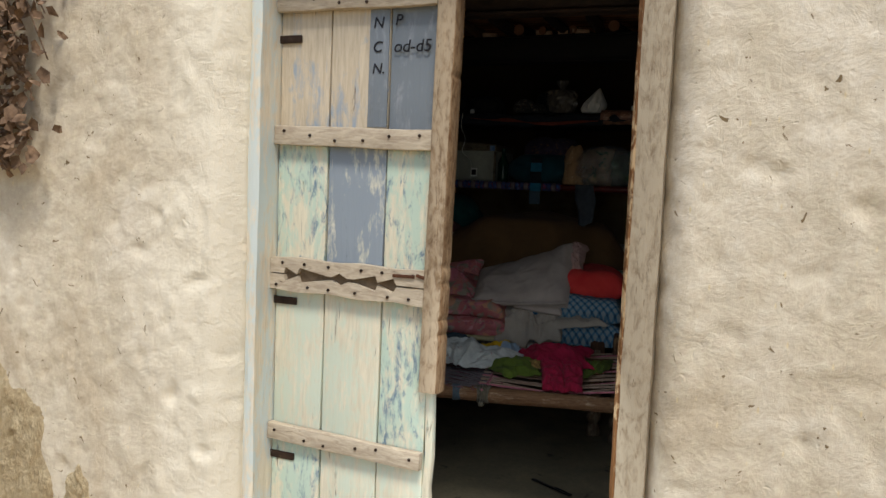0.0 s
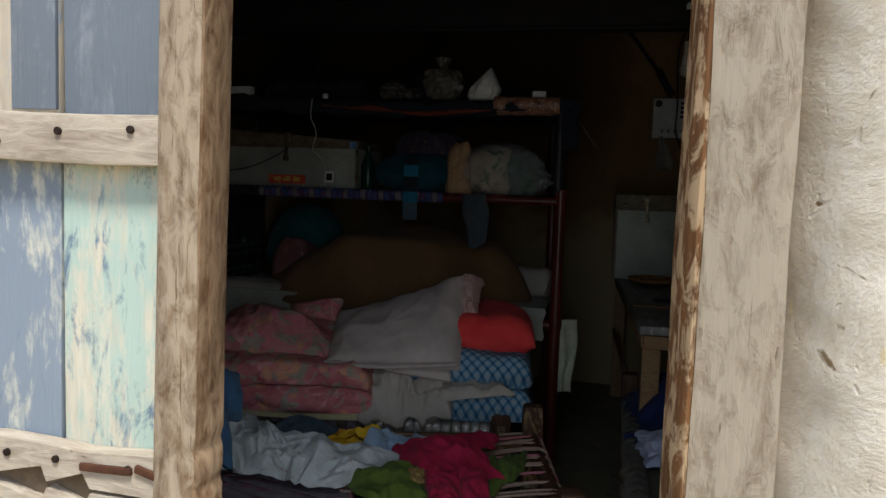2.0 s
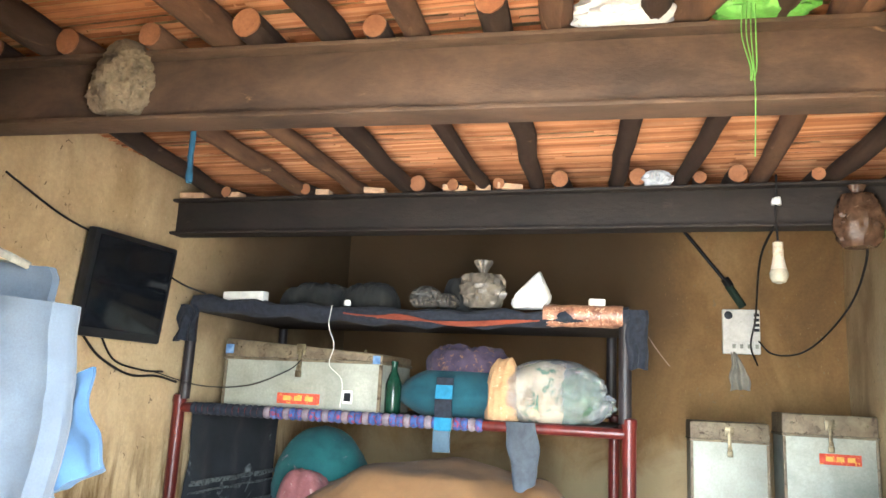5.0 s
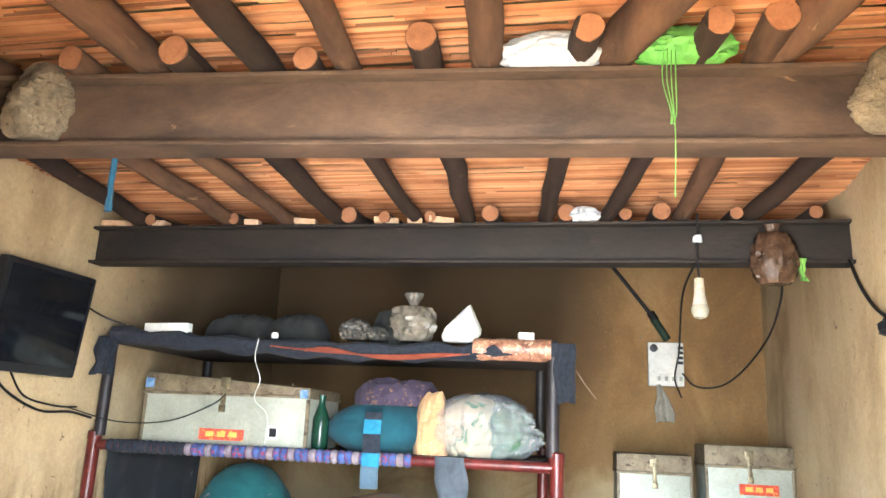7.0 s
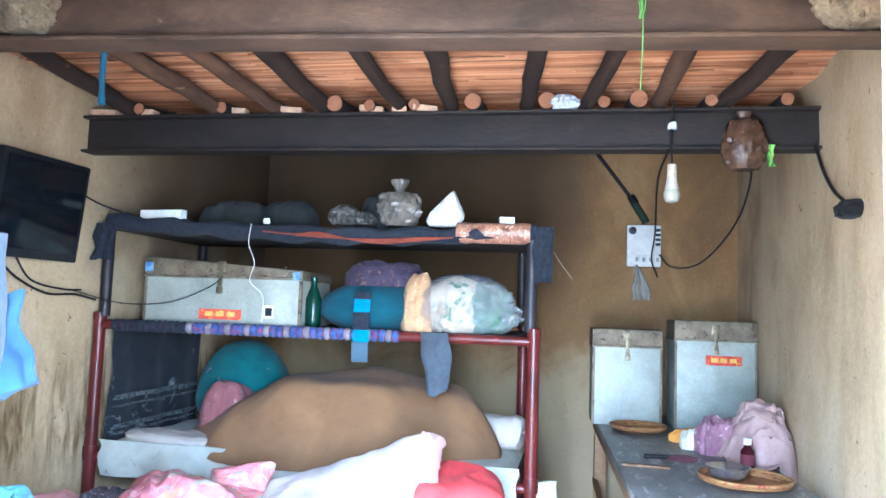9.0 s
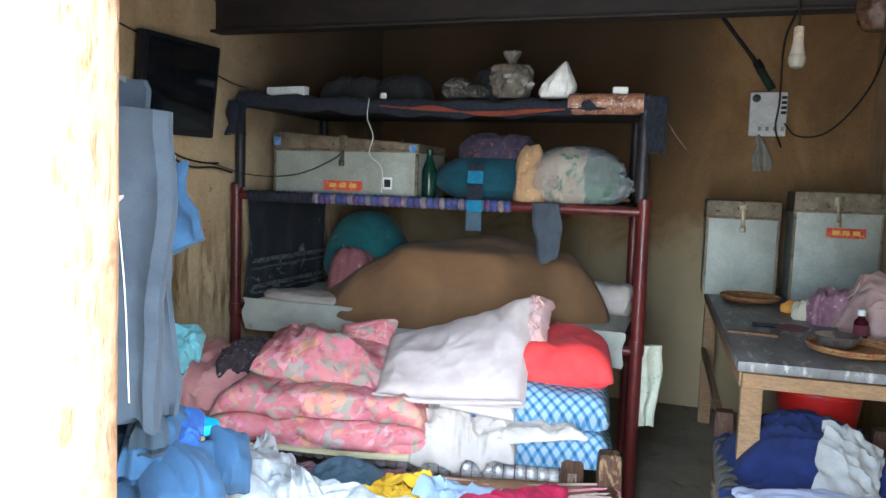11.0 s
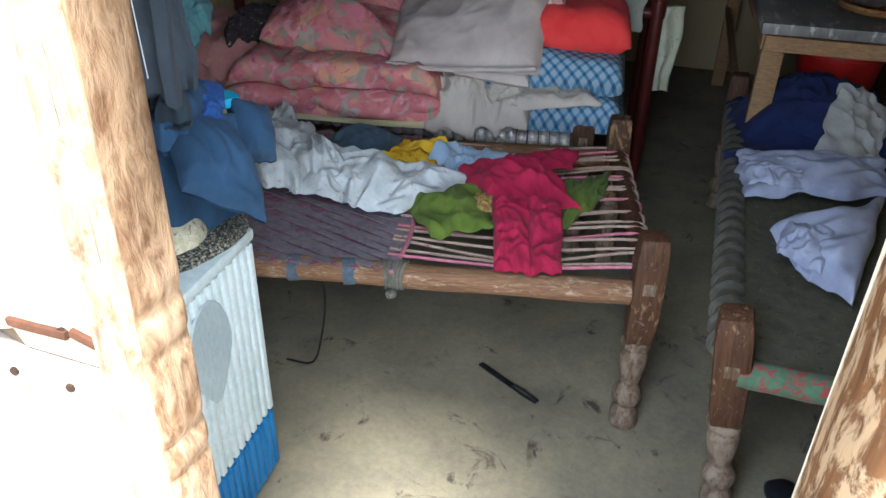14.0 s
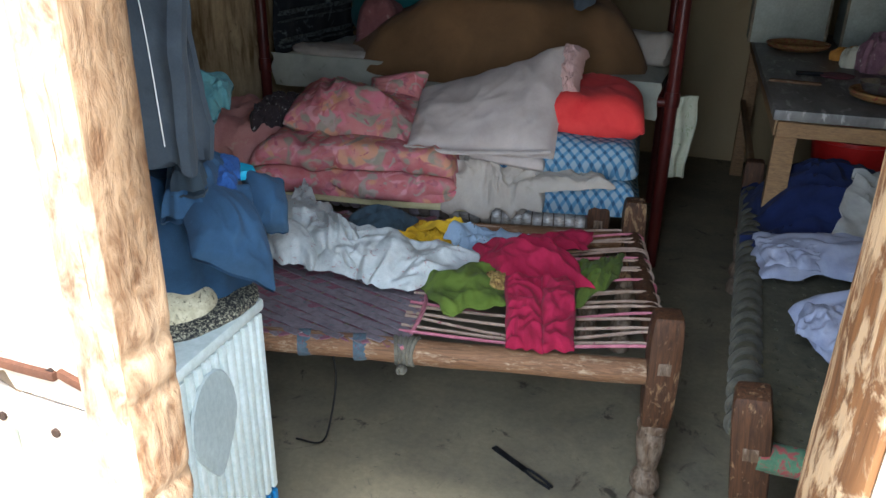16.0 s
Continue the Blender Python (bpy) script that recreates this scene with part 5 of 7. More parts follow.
cloth_thing("shirt", "light blue shirt bunched on the bed", "garment", M["sky"], (-0.71, 3.87, 0.46), [
    ("body", None, 0.42, 0.38, (0, 0), -5, dict(squash=(0.56, 0.55), seed=47, rough=0.07)),
    ("sleeve", None, 0.26, 0.12, (0.12, 0.0), 8, dict(squash=(0.75, 0.7), seed=48, rough=0.03))], HEAP)
garb = thing("trousers", "olive green trousers spread over the cords", "garment", group=HEAP)
part("leg", slab((-0.667, 3.352, 0.465), (-0.525, 3.453, 0.465), (-0.627, 3.658, 0.480), (-0.805, 3.504, 0.465), 0.008, 0.03, 53, amp=0.035, size=0.11, ragged=0.12, floor=0.452, smooth=3), M["olive"], garb)
part("leg", slab((-0.366, 3.502, 0.465), (-0.291, 3.735, 0.465), (-0.298, 3.910, 0.465), (-0.427, 3.773, 0.465), 0.008, 0.02, 54, amp=0.03, size=0.11, ragged=0.12, floor=0.452, smooth=3), M["olive"], garb)
garb = thing("trim_band", "brown and gold striped trim", "garment", group=HEAP)
part("band", slab((-0.600, 3.495, 0.490), (-0.545, 3.502, 0.490), (-0.570, 3.572, 0.500), (-0.624, 3.562, 0.500), 0.006, 0.01, 59, amp=0.015, size=0.03, ragged=0.1, floor=0.47, smooth=3), M["gold_trim"], garb)
garb = thing("tunic", "crimson tunic spread on the bed and over its rail", "garment", group=HEAP)
part("body", slab((-0.589, 3.561, 0.490), (-0.319, 3.592, 0.480), (-0.499, 3.774, 0.530), (-0.716, 3.700, 0.500), 0.008, 0.04, 61, amp=0.045, size=0.13, n=70, ragged=0.1, floor=0.474, smooth=3), M["magenta"], garb)
part("sleeve", slab((-0.530, 3.741, 0.500), (-0.396, 3.854, 0.490), (-0.410, 3.988, 0.490), (-0.594, 3.858, 0.500), 0.007, 0.015, 62, amp=0.03, size=0.08, ragged=0.12, floor=0.465, smooth=3), M["magenta"], garb)
part("trouser_leg", slab((-0.481, 3.272, 0.455), (-0.391, 3.291, 0.455), (-0.464, 3.562, 0.520), (-0.562, 3.530, 0.520), 0.01, 0.02, 63, amp=0.03, size=0.06, n=40, m=70, ragged=0.06, floor=0.455, smooth=3), M["magenta"], garb)
part("trouser_leg", slab((-0.399, 3.288, 0.455), (-0.324, 3.317, 0.455), (-0.384, 3.580, 0.510), (-0.470, 3.552, 0.520), 0.01, 0.02, 64, amp=0.03, size=0.06, n=40, m=70, ragged=0.06, floor=0.455, smooth=3), M["magenta"], garb)
# on the bed along the wall
ground_map.dome((0.30, 4.54), 0.28, 0.30, 0.44, 0.62, 3)
cloth_thing("jacket", "navy blue jacket lying on the bed", "garment", M["navy"], (0.27, 4.50, 0.46), [
    ("body", None, 0.62, 0.66, (0, 0), 8, dict(squash=(0.84, 0.84), seed=73, thick=0.008, rough=0.04, bend=0.6, cell=0.016)),
    ("sleeve", None, 0.46, 0.20, (-0.06, -0.30), 4, dict(squash=(0.84, 0.72), seed=74, thick=0.008, rough=0.04, bend=0.6))], HEAP)
cloth_thing("scarf", "small grey cotton cloth on the navy jacket", "garment", M["grey_cloth"], (0.40, 4.34, 0.50), [
    ("body", None, 0.28, 0.40, (0, 0), -12, dict(squash=(0.65, 0.72), seed=76, rough=0.05))], HEAP)
garb = thing("shawl", "pale lilac shawl crumpled on the bed", "garment", group=HEAP)
part("body", slab((0.081, 3.894, 0.460), (0.471, 4.022, 0.460), (0.504, 4.274, 0.470), (0.045, 4.195, 0.470), 0.012, 0.04, 79, amp=0.05, size=0.16, ragged=0.14, floor=0.446, smooth=3), M["lilac"], garb)
part("turned_edge", slab((0.082, 3.934, 0.490), (0.239, 3.948, 0.490), (0.253, 4.090, 0.500), (0.058, 4.129, 0.490), 0.012, 0.02, 80, amp=0.03, size=0.09, ragged=0.15, floor=0.456, smooth=3), M["lilac"], garb)
garb = thing("shawl", "pale lilac cloth heaped lower on the bed", "garment", group=HEAP)
part("body", slab((0.201, 3.530, 0.460), (0.304, 3.403, 0.460), (0.459, 3.981, 0.480), (0.139, 3.702, 0.460), 0.012, 0.05, 83, amp=0.05, size=0.15, ragged=0.16, floor=0.446, smooth=3), M["lilac"], garb)
part("turned_edge", slab((0.154, 3.560, 0.480), (0.248, 3.486, 0.480), (0.295, 3.680, 0.510), (0.169, 3.686, 0.490), 0.012, 0.02, 84, amp=0.035, size=0.08, ragged=0.15, floor=0.456, smooth=3), M["lilac"], garb)

# ---- steel bunk ----
M["red_pipe"] = surface("maroon_painted_pipe", "3d1512", "5a211c", "2a0f0d", scale=12, fine=90, rough=0.35, bump=0.1, stretch=(1, 1, 0.3))
M["black_pipe"] = surface("black_painted_pipe", "171415", "2a2526", "40302a", scale=12, fine=90, rough=0.5, bump=0.1)
M["wrap_blue"] = cloth("blue_red_band_wrap", "26355c", "3c5382", "7a2c38", scale=30, cover=0.52)
M["wrap_black"] = cloth("black_knit_wrap", "15171d", "252932", "3d4552", scale=50, cover=0.64)
M["pale_board"] = cloth("pale_mattress_cover", "98988a", "b2b1a1", "80806f", scale=6)
M["board"] = surface("sooty_board", "1d1814", "322922", scale=6, stretch=(0.3, 2, 1))
PX0, PX1, PY0, PY1 = -2.19, -0.297, 4.93, 5.78
bunk = thing("bunk_bed", "maroon steel pipe bunk with cloth-wrapped bars and three tiers", "bunk bed")
for x, y in ((PX0 - 0.02, PY0), (PX1, PY0), (PX0 - 0.02, PY1), (PX1 - 0.1, PY1)):
    part("post", tube([(x, y, 0), (x, y, 0.45), (x, y, 0.9), (x, y, 1.33)], 0.026, 16), M["red_pipe"], bunk)
    part("post_cap", lathe([(0.029, 0.0), (0.029, 0.03), (0.02, 0.036)], 16, at=(x, y, 1.315)), M["red_pipe"], bunk)
    part("upper_post", tube([(x + (0.02 if x < -1 else -0.015), y, 1.33), (x + (0.02 if x < -1 else -0.015), y, 1.74)], 0.024, 14), M["black_pipe"], bunk)
    part("post_joint", lathe([(0.03, -0.03), (0.032, 0), (0.03, 0.03)], 16, at=(x, y, 0.735)), M["red_pipe"], bunk)
for z, mat in ((0.72, M["red_pipe"]), (1.293, M["red_pipe"])):
    part("rail", tube([(PX0 - 0.02, PY0, z), (PX1, PY0, z)], 0.02, 14), mat, bunk)
    part("rail", tube([(PX0 - 0.02, PY1, z), (PX1 - 0.1, PY1, z)], 0.02, 14), mat, bunk)
    part("end_rail", tube([(PX1, PY0, z), (PX1 - 0.1, PY1, z)], 0.02, 14), mat, bunk)
    part("end_rail", tube([(PX0 - 0.02, PY0, z), (PX0 - 0.02, PY1, z)], 0.02, 14), mat, bunk)
part("platform", box(PX0, PX1 - 0.06, PY0 + 0.02, PY1 - 0.02, 0.725, 0.742, 0.003), M["board"], bunk)
part("platform", box(PX0, PX1 - 0.06, PY0 + 0.022, PY1 - 0.02, 1.300, 1.314, 0.003), M["board"], bunk)
part("platform", box(PX0, PX1 - 0.06, PY0 + 0.03, PY1 - 0.02, 1.715, 1.735, 0.003), M["board"], bunk)
# cloth bands wound round the middle bar
for k in range(44):
    x = PX0 + 0.06 + k * 0.0295
    band = part("wrap_band", lathe([(0.021, -0.0145), (0.0265, -0.005), (0.0265, 0.005), (0.021, 0.0145)], 12), M["wrap_blue"] if k > 11 and k % 3 else (M["strap_b"] if k % 3 == 0 and k > 10 else M["wrap_black"]), bunk)
    band.matrix_basis = pose(x, PY0, 1.293, 0, 90, 14 + 4 * math.sin(k))
pts = [(PX0 + (PX1 - PX0) * k / 24, PY0, 1.752 - 0.03 * k / 24 - 0.03 * math.sin(math.pi * k / 24) + 0.006 * math.sin(k * 2.2)) for k in range(25)]
part("wrapped_bar", tube(pts, [0.034 + 0.006 * math.sin(k * 1.9) for k in range(25)], 14, rough=0.3, seed=7), M["wrap_black"], bunk, "top bar wound in dark knit cloth")
M["shiny_print"] = surface("shiny_brown_print", "5f3a2c", "a3775c", "d9b79a", scale=34, rough=0.3, cover=0.56, bump=0.3)
part("printed_wrap", tube([(-0.62 + 0.3 * k / 8, PY0, 1.725) for k in range(9)], [0.041 + 0.002 * (k % 2) for k in range(9)], 16, rough=0.12, seed=3), M["shiny_print"], bunk, "shiny brown printed wrapping")
M["orange_cord"] = cloth("orange_cord", "5f2a1a", "7f402c")
for k in range(4):
    part("orange_cord", tube(spline([(-1.45 + 0.05 * k, PY0 - 0.038, 1.715 - 0.006 * k), (-1.2, PY0 - 0.042, 1.694 + 0.006 * k), (-0.95, PY0 - 0.042, 1.688 - 0.005 * k), (-0.72 + 0.03 * k, PY0 - 0.04, 1.70)]), 0.0032, 6, rough=0.4), M["orange_cord"], bunk, "frayed orange cord")
part("hanging_knit", hung(0.09, 0.22, 5, 0.03, 2, 0.012, nx=14, nz=20), M["wrap_black"], bunk, "dark knitted end hanging down").matrix_basis = pose(PX1 + 0.02, PY0 - 0.015, 1.75)
part("hanging_knit", hung(0.1, 0.16, 6, 0.03, 2, 0.012, nx=14, nz=20), M["wrap_black"], bunk, "dark knitted end hanging down").matrix_basis = pose(PX0 - 0.01, PY0 - 0.03, 1.74)

M["screen_cloth"] = cloth("black_cloth_grey_stripes", "141619", "1f2226", "6d7270", scale=3.4, cover=0.6)
part_ob = solid("hanging_cloth", hung(0.8, 0.52, 12, 0.012, 3, 0.015), M["screen_cloth"], "black cloth with pale stripes hung at the bunk's end", "cloth", (PX0 + 0.035, 5.36, 1.28), 90)
M["stripe"] = cloth("worn_grey_stripe", "3d413f", "5f6461", "1c1e20", scale=30, cover=0.5)
for z, h in ((-0.30, 0.022), (-0.345, 0.01), (-0.43, 0.02), (-0.465, 0.01)):
    part("pale_stripe", hung(0.78, h, 12, 0.006, 3, 0.012, nx=30, nz=3), M["stripe"], part_ob, "faded woven stripe").matrix_basis = pose(0, -0.018, z)
rng = random.Random(31)
for k in range(34):
    x = -0.39 + k * 0.0236
    part("fringe", tube([(x, 0, -0.50), (x + rng.uniform(-0.008, 0.008), -0.004, -0.53), (x + rng.uniform(-0.015, 0.015), -0.006, -0.545 - rng.uniform(0.0, 0.02))], 0.003, 5), M["screen_cloth"], part_ob)
solid("mattress", folded(1.78, 0.78, 0.05, 1, 27, amp=0.008), M["pale_board"], "thin pale greenish mattress on the lower bunk", "mattress", (-1.26, 5.345, 0.742), 0)
drop = hung(1.80, 0.15, 61, 0.016, 7, 0.012, nx=90, nz=14)
solid("hanging_sheet", drop, M["pale_board"], "pale greenish sheet hanging over the bunk's edge", "sheet", (-1.25, PY0 - 0.032, 0.80), 0)
M["brown_blanket"] = cloth("brown_wool_blanket", "674c31", "7d5d3c", scale=5)
mound = heap(1.46, 0.80, 0.42, 91, amp=0.018, size=0.3, soft=0.66, power=2.2, ragged=0.07, n=96, belly=2.7)
for v in mound.verts:
    # a long slope at one end, pleats pulled together at the other
    v.co.z *= 1 - 0.34 * max(0.0, min(1.0, (-v.co.x - 0.02) / 0.55)) - 0.06 * max(0.0, v.co.x - 0.2)
    v.co.z += 0.014 * max(0.0, (v.co.x - 0.25) / 0.45) * math.sin(26 * v.co.y + 14 * v.co.x) * min(1.0, v.co.z / 0.1)
    v.co.z = min(v.co.z, 0.34) + 0.4 * max(0.0, v.co.z - 0.34)
solid("brown_blanket", mound, M["brown_blanket"], "brown wool blanket thrown over a tall mound", "blanket", (-1.16, 5.24, 0.735), 0)
M["teal"] = cloth("teal_cloth_bundle", "143f42", "1f5854", "7d6a70", scale=7, cover=0.62)
solid("cloth_sack", sack(0.44, 0.42, 0.44, 95, amp=0.02), M["teal"], "bulging teal cloth sack on the lower bunk", "sack", (-1.74, 5.44, 0.79), 0)
M["maroon"] = cloth("maroon_cloth", "57262f", "6f3a40", scale=9)
M["dusky"] = cloth("dusky_pink_print", "6b3f40", "855654", "a08a80", scale=14, cover=0.58)
solid("dusky_cloth", heap(0.26, 0.24, 0.2, 97, amp=0.03), M["dusky"], "dusky pink printed cloth tucked under the teal sack", "cloth", (-1.70, 5.20, 0.79), 0)
solid("sheet_fold", heap(0.5, 0.2, 0.02, 98, amp=0.014), M["cream"], "crumpled pale sheet edge on the lower bunk", "sheet", (-1.86, 5.03, 0.79), -6)
solid("white_sack", folded(0.2, 0.3, 0.14, 2, 99), M["cream"], "pale folded sack at the bunk's end", "sack", (-0.53, 5.40, 0.79), 86)

# ---- upper tier ----
M["tin"] = surface("galvanised_tin", "7f8277", "9b9d90", "64604f", scale=6, fine=90, rough=0.5, metal=0.2, bump=0.1, cover=0.68)
M["tin_edge"] = surface("rust_stained_tin", "574c3d", "7c705a", "3d2f20", scale=14, rough=0.55, metal=0.35, cover=0.56)
M["brass"] = surface("dull_clasp_metal", "4f4636", "857a60", scale=20, rough=0.4, metal=0.7)
M["sticker_red"] = surface("red_sticker", "a03324", "c0503a", "d9a44a", scale=30, bump=0.05, cover=0.56)
M["print_ochre"] = surface("ochre_print", "b08a3a", "c9a452", scale=30, bump=0.05)
M["sticker_blue"] = surface("blue_sticker", "3c5f8a", "7f9cb8", "d8dcd8", scale=30, bump=0.05)
M["black_plastic"] = surface("black_plastic", "121315", "1e2023", scale=10, rough=0.4, bump=0.05)
M["paper"] = surface("white_paper", "c5c4bc", "d9d8d0", "a8a59b", scale=20, bump=0.1)


def trunk(name, label, at, turn, w, d, h, lid, sticker=None):
    """A sheet-metal trunk with a lid, rolled edges, hasp and padlock; origin at the middle of its front foot."""
    th = thing(name, label, "trunk", at, turn, "tin trunks")
    part("body", box(-w / 2, w / 2, 0, d, 0, h - lid, 0.006), M["tin"], th)
    part("lid", box(-w / 2 - 0.004, w / 2 + 0.004, -0.005, d + 0.004, h - lid + 0.003, h, 0.01), M["tin_edge"], th, "rust-edged lid")
    part("rim", box(-w / 2 - 0.007, w / 2 + 0.007, -0.009, d + 0.006, h - lid - 0.008, h - lid + 0.004, 0.003), M["tin_edge"], th)
    part("corner_strip", box(-w / 2 - 0.002, -w / 2 + 0.012, -0.003, 0.01, 0.002, h - lid - 0.01, 0.002), M["tin_edge"], th)
    part("corner_strip", box(w / 2 - 0.012, w / 2 + 0.002, -0.003, 0.01, 0.002, h - lid - 0.01, 0.002), M["tin_edge"], th)
    hasp = part("hasp", box(-0.022, 0.022, -0.011, -0.004, h - lid * 0.75, h - lid * 0.2, 0.003), M["brass"], th, "rusty hasp plate")
    part("hasp_tongue", box(-0.009, 0.009, -0.016, -0.009, h - lid - 0.045, h - lid * 0.5, 0.003), M["brass"], hasp)
    lock = part("padlock", box(-0.014, 0.014, -0.026, -0.014, h - lid - 0.075, h - lid - 0.045, 0.005), M["brass"], th, "small padlock")
    part("shackle", tube(spline([(-0.009, -0.02, h - lid - 0.046), (-0.008, -0.02, h - lid - 0.028), (0, -0.02, h - lid - 0.02), (0.008, -0.02, h - lid - 0.028), (0.009, -0.02, h - lid - 0.046)], 4), 0.0025, 6), M["brass"], lock)
    for k in (-1, 1):
        part("rivet", lathe([(0.006, 0), (0.004, 0.004)], 10), M["brass"], th).matrix_basis = pose(k * w * 0.4, -0.006, h - lid * 0.45, 90, 0, 0)
    if sticker:
        x, z, sw, sh = sticker
        st = part("sticker", box(x - sw / 2, x + sw / 2, -0.0032, -0.0005, z - sh / 2, z + sh / 2, 0.0005), M["sticker_red"], th, "red and yellow paper label")
        for k in range(3):
            part("print_bar", box(x - sw * 0.35 + k * sw * 0.26, x - sw * 0.17 + k * sw * 0.26, -0.0042, -0.0034, z - sh * 0.2, z + sh * 0.25, 0), M["print_ochre"], st)
    return th


chest = trunk("tin_trunk", "long galvanised tin chest with padlock on the bunk's shelf", (-1.669, 4.985, 1.315), -1, 0.745, 0.36, 0.29, 0.085, (0.0, 0.04, 0.2, 0.045))
for lid in chest.children:
    if lid.name.startswith("lid"):
        for v in lid.data.vertices:
            if v.co.z > 0.25:
                v.co.z -= 0.05 * (v.co.x + 0.37) / 0.74
part("sticker", box(-0.37, -0.33, -0.0115, -0.0095, 0.222, 0.262, 0.0005), M["sticker_blue"], chest, "blue paper label")
part("sticker", box(0.335, 0.368, -0.0115, -0.0095, 0.198, 0.232, 0.0005), M["sticker_blue"], chest, "blue paper label")
part("sticker", box(0.205, 0.25, -0.0035, -0.0008, 0.03, 0.085, 0.0005), M["paper"], chest, "white label with a dark mark")
part("print_bar", box(0.212, 0.243, -0.0045, -0.0036, 0.04, 0.075, 0), M["black_plastic"], chest)
M["green_glass"] = surface("green_plastic", "0c2418", "15382a", scale=20, rough=0.25, bump=0.05)
solid("green_bottle", lathe([(0.03, 0), (0.034, 0.01), (0.034, 0.12), (0.02, 0.16), (0.013, 0.175), (0.013, 0.2), (0.015, 0.2), (0.015, 0.215)], 18), M["green_glass"], "dark green plastic bottle beside the chest", "bottle", (-1.255, 5.02, 1.315))
M["petrol"] = cloth("petrol_blue_cloth", "10323b", "194650", scale=8)
M["purple_print"] = cloth("purple_printed_cloth", "2a2230", "3e3444", "6f5238", scale=26, cover=0.56)
solid("cloth_bag", sack(0.46, 0.34, 0.21, 103, amp=0.03), M["petrol"], "petrol blue cloth bag stuffed with clothes", "bag", (-1.0, 5.13, 1.315))
solid("printed_garment", heap(0.34, 0.24, 0.05, 107, amp=0.035, size=0.08), M["purple_print"], "purple printed clothes bulging from the bag", "garment", (-0.97, 5.14, 1.50), 10)
solid("brown_wrap", heap(0.13, 0.12, 0.2, 109, amp=0.03, size=0.08), cloth("tan_paper_wrap", "8a6a48", "b08d66", "d8c4a4", scale=18), "torn tan wrapping standing on the shelf", "wrapping", (-0.79, 5.02, 1.315))
M["clear"] = bpy.data.materials.new("clear_plastic")
M["clear"].use_nodes = True
cb = M["clear"].node_tree.nodes["Principled BSDF"]
cb.inputs["Base Color"].default_value, cb.inputs["Roughness"].default_value, cb.inputs["Transmission Weight"].default_value, cb.inputs["IOR"].default_value = (0.9, 0.9, 0.9, 1), 0.12, 0.85, 1.15
M["mixed_rags"] = cloth("mixed_pale_rags", "94825f", "b0a083", "3f6a4c", scale=8, cover=0.53)
bag = thing("plastic_bag", "clear plastic bag stuffed with pale and green rags", "bag", (-0.585, 5.06, 1.315))
part("bag_film", sack(0.37, 0.28, 0.25, 113, amp=0.06, size=0.05, dent=0.3), M["clear"], bag, "crinkled clear film")
part("stuffing", sack(0.23, 0.23, 0.225, 117, amp=0.03, size=0.08, dent=0.4), M["mixed_rags"], bag).matrix_basis = pose(-0.05, 0, 0)
M["green_rag"] = cloth("green_rag", "2c4a33", "45664a", "9c9a80", scale=12, cover=0.58)
part("green_rag", sack(0.18, 0.2, 0.2, 118, amp=0.03, size=0.08, dent=0.4), M["green_rag"], bag, "crumpled green rag").matrix_basis = pose(0.08, 0.01, 0.005)
M["cyan"] = surface("cyan_tape", "175a74", "276f8a", scale=20, bump=0.1)
strip = thing("hanging_strap", "black strap with cyan bands hung over the bar", "strap", (-1.0, PY0 - 0.04, 1.47))
for k, (mat, h) in enumerate(((M["wrap_black"], 0.03), (M["cyan"], 0.055), (M["wrap_black"], 0.07), (M["cyan"], 0.05), (M["slate_cloth"], 0.08))):
    z0 = -sum((0.03, 0.055, 0.07, 0.05, 0.08)[:k])
    part("strap_band", box(-0.034, 0.034, -0.004, 0.004, z0 - h, z0, 0.002, cuts=2, wobble=0.004), mat, strip).matrix_basis = pose(0, 0.012 * (k < 2), 0, -6 if k < 2 else 0, 0, 2)
M["sock"] = cloth("dark_grey_sock", "33383d", "474d52", scale=16)
sk = hung(0.085, 0.25, 127, 0.022, 1, 0.008, nx=16, nz=26, taper=-0.35, sway=0.02)
for v in sk.verts:
    v.co.z += 0.35 * max(0.0, -v.co.z - 0.19) * (v.co.x / 0.05) ** 2
    v.co.y -= 0.01 * math.sin(v.co.z * 12)
solid("sock", sk, M["sock"], "dark grey sock hanging from the bar", "sock", (-0.69, PY0 - 0.05, 1.315), 0)

# ---- top tier ----
TOP = 1.735
solid("paper_box", box(-0.11, 0.11, -0.02, 0.02, 0, 0.045, 0.003), M["paper"], "long white paper box lying on the top shelf", "box", (-1.955, 4.96, 1.763), -8)
M["dust"] = cloth("dusty_dark_rags", "191a19", "2b2c2a", scale=9)
for k, (x, w, h) in enumerate(((-1.72, 0.34, 0.10), (-1.45, 0.26, 0.10), (-1.02, 0.2, 0.12))):
    solid("dark_sack", heap(w, 0.28, h, 131 + k, amp=0.03, size=0.1), M["dust"], "sooty dark sack on the top shelf", "sack", (x, 5.2, TOP), 10 * k)
M["film_pale"] = surface("pale_cloudy_plastic", "4a443c", "6d665a", "353029", scale=12, rough=0.25, bump=0.3)
M["film"] = surface("cloudy_plastic", "3a3733", "57534c", "282624", scale=18, rough=0.3, bump=0.4)
for x, w, h, mt, s, lab in ((-1.12, 0.1, 0.09, "film", 137, "small cloudy plastic bag"), (-1.03, 0.07, 0.06, "film", 138, "small crumpled plastic bag")):
    solid("plastic_pouch", sack(w, 0.1, h, s, amp=0.03, size=0.05), M[mt], lab + " on the top shelf", "bag", (x, 4.98, 1.755))
solid("tied_bag", sack(0.15, 0.12, 0.2, 139, amp=0.035, neck=0.3, size=0.06), M["film_pale"], "tied cloudy plastic bag on the top shelf", "bag", (-0.885, 5.0, 1.755))
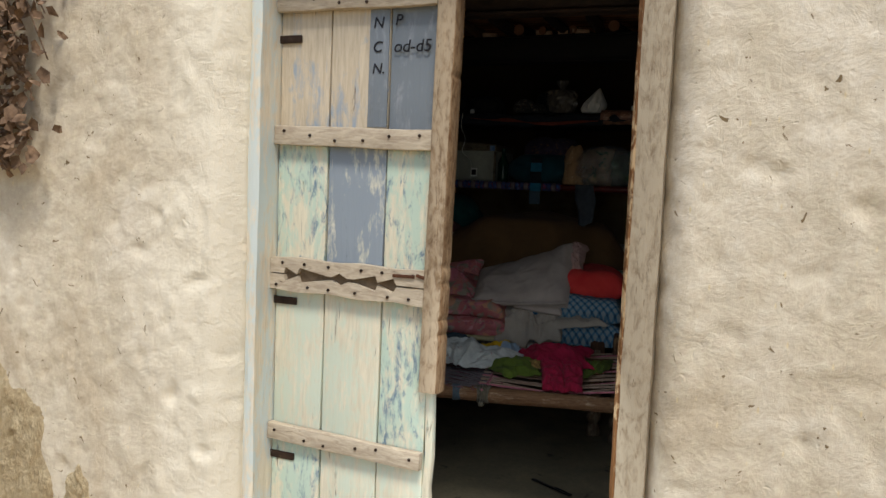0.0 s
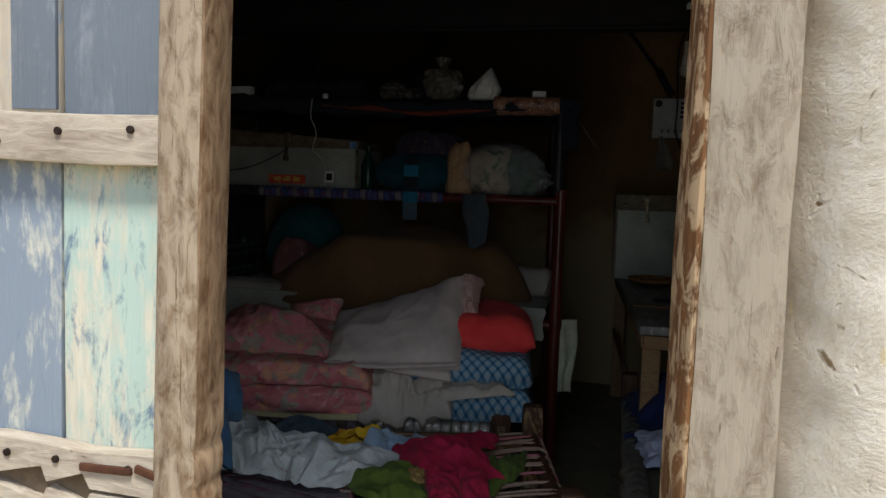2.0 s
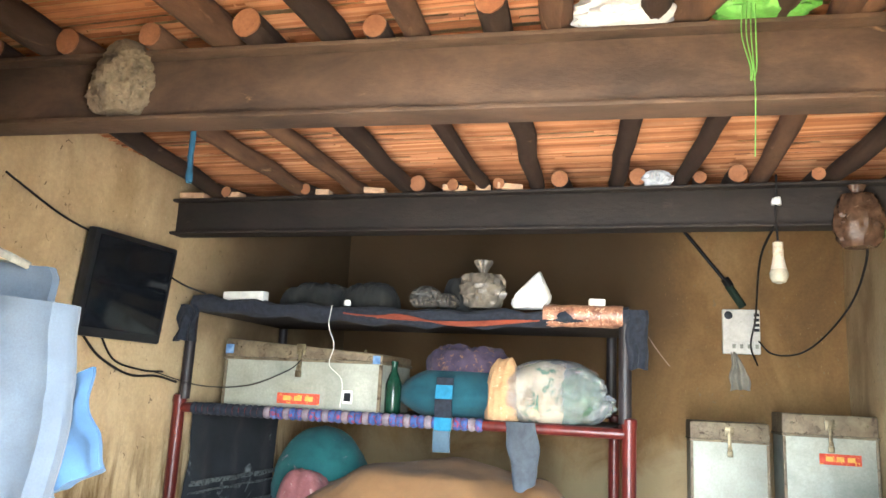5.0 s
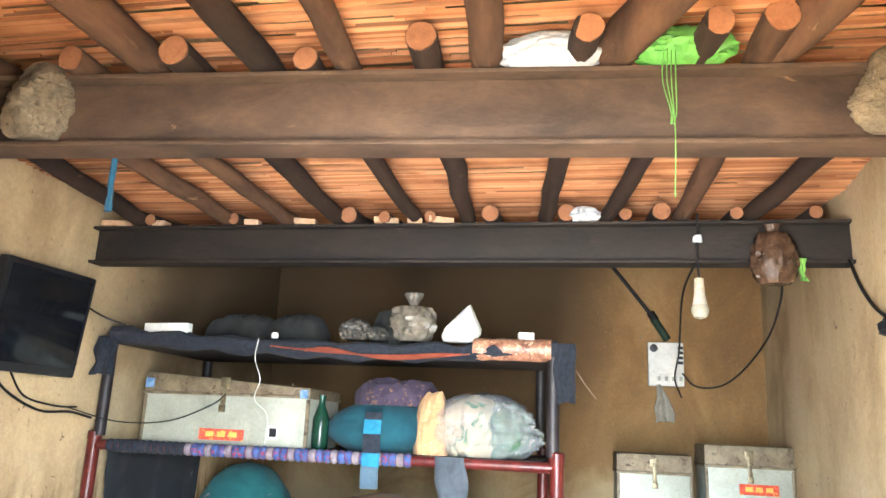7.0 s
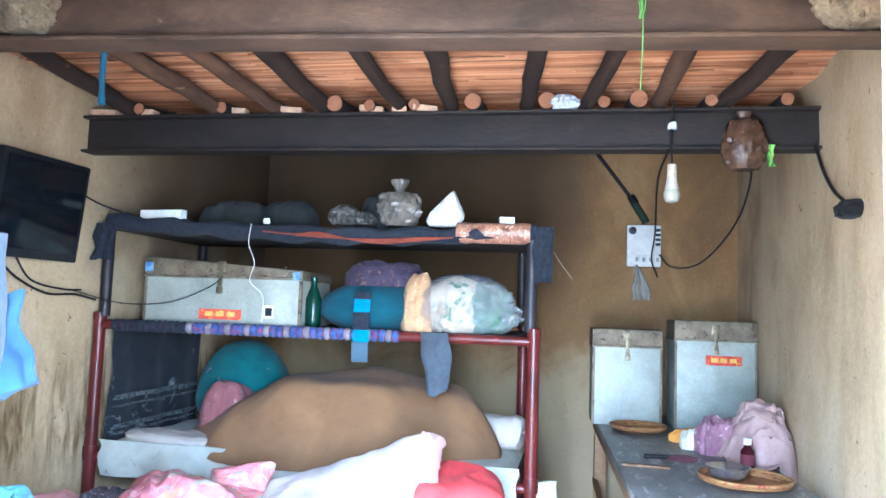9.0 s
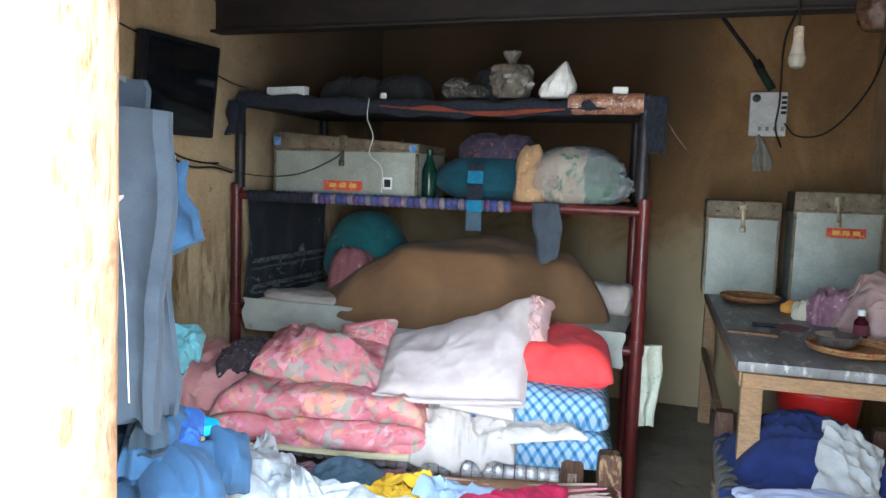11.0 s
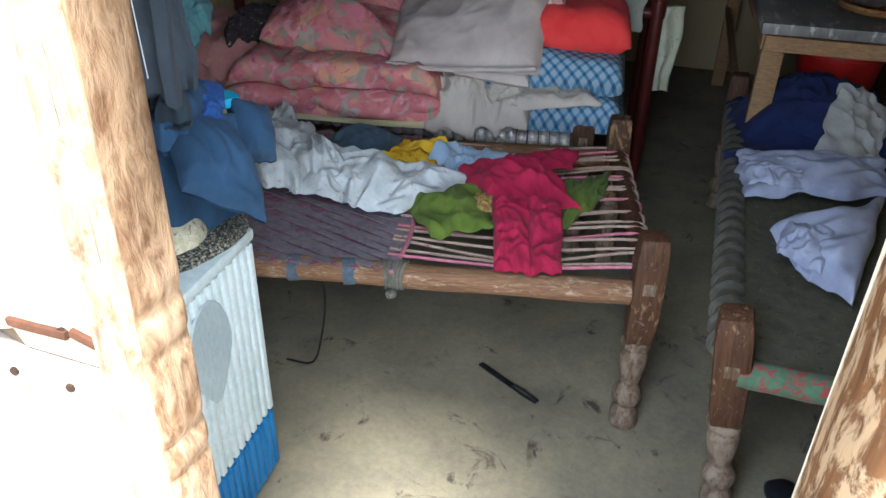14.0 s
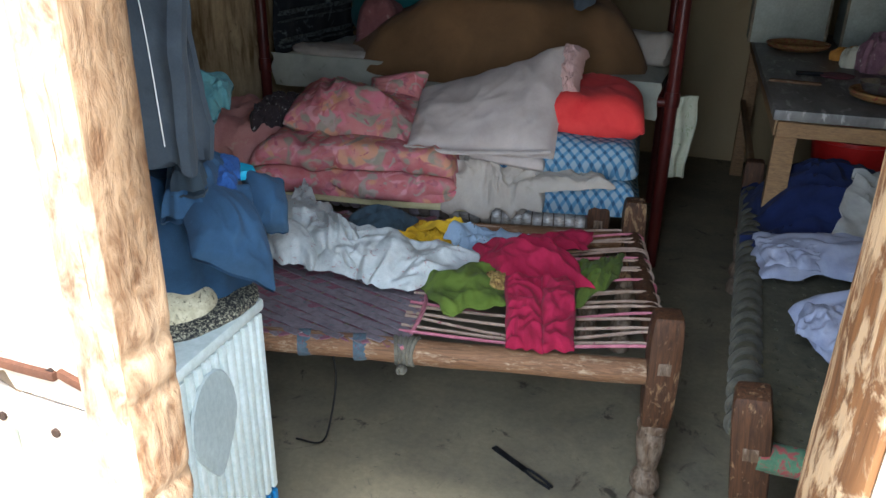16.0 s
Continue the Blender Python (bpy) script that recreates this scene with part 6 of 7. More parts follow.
ws = sack(0.17, 0.12, 0.15, 141, amp=0.02, size=0.08)
for v in ws.verts:
    k = 1 - 0.75 * v.co.z / 0.14
    v.co.x = v.co.x * k + 0.3 * v.co.z
solid("paper_sack", ws, M["paper"], "slumped white sack on the top shelf", "sack", (-0.69, 4.97, 1.755))
solid("small_carton", box(-0.03, 0.03, -0.02, 0.02, 0, 0.028, 0.003), M["paper"], "small white carton on the wrapped bar", "box", (-0.42, 4.95, 1.765), 14)
solid("pill_jar", lathe([(0.014, 0), (0.016, 0.012), (0.012, 0.024)], 14), M["paper"], "tiny white plastic jar on the bar", "jar", (-1.46, 4.95, 1.752))
M["cable"] = surface("black_cable", "101010", "1c1b1a", scale=30, rough=0.5, bump=0.05)
M["white_wire"] = surface("white_wire", "b5b2a8", "cfccc2", scale=30, bump=0.05)


def cable(name, label, pts, r, mat):
    return solid(name, tube(spline(pts, 7), r, 7), mat, label, "cable")


cable("white_wire", "thin white wire hanging before the chest", [(-1.50, 4.885, 1.745), (-1.505, 4.88, 1.66), (-1.475, 4.88, 1.58), (-1.49, 4.88, 1.50), (-1.43, 4.88, 1.44), (-1.43, 4.885, 1.33)], 0.002, M["white_wire"])
cable("chest_cable", "thin black cable across the chest", [(-2.24, 4.75, 1.44), (-2.1, 4.9, 1.39), (-1.9, 4.955, 1.40), (-1.72, 4.962, 1.47), (-1.66, 4.97, 1.52)], 0.0025, M["cable"])

# ---- things on the walls ----
tv = thing("wall_television", "black flat television mounted on the mud wall", "television", (LEFT + 0.012, 4.44, 1.755), 0)
part("casing", box(0.045, 0.09, -0.19, 0.255, -0.2, 0.2, 0.01), M["black_plastic"], tv).matrix_basis = pose(0, 0, 0, 0, 6, -4)
M["screen"] = surface("dark_screen", "0d0f12", "14171b", scale=3, rough=0.12, bump=0.0)
part("screen", box(0.0915, 0.094, -0.168, 0.232, -0.165, 0.178, 0.002), M["screen"], tv, "dark glossy screen").matrix_basis = pose(0, 0, 0, 0, 6, -4)
part("bracket", box(-0.01, 0.06, -0.08, 0.08, -0.08, 0.08, 0.006), M["black_plastic"], tv)
for k, y in enumerate((0.12, 0.2)):
    part("clip", box(0.085, 0.1, y - 0.01, y + 0.01, 0.15 - 0.03 * k, 0.172 - 0.03 * k, 0.002), M["paper"], tv)
cable("tv_cable", "black cable drooping below the television", [(LEFT + 0.05, 4.3, 1.56), (LEFT + 0.04, 4.42, 1.48), (LEFT + 0.04, 4.6, 1.42), (LEFT + 0.06, 4.75, 1.42), (LEFT + 0.08, 4.86, 1.40)], 0.005, M["cable"])
cable("tv_cable", "second black cable below the television", [(LEFT + 0.05, 4.4, 1.56), (LEFT + 0.03, 4.52, 1.47), (LEFT + 0.03, 4.7, 1.44), (LEFT + 0.05, 4.8, 1.44)], 0.004, M["cable"])
cable("tv_cable", "black cable above the television", [(LEFT + 0.02, 3.9, 2.05), (LEFT + 0.02, 4.15, 1.97), (LEFT + 0.05, 4.3, 1.93)], 0.004, M["cable"])
cable("tv_cable", "black cable from television to bunk", [(LEFT + 0.06, 4.68, 1.86), (-2.2, 4.85, 1.82), (-2.12, 4.9, 1.79)], 0.004, M["cable"])

sw = thing("switch_board", "grimy white switch board on the back wall", "switch board", (0.277, BACK - 0.035, 1.855), 0)
part("case", box(-0.104, 0.104, -0.02, 0.03, -0.131, 0.131, 0.008), M["paper"], sw)
for k in range(4):
    s_ob = part("switch", box(-0.06 + k * 0.042, -0.026 + k * 0.042, -0.027, -0.02, -0.115, -0.06, 0.003), M["paper"], sw)
    part("rocker", box(-0.052 + k * 0.042, -0.034 + k * 0.042, -0.032, -0.026, -0.1, -0.075, 0.002), M["tin"], s_ob)
part("socket", lathe([(0.024, 0), (0.024, 0.004), (0.016, 0.005)], 16), M["black_plastic"], sw, "round dark knob").matrix_basis = pose(-0.07, -0.02, 0.095, 90, 0, 0)
for k in range(4):
    part("print_bar", box(0.07, 0.1, -0.0225, -0.0205, 0.0 + k * 0.03, 0.018 + k * 0.03, 0), M["black_plastic"], sw)
solid("wall_rag", hung(0.13, 0.22, 151, 0.012, 2, 0.02, nx=20, nz=24, taper=0.75, sway=0.03), cloth("grey_film_rag", "7d786c", "9a9588"), "grey plastic rag below the switch board", "rag", (0.235, BACK - 0.06, 1.735))
solid("conduit", tube([(-0.04, BACK - 0.04, 2.47), (0.11, BACK - 0.045, 2.27), (0.2, BACK - 0.045, 2.15)], 0.011, 10), M["cable"], "black conduit running down to the switch board", "conduit")
solid("conduit_joint", tube([(0.19, BACK - 0.045, 2.17), (0.22, BACK - 0.045, 2.12)], 0.026, 10, rough=0.2), M["cable"], "taped joint in the black conduit", "conduit")
solid("conduit_lower", tube([(0.21, BACK - 0.045, 2.13), (0.29, BACK - 0.04, 2.0)], 0.024, 10, rough=0.2), surface("dark_green_conduit", "1c2a1f", "2c3c2e"), "dark green sleeve above the switch board", "conduit")

bulb = thing("light_bulb", "unlit white bulb in a pale holder on a cord", "light bulb", (0.208, 4.78, 1.882))
part("globe", lathe([(0.006, -0.05), (0.022, -0.044), (0.03, -0.028), (0.031, -0.012), (0.026, 0.0)], 20), surface("frosted_glass", "8d8878", "a29d8c", scale=10, rough=0.25, bump=0), bulb, "frosted globe")
part("bulb_base", lathe([(0.026, 0.0), (0.022, 0.02), (0.018, 0.045)], 20), M["cream"], bulb)
part("holder", lathe([(0.017, 0.045), (0.018, 0.05), (0.017, 0.095), (0.008, 0.1)], 18), M["wood_pale"], bulb)
part("cord", tube(spline([(0, 0, 0.1), (-0.004, 0.0, 0.2), (0.0, 0.0, 0.26), (0.002, 0.0, 0.34)]), 0.004, 7), M["cable"], bulb)
part("knot", heap(0.035, 0.02, 0.015, 153, n=12, amp=0.01, size=0.02), M["paper"], bulb, "pale knot in the cord").matrix_basis = pose(0, 0, 0.23)
cable("light_cable", "black cable from bulb down to switch board", [(0.2, 4.78, 2.04), (0.2, 5.2, 1.99), (0.27, 6.0, 1.85), (0.31, 6.6, 1.76), (0.36, 6.74, 1.66)], 0.0045, M["cable"])
cable("loop_cable", "black cable looping up to the beam", [(0.37, 6.74, 1.80), (0.42, 6.6, 1.72), (0.50, 6.3, 1.70), (0.54, 5.9, 1.74), (0.56, 5.4, 1.84), (0.53, 5.0, 1.94), (0.49, 4.79, 2.02)], 0.0045, M["cable"])
cable("wall_wire", "pale wire on the back wall", [(-0.23, 5.0, 1.66), (-0.19, 5.0, 1.60), (-0.15, 5.02, 1.55)], 0.0013, M["cord"])
M["brown_bag"] = surface("brown_plastic_bag", "33241a", "574030", "86705a", scale=22, rough=0.22, bump=0.5)
solid("hanging_bag", sack(0.135, 0.11, 0.215, 157, amp=0.02, size=0.06, neck=0.14), M["brown_bag"], "crumpled brown plastic bag tied under the beam", "bag", (0.46, 4.765, 1.955))
solid("green_tag", hung(0.03, 0.08, 3, 0.006, 1, 0.006, nx=8, nz=10), surface("green_film", "5f8a3a", "7fae52"), "small green plastic strip by the bag", "strip", (0.555, 4.77, 2.05))
cable("corner_cable", "black cable from beam down the wall", [(0.715, 4.80, 2.05), (0.71, 4.7, 1.94), (0.705, 4.58, 1.85), (0.70, 4.45, 1.79)], 0.006, M["cable"])
bm = heap(0.06, 0.16, 0.03, 159, n=26, amp=0.015, size=0.03)
soot = solid("soot_nest", bm, cloth("soot", "0c0b0a", "171513"), "black sooty tangle on the mud wall", "soot")
soot.matrix_basis = pose(right_wall(4.40) + 0.004, 4.40, 1.76, 0, -90, 2)

# ---- on the beams ----
M["lump"] = M["mud_lump"]
for x, s, w in ((-1.49, 161, 0.14), (0.47, 163, 0.16)):
    solid("mud_lump", sack(w, 0.1, 0.2, s, amp=0.02, size=0.022, seg=56, rings=40, dent=0.55), M["lump"], "crumbling mud and straw packed at the beam", "mud", (x, 3.50 if x < 0 else 3.62, 2.05))
M["white_bag"] = surface("white_plastic_bag", "9fa0a0", "bcbdbd", "858686", scale=14, rough=0.4, bump=0.4)
solid("white_bag", sack(0.17, 0.09, 0.09, 167, amp=0.045, size=0.04), M["white_bag"], "white plastic bag stuffed on the beam", "bag", (-0.262, 3.59, 2.213), 0)
gb = thing("green_bag", "bright green plastic bag with strings on the beam", "bag", (0.03, 3.60, 2.213))
M["lime"] = surface("lime_plastic", "4a8034", "6aa44e", scale=12, rough=0.35, bump=0.4)
part("bag_body", sack(0.15, 0.10, 0.085, 173, amp=0.05, size=0.04), M["lime"], gb)
for k in range(4):
    part("string", tube(spline([(-0.05 + 0.008 * k, -0.05, 0.02), (-0.055 + 0.009 * k, -0.058, -0.06), (-0.04 + 0.004 * k, -0.056, -0.13 - 0.05 * (k == 2)), (-0.04 + 0.002 * k, -0.054, -0.16 - 0.16 * (k == 2))]), 0.0013, 5), M["lime"], gb)
for k, (x, w) in enumerate(((-2.18, 0.12), (-1.98, 0.08), (-1.55, 0.06), (-1.319, 0.09), (-0.976, 0.10), (-0.861, 0.06), (-0.755, 0.10))):
    solid("brick_chip", box(-w / 2, w / 2, -0.03, 0.03, 0, 0.026, 0.005, cuts=2, wobble=0.006), M["brick"], "pale broken brick on the beam", "brick", (x, 4.825, 2.201), 3 * k, "brick chips")
solid("white_pouch", sack(0.075, 0.06, 0.06, 179, amp=0.03, size=0.04), M["white_bag"], "small white plastic bag on the beam", "bag", (-0.195, 4.805, 2.201))
solid("blue_rope", tube(spline([(-1.35, 3.62, 2.2), (-1.345, 3.61, 2.1), (-1.35, 3.62, 1.98), (-1.34, 3.61, 1.90)]), 0.008, 7, rough=0.4), cloth("blue_rope", "12303f", "20485c"), "frayed blue rope hanging from the beam", "rope")

# ---- bench and what stands on it ----
M["bench_top"] = surface("worn_dark_tabletop", "4a4845", "75726d", "a39f98", scale=6, fine=60, rough=0.4, stretch=(2, 0.6, 1), cover=0.55)
M["bench_wood"] = timber("rough_bench_wood", "6b5138", "92734f", paint="a3937b", cover=0.34, grain=(6, 30, 30), dark="3a281a")
bench = thing("work_bench", "rough wooden bench with a worn dark top", "bench", (0.075, 4.42, 0), 2.5)
BX, BY, BZ = 0.60, 2.12, 0.835
part("worktop", box(-0.015, BX, -0.01, BY, BZ - 0.035, BZ, 0.006, cuts=4, wobble=0.004), M["bench_top"], bench)
part("apron", box(0.0, BX, -0.018, 0.006, BZ - 0.085, BZ - 0.036, 0.005, cuts=3, wobble=0.004), M["bench_wood"], bench, "pale brown front board")
part("side_board", box(-0.005, 0.022, 0.02, BY - 0.02, BZ - 0.09, BZ - 0.036, 0.005), M["bench_wood"], bench)
part("side_board", box(-0.004, 0.02, 0.03, BY - 0.03, 0.42, 0.46, 0.005), M["bench_wood"], bench, "low side stretcher")
for x, y in ((0.035, 0.03), (BX - 0.04, 0.03), (0.035, BY - 0.06), (BX - 0.04, BY - 0.06)):
    part("leg", box(x - 0.035, x + 0.035, y - 0.03, y + 0.03, 0, BZ - 0.087, 0.006, cuts=3, wobble=0.004), M["bench_wood"], bench)
trunk("tin_trunk", "upright galvanised tin trunk with a padlocked lid", (0.138, 6.03, BZ), 1.5, 0.36, 0.3, 0.505, 0.09)
trunk("tin_trunk", "taller galvanised tin trunk with a red label", (0.585, 6.03, BZ), 1, 0.41, 0.3, 0.565, 0.10, (0.04, 0.36, 0.18, 0.05))
M["straw"] = surface("woven_straw", "75532f", "9a7644", "86332a", scale=30, fine=120, bump=0.6, cover=0.52)


def tray(x, y, r, label):
    th = thing("woven_tray", label, "tray", (x, y, BZ))
    part("tray_base", lathe([(r * 0.7, 0.0), (r * 0.98, 0.016), (r * 0.96, 0.02), (r * 0.68, 0.008), (0.001, 0.008)], 36), M["straw"], th)
    for k in range(3):
        pts = [(r * (0.86 + 0.06 * k) * math.cos(a), r * (0.86 + 0.06 * k) * math.sin(a), 0.016 + 0.007 * k) for a in [math.tau * s / 40 for s in range(41)]]
        part("coil", tube(pts, 0.006, 6), M["straw"], th)
    return th


tray(0.185, 5.86, 0.14, "round woven straw tray by the trunk")
tray(0.455, 4.72, 0.155, "round woven straw tray with red trim")
M["steel"] = surface("bright_steel", "b5b5b2", "cfcfcc", scale=10, rough=0.2, metal=0.9, bump=0.03)
solid("steel_bowl", lathe([(0.04, 0.0), (0.062, 0.012), (0.074, 0.04), (0.076, 0.042), (0.072, 0.04), (0.058, 0.014), (0.001, 0.008)], 32), M["steel"], "small shiny steel bowl on the tray", "bowl", (0.40, 4.72, BZ + 0.022))
M["syrup"] = surface("dark_red_bottle_glass", "2a0a10", "3c1018", scale=10, rough=0.12, bump=0)
bt = thing("medicine_bottle", "dark red medicine bottle with white cap", "bottle", (0.53, 5.03, BZ))
part("bottle_body", lathe([(0.024, 0), (0.026, 0.006), (0.026, 0.07), (0.013, 0.085), (0.012, 0.096)], 18), M["syrup"], bt)
part("cap", lathe([(0.015, 0.094), (0.015, 0.116), (0.012, 0.118)], 16), M["paper"], bt, "white screw cap")
part("bottle_label", lathe([(0.0264, 0.018), (0.0266, 0.04), (0.0264, 0.058)], 18), M["maroon"], bt)
M["rose"] = cloth("dusty_rose_cloth", "94786f", "ab9086", "c2aea2", scale=10, cover=0.66)
ground_map.plate((0.075, 4.42), 2.5, -0.02, 0.62, -0.01, 2.12, BZ)
ground_map.dome((0.63, 5.28), 0.15, 0.19, BZ, BZ + 0.18, 2.2)
cloth_thing("rose_cloth", "dusty rose cloth heaped on the bench", "cloth", M["rose"], (0.60, 5.26, BZ), [
    ("body", None, 0.44, 0.64, (0, 0), 14, dict(squash=(0.78, 0.8), seed=181, rough=0.06, bend=0.7, crease=0.05)),
    ("corner", None, 0.3, 0.3, (0.03, 0.04), 50, dict(squash=(0.6, 0.6), seed=182, rough=0.05, bend=0.7))])
solid("mauve_bag", heap(0.22, 0.2, 0.06, 183, amp=0.05, size=0.09, ragged=0.3), cloth("mauve_film", "6d4a55", "8f6a72", "c2b3ac", scale=16, cover=0.58), "mauve plastic bag with bread-like lumps", "bag", (0.50, 5.36, BZ), 0)
solid("orange_cloth", heap(0.36, 0.08, 0.025, 187, amp=0.02, size=0.06, ragged=0.3), cloth("orange_cloth", "b5762a", "cf9444"), "orange cloth behind the bags", "cloth", (0.46, 5.66, BZ), 24)
solid("white_packet", heap(0.17, 0.14, 0.03, 189, amp=0.03, size=0.07, ragged=0.3), cloth("yellowish_packet", "b5ad94", "cfc7ae"), "pale crumpled packet on the bench", "packet", (0.42, 5.44, BZ), 0)
pl = thing("wooden_paddle", "dark brown paddle lying on the bench", "paddle", (0.30, 5.14, BZ), 8)
part("blade", lathe([(0.001, 0.0), (0.06, 0.002), (0.066, 0.008), (0.05, 0.012), (0.001, 0.012)], 24), M["maroon"], pl)
part("handle", tube([(-0.05, 0, 0.008), (-0.15, 0.01, 0.008)], 0.009, 8), M["black_plastic"], pl)
solid("wood_slat", box(-0.09, 0.09, -0.016, 0.016, 0, 0.01, 0.003), M["rail"], "flat brown slat on the bench", "slat", (0.14, 4.93, BZ), -6)
solid("red_bucket", lathe([(0.11, 0), (0.115, 0.006), (0.145, 0.24), (0.152, 0.243), (0.152, 0.256), (0.14, 0.256), (0.138, 0.24), (0.106, 0.012), (0.001, 0.012)], 32), surface("red_plastic", "8a1512", "a8201a", scale=10, rough=0.35, bump=0.05), "red plastic bucket under the bench", "bucket", (0.37, 4.82, 0.43))
solid("low_stool", box(-0.16, 0.16, -0.16, 0.16, 0, 0.43, 0.01), M["board"], "dark wooden crate under the bucket", "crate", (0.37, 4.84, 0))
tw = hung(0.10, 0.34, 9, 0.02, 2, 0.012, nx=14, nz=24)
M["towel"] = cloth("green_striped_towel", "a5a58c", "bdbca3", "6d8058", scale=14, cover=0.58)
solid("striped_towel", tw, M["towel"], "pale green striped towel hung on the post", "towel", (-0.245, 4.965, 0.745), 30)

# ---- by the door, behind the closed leaf ----
M["white_plastic"] = surface("grubby_white_plastic", "b0bab4", "c6cfc9", "98a29b", scale=7, rough=0.4, bump=0.05, cover=0.7)
M["blue_plastic"] = surface("blue_plastic", "1c5680", "2a6d9a", "174a6e", scale=7, rough=0.4, bump=0.05, cover=0.68)
M["grey_plate"] = surface("grey_plastic", "939d9a", "a2aca9", scale=7, rough=0.45, bump=0.03)
wash = thing("washing_machine", "ribbed white plastic washing machine with a blue base", "washing machine", (-0.902, 2.928, 0), 4)
part("housing", box(-0.42, -0.006, -0.40, 0, 0.197, 0.645, 0.012), M["white_plastic"], wash)
for k in range(15):
    y = -0.38 + k * 0.0262
    part("rib", box(-0.014, 0.003, y - 0.008, y + 0.008, 0.202, 0.64, 0.003), M["white_plastic"], wash)
part("base", box(-0.42, -0.004, -0.40, 0.002, 0.012, 0.195, 0.012), M["blue_plastic"], wash, "ribbed blue base")
for k in range(16):
    y = -0.38 + k * 0.0245
    part("base_rib", box(-0.010, 0.002, y - 0.007, y + 0.007, 0.03, 0.19, 0.003), M["blue_plastic"], wash)
drop_plate = lathe([(0.001, 0), (0.085, 0), (0.088, 0.004), (0.084, 0.008), (0.001, 0.008)], 32)
for v in drop_plate.verts:
    v.co.y *= 1 - 0.6 * max(0.0, v.co.x / 0.088) ** 1.3
part("plate", drop_plate, M["grey_plate"], wash, "smooth grey oval plate").matrix_basis = pose(-0.002, -0.20, 0.50, 0, 90, 0) @ Matrix.Diagonal((1.35, 0.85, 1, 1))
part("top_cover", box(-0.425, 0.006, -0.405, 0.004, 0.645, 0.672, 0.01), M["white_plastic"], wash)
M["knit"] = cloth("cream_black_knit", "a39a7e", "c0b799", "17181a", scale=70, cover=0.56, weave=200)
cap = thing("knitted_cap", "cream and black knitted cap on the machine", "cap", (-1.025, 2.835, 0.672), -10)
part("crown", heap(0.21, 0.17, 0.05, 191, amp=0.008, ragged=0.04), M["knit"], cap).matrix_basis = pose(-0.01, -0.03, 0.012)
M["knit_black"] = cloth("black_knit", "1a1b1c", "2b2c2c", "a09a82", scale=110, cover=0.5, weave=200)
part("band", heap(0.26, 0.29, 0.018, 192, amp=0.005, ragged=0.05), M["knit_black"], cap, "dark patterned band")
M["denim"] = cloth("faded_blue_denim", "1d3347", "2a445d", "3d5870", scale=8, cover=0.66)
M["denim_dark"] = cloth("dark_grey_denim", "1d262e", "2b363d", scale=8)
M["slate_jacket"] = cloth("slate_jacket_cloth", "2a3036", "3a4147", scale=8)


M["teal_cotton"] = cloth("pale_teal_cotton", "2a474a", "3a5c5d", scale=9)
ground_map.plate((-0.902, 2.928), 4, -0.44, 0.014, -0.42, 0.014, 0.70)
ground_map.dome((-1.02, 2.84), 0.13, 0.13, 0.69, 0.77)
ground_map.dome((-1.09, 2.92), 0.20, 0.19, 0.70, 0.98, 1.6)
jeans = thing("jeans", "faded blue jeans draped over the machine", "jeans", group=HEAP)
part("leg", slab((-0.875, 2.720, 0.857), (-0.796, 2.840, 0.751), (-0.905, 2.930, 0.912), (-0.995, 2.840, 0.931), 0.035, 0.04, 193, amp=0.025, size=0.16, ragged=0.05, smooth=2), M["denim"], jeans)
part("leg", slab((-0.901, 2.920, 0.815), (-0.848, 2.970, 0.809), (-0.885, 3.020, 0.896), (-0.961, 2.980, 0.922), 0.045, 0.045, 194, amp=0.03, size=0.14, ragged=0.08, smooth=2), M["denim"], jeans)
part("waist", slab((-0.974, 2.760, 0.906), (-0.909, 2.800, 0.895), (-0.967, 2.980, 0.927), (-1.089, 2.940, 0.941), 0.06, 0.05, 195, amp=0.04, size=0.14, ragged=0.1, smooth=2), M["denim"], jeans)
part("folded_seat", heap(0.30, 0.28, 0.23, 196, amp=0.03, size=0.12, soft=0.6), M["denim"], jeans).matrix_basis = pose(-1.09, 2.89, 0.672)
M["royal"] = cloth("royal_blue_cotton", "1c3560", "284a80", scale=9)
sash = thing("blue_cloth", "royal blue cloth tucked between the jeans", "cloth", group=HEAP)
part("body", slab((-0.924, 2.845, 0.886), (-0.884, 2.860, 0.873), (-0.933, 2.935, 0.934), (-0.972, 2.910, 0.943), 0.02, 0.02, 197, amp=0.02, size=0.06, ragged=0.1, smooth=2), M["royal"], sash)
part("end", slab((-0.959, 2.890, 0.935), (-0.915, 2.920, 0.925), (-0.966, 2.990, 0.935), (-1.013, 2.960, 0.944), 0.015, 0.01, 198, amp=0.015, size=0.06, ragged=0.1, smooth=2), M["royal"], sash)
bunch = thing("trousers", "dark grey-blue trousers bunched on the jeans", "trousers", group=HEAP)
part("leg", slab((-0.987, 2.800, 0.951), (-0.914, 2.820, 0.954), (-0.989, 2.930, 1.014), (-1.058, 2.900, 1.024), 0.07, 0.05, 199, amp=0.035, size=0.09, ragged=0.1, smooth=2), M["denim_dark"], bunch)
part("cuff", slab((-0.954, 2.770, 0.956), (-0.896, 2.790, 0.957), (-0.926, 2.840, 0.966), (-0.978, 2.820, 0.971), 0.05, 0.02, 200, amp=0.025, size=0.06, ragged=0.1, smooth=2), M["denim_dark"], bunch)
teal_top = thing("shirt", "pale teal shirt on top of the heap", "shirt", group=HEAP)
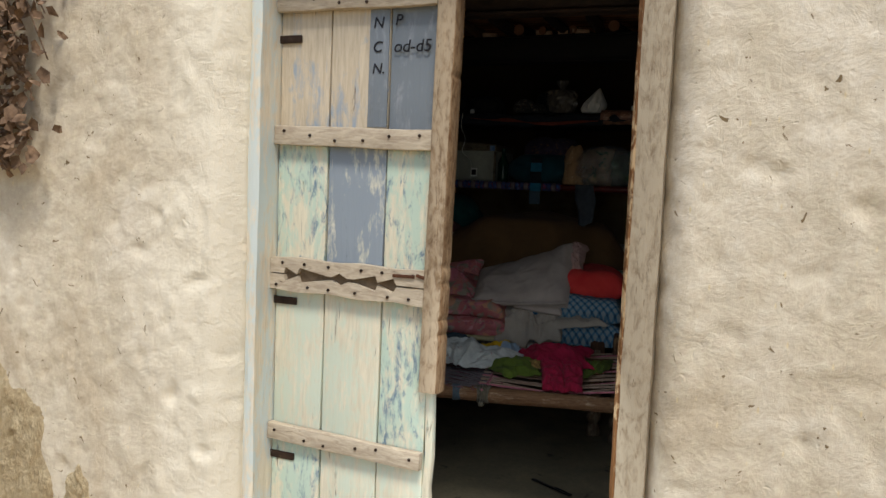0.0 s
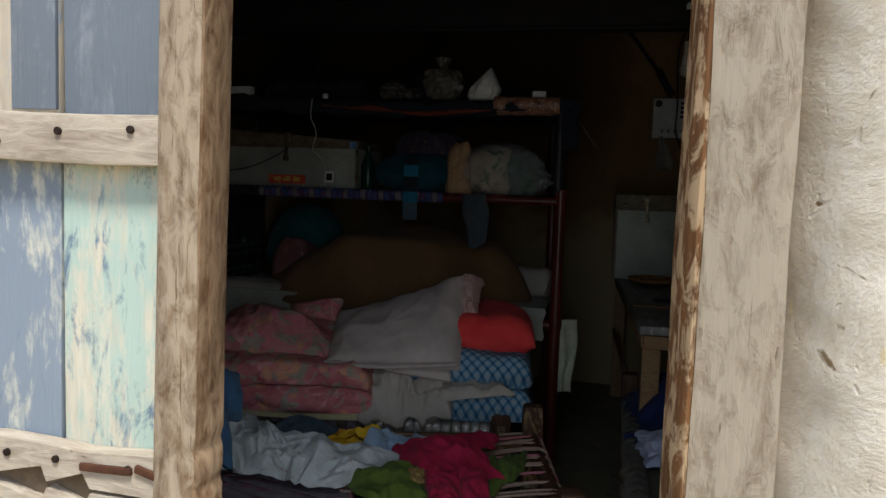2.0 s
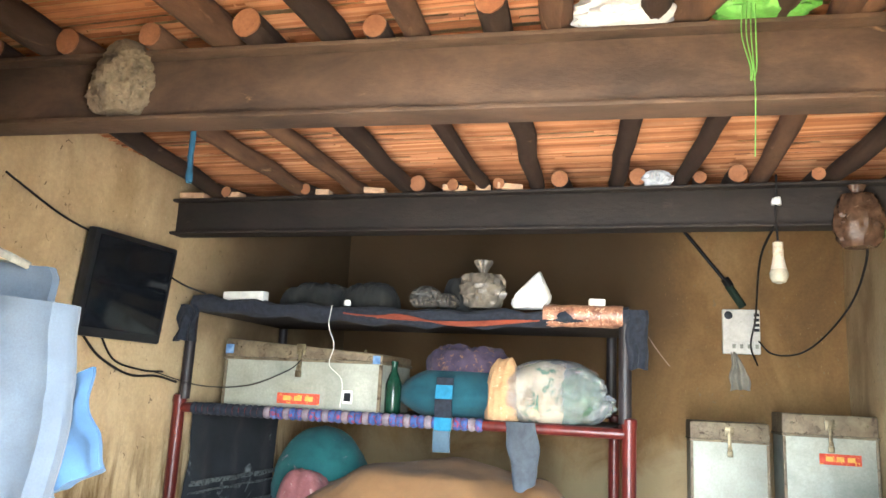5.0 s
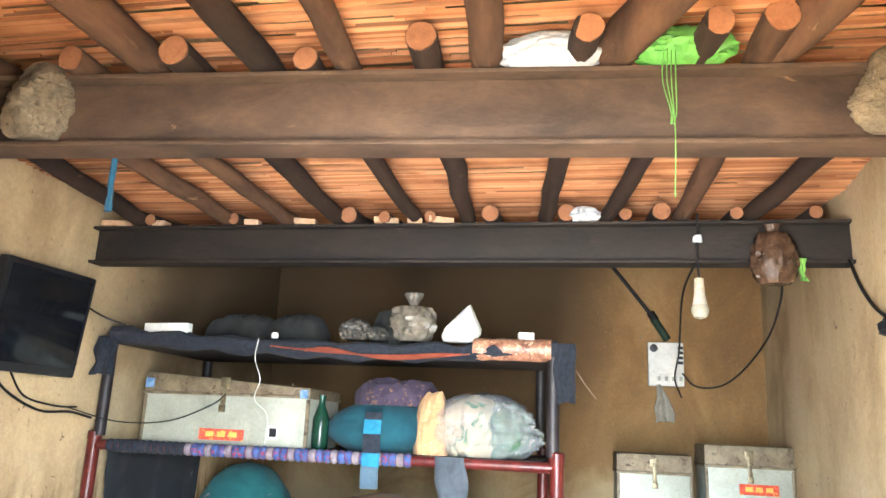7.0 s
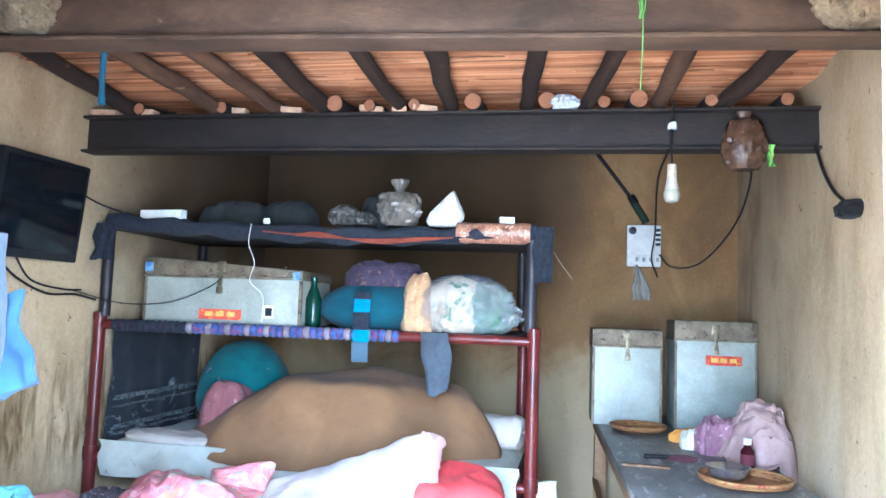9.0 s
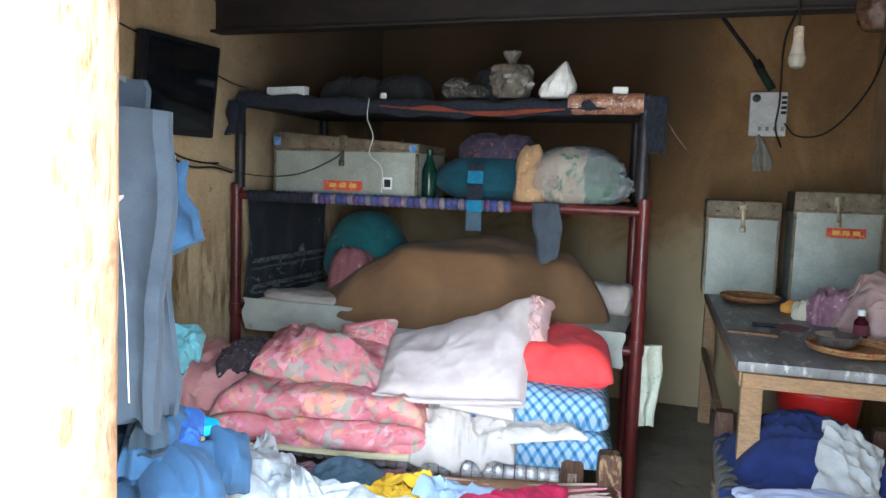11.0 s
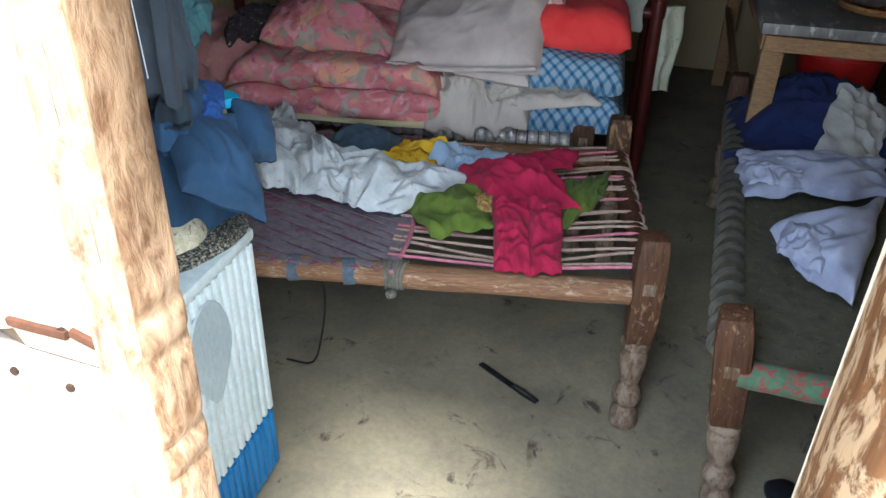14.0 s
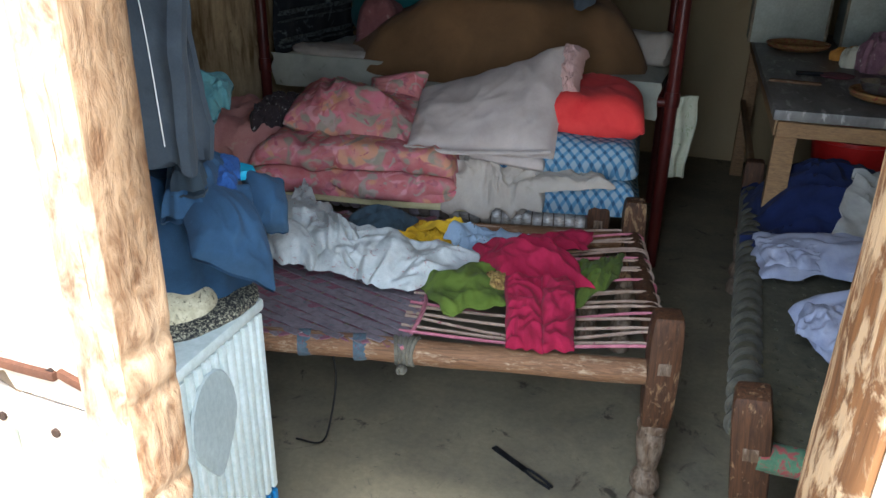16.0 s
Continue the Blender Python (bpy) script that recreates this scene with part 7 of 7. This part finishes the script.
part("body", slab((-1.045, 2.880, 1.038), (-0.961, 2.920, 1.043), (-0.987, 3.020, 1.083), (-1.109, 2.980, 1.078), 0.035, 0.03, 203, amp=0.035, size=0.09, ragged=0.12, smooth=2), M["teal_cotton"], teal_top)
part("sleeve", slab((-0.978, 2.930, 1.053), (-0.955, 2.960, 1.056), (-0.978, 3.010, 1.089), (-1.022, 2.990, 1.084), 0.025, 0.015, 204, amp=0.02, size=0.06, ragged=0.1, smooth=2), M["teal_cotton"], teal_top)
M["slipper"] = surface("turquoise_rubber", "1f7f9c", "2f97b4", scale=14, rough=0.5, bump=0.05)
sl = lathe([(0.001, 0), (0.04, 0), (0.042, 0.006), (0.04, 0.018), (0.001, 0.018)], 24)
for v in sl.verts:
    v.co.x *= 2.4 - 0.3 * (v.co.x > 0)
slip = thing("slipper", "turquoise rubber slipper tucked into the jeans", "slipper", (-1.01, 2.96, 0.908), 14)
part("sole", sl, M["slipper"], slip)
part("strap", tube(spline([(-0.03, -0.038, 0.014), (-0.025, 0, 0.024), (-0.03, 0.038, 0.014)]), 0.008, 8), M["slipper"], slip)

# clothes hung above the machine
solid("clothes_cord", tube([(-1.9, 2.80, 1.57), (-0.98, 2.80, 1.54), (-0.94, 2.62, 1.56), (-0.92, INNER, 1.62)], 0.006, 8), M["twine"], "cord strung up for hanging clothes", "cord")
jk = thing("hanging_jacket", "dark slate jacket with white piping on a cord", "jacket", (-1.125, 2.80, 1.54))
part("jacket_body", hung(0.46, 0.56, 211, 0.05, 3, 0.03, taper=0.25), M["slate_jacket"], jk)
part("jacket_sleeve", hung(0.13, 0.5, 212, 0.06, 1, 0.02, taper=0.2), M["slate_jacket"], jk).matrix_basis = pose(0.2, -0.03, -0.05, 0, 4, 10)
for k, x in enumerate((0.22, 0.15)):
    part("piping", tube(spline([(x * 0.8, -0.072, -0.08), (x * 0.95, -0.078, -0.3), (x, -0.08, -0.5)]), 0.0009, 5), M["paper"], jk, "white piping")
hs = thing("hanging_shirt", "blue shirt hanging behind the jacket", "shirt", (-1.10, 2.90, 1.40))
M["blue_cotton"] = cloth("blue_cotton", "141f38", "1e2e52")
M["pale_blue"] = cloth("faded_blue_cotton", "1d3144", "2a4258")
part("shirt_body", hung(0.22, 0.34, 213, 0.04, 2, 0.02, taper=0.2), M["blue_cotton"], hs)
part("shirt_sleeve", hung(0.10, 0.13, 214, 0.025, 1, 0.01, taper=-0.3), M["pale_blue"], hs, "faded pale blue sleeve").matrix_basis = pose(0.11, -0.02, -0.02, 0, -28, 0)
hat = thing("sun_cap", "white cap with a tan rim hung on the cord", "cap", (-1.0, 2.76, 1.37))
hat.scale = (0.72, 0.72, 0.72)
part("crown", sack(0.12, 0.09, 0.10, 217, amp=0.01), M["cream"], hat).matrix_basis = pose(0.0, 0, 0.0, 0, 30, 0)
part("rim", tube(spline([(0.03, -0.055, -0.045), (0.08, -0.03, -0.03), (0.095, 0.02, 0.02), (0.075, 0.04, 0.07)]), 0.006, 8), M["rose"], hat, "tan rim")

# ---- on the floor ----
kn = thing("kitchen_knife", "thin dark metal knife lying on the floor", "knife", (-0.457, 3.42, 0.0), -29)
M["knife"] = surface("dark_metal", "1c1c1d", "38393b", scale=20, rough=0.4, metal=0.6)
part("blade", box(-0.11, 0.02, -0.009, 0.009, 0.001, 0.006, 0.002), M["knife"], kn)
for s in (-1, 1):
    part("grip", tube([(0.02, s * 0.006, 0.006), (0.06, s * 0.009, 0.006), (0.11, s * 0.005, 0.006)], 0.004, 7), M["knife"], kn)
cable("floor_wire", "bent thin wire hanging from the bed to the floor", [(-0.97, 3.30, 0.36), (-0.955, 3.30, 0.25), (-0.97, 3.29, 0.12), (-1.0, 3.28, 0.03), (-1.09, 3.29, 0.008)], 0.003, M["cable"])
solid("dark_slipper", heap(0.1, 0.22, 0.03, 223, n=20, amp=0.004, ragged=0.02), M["black_plastic"], "dark slipper lying under the bed", "slipper", (0.30, 3.2, 0.0), 30)
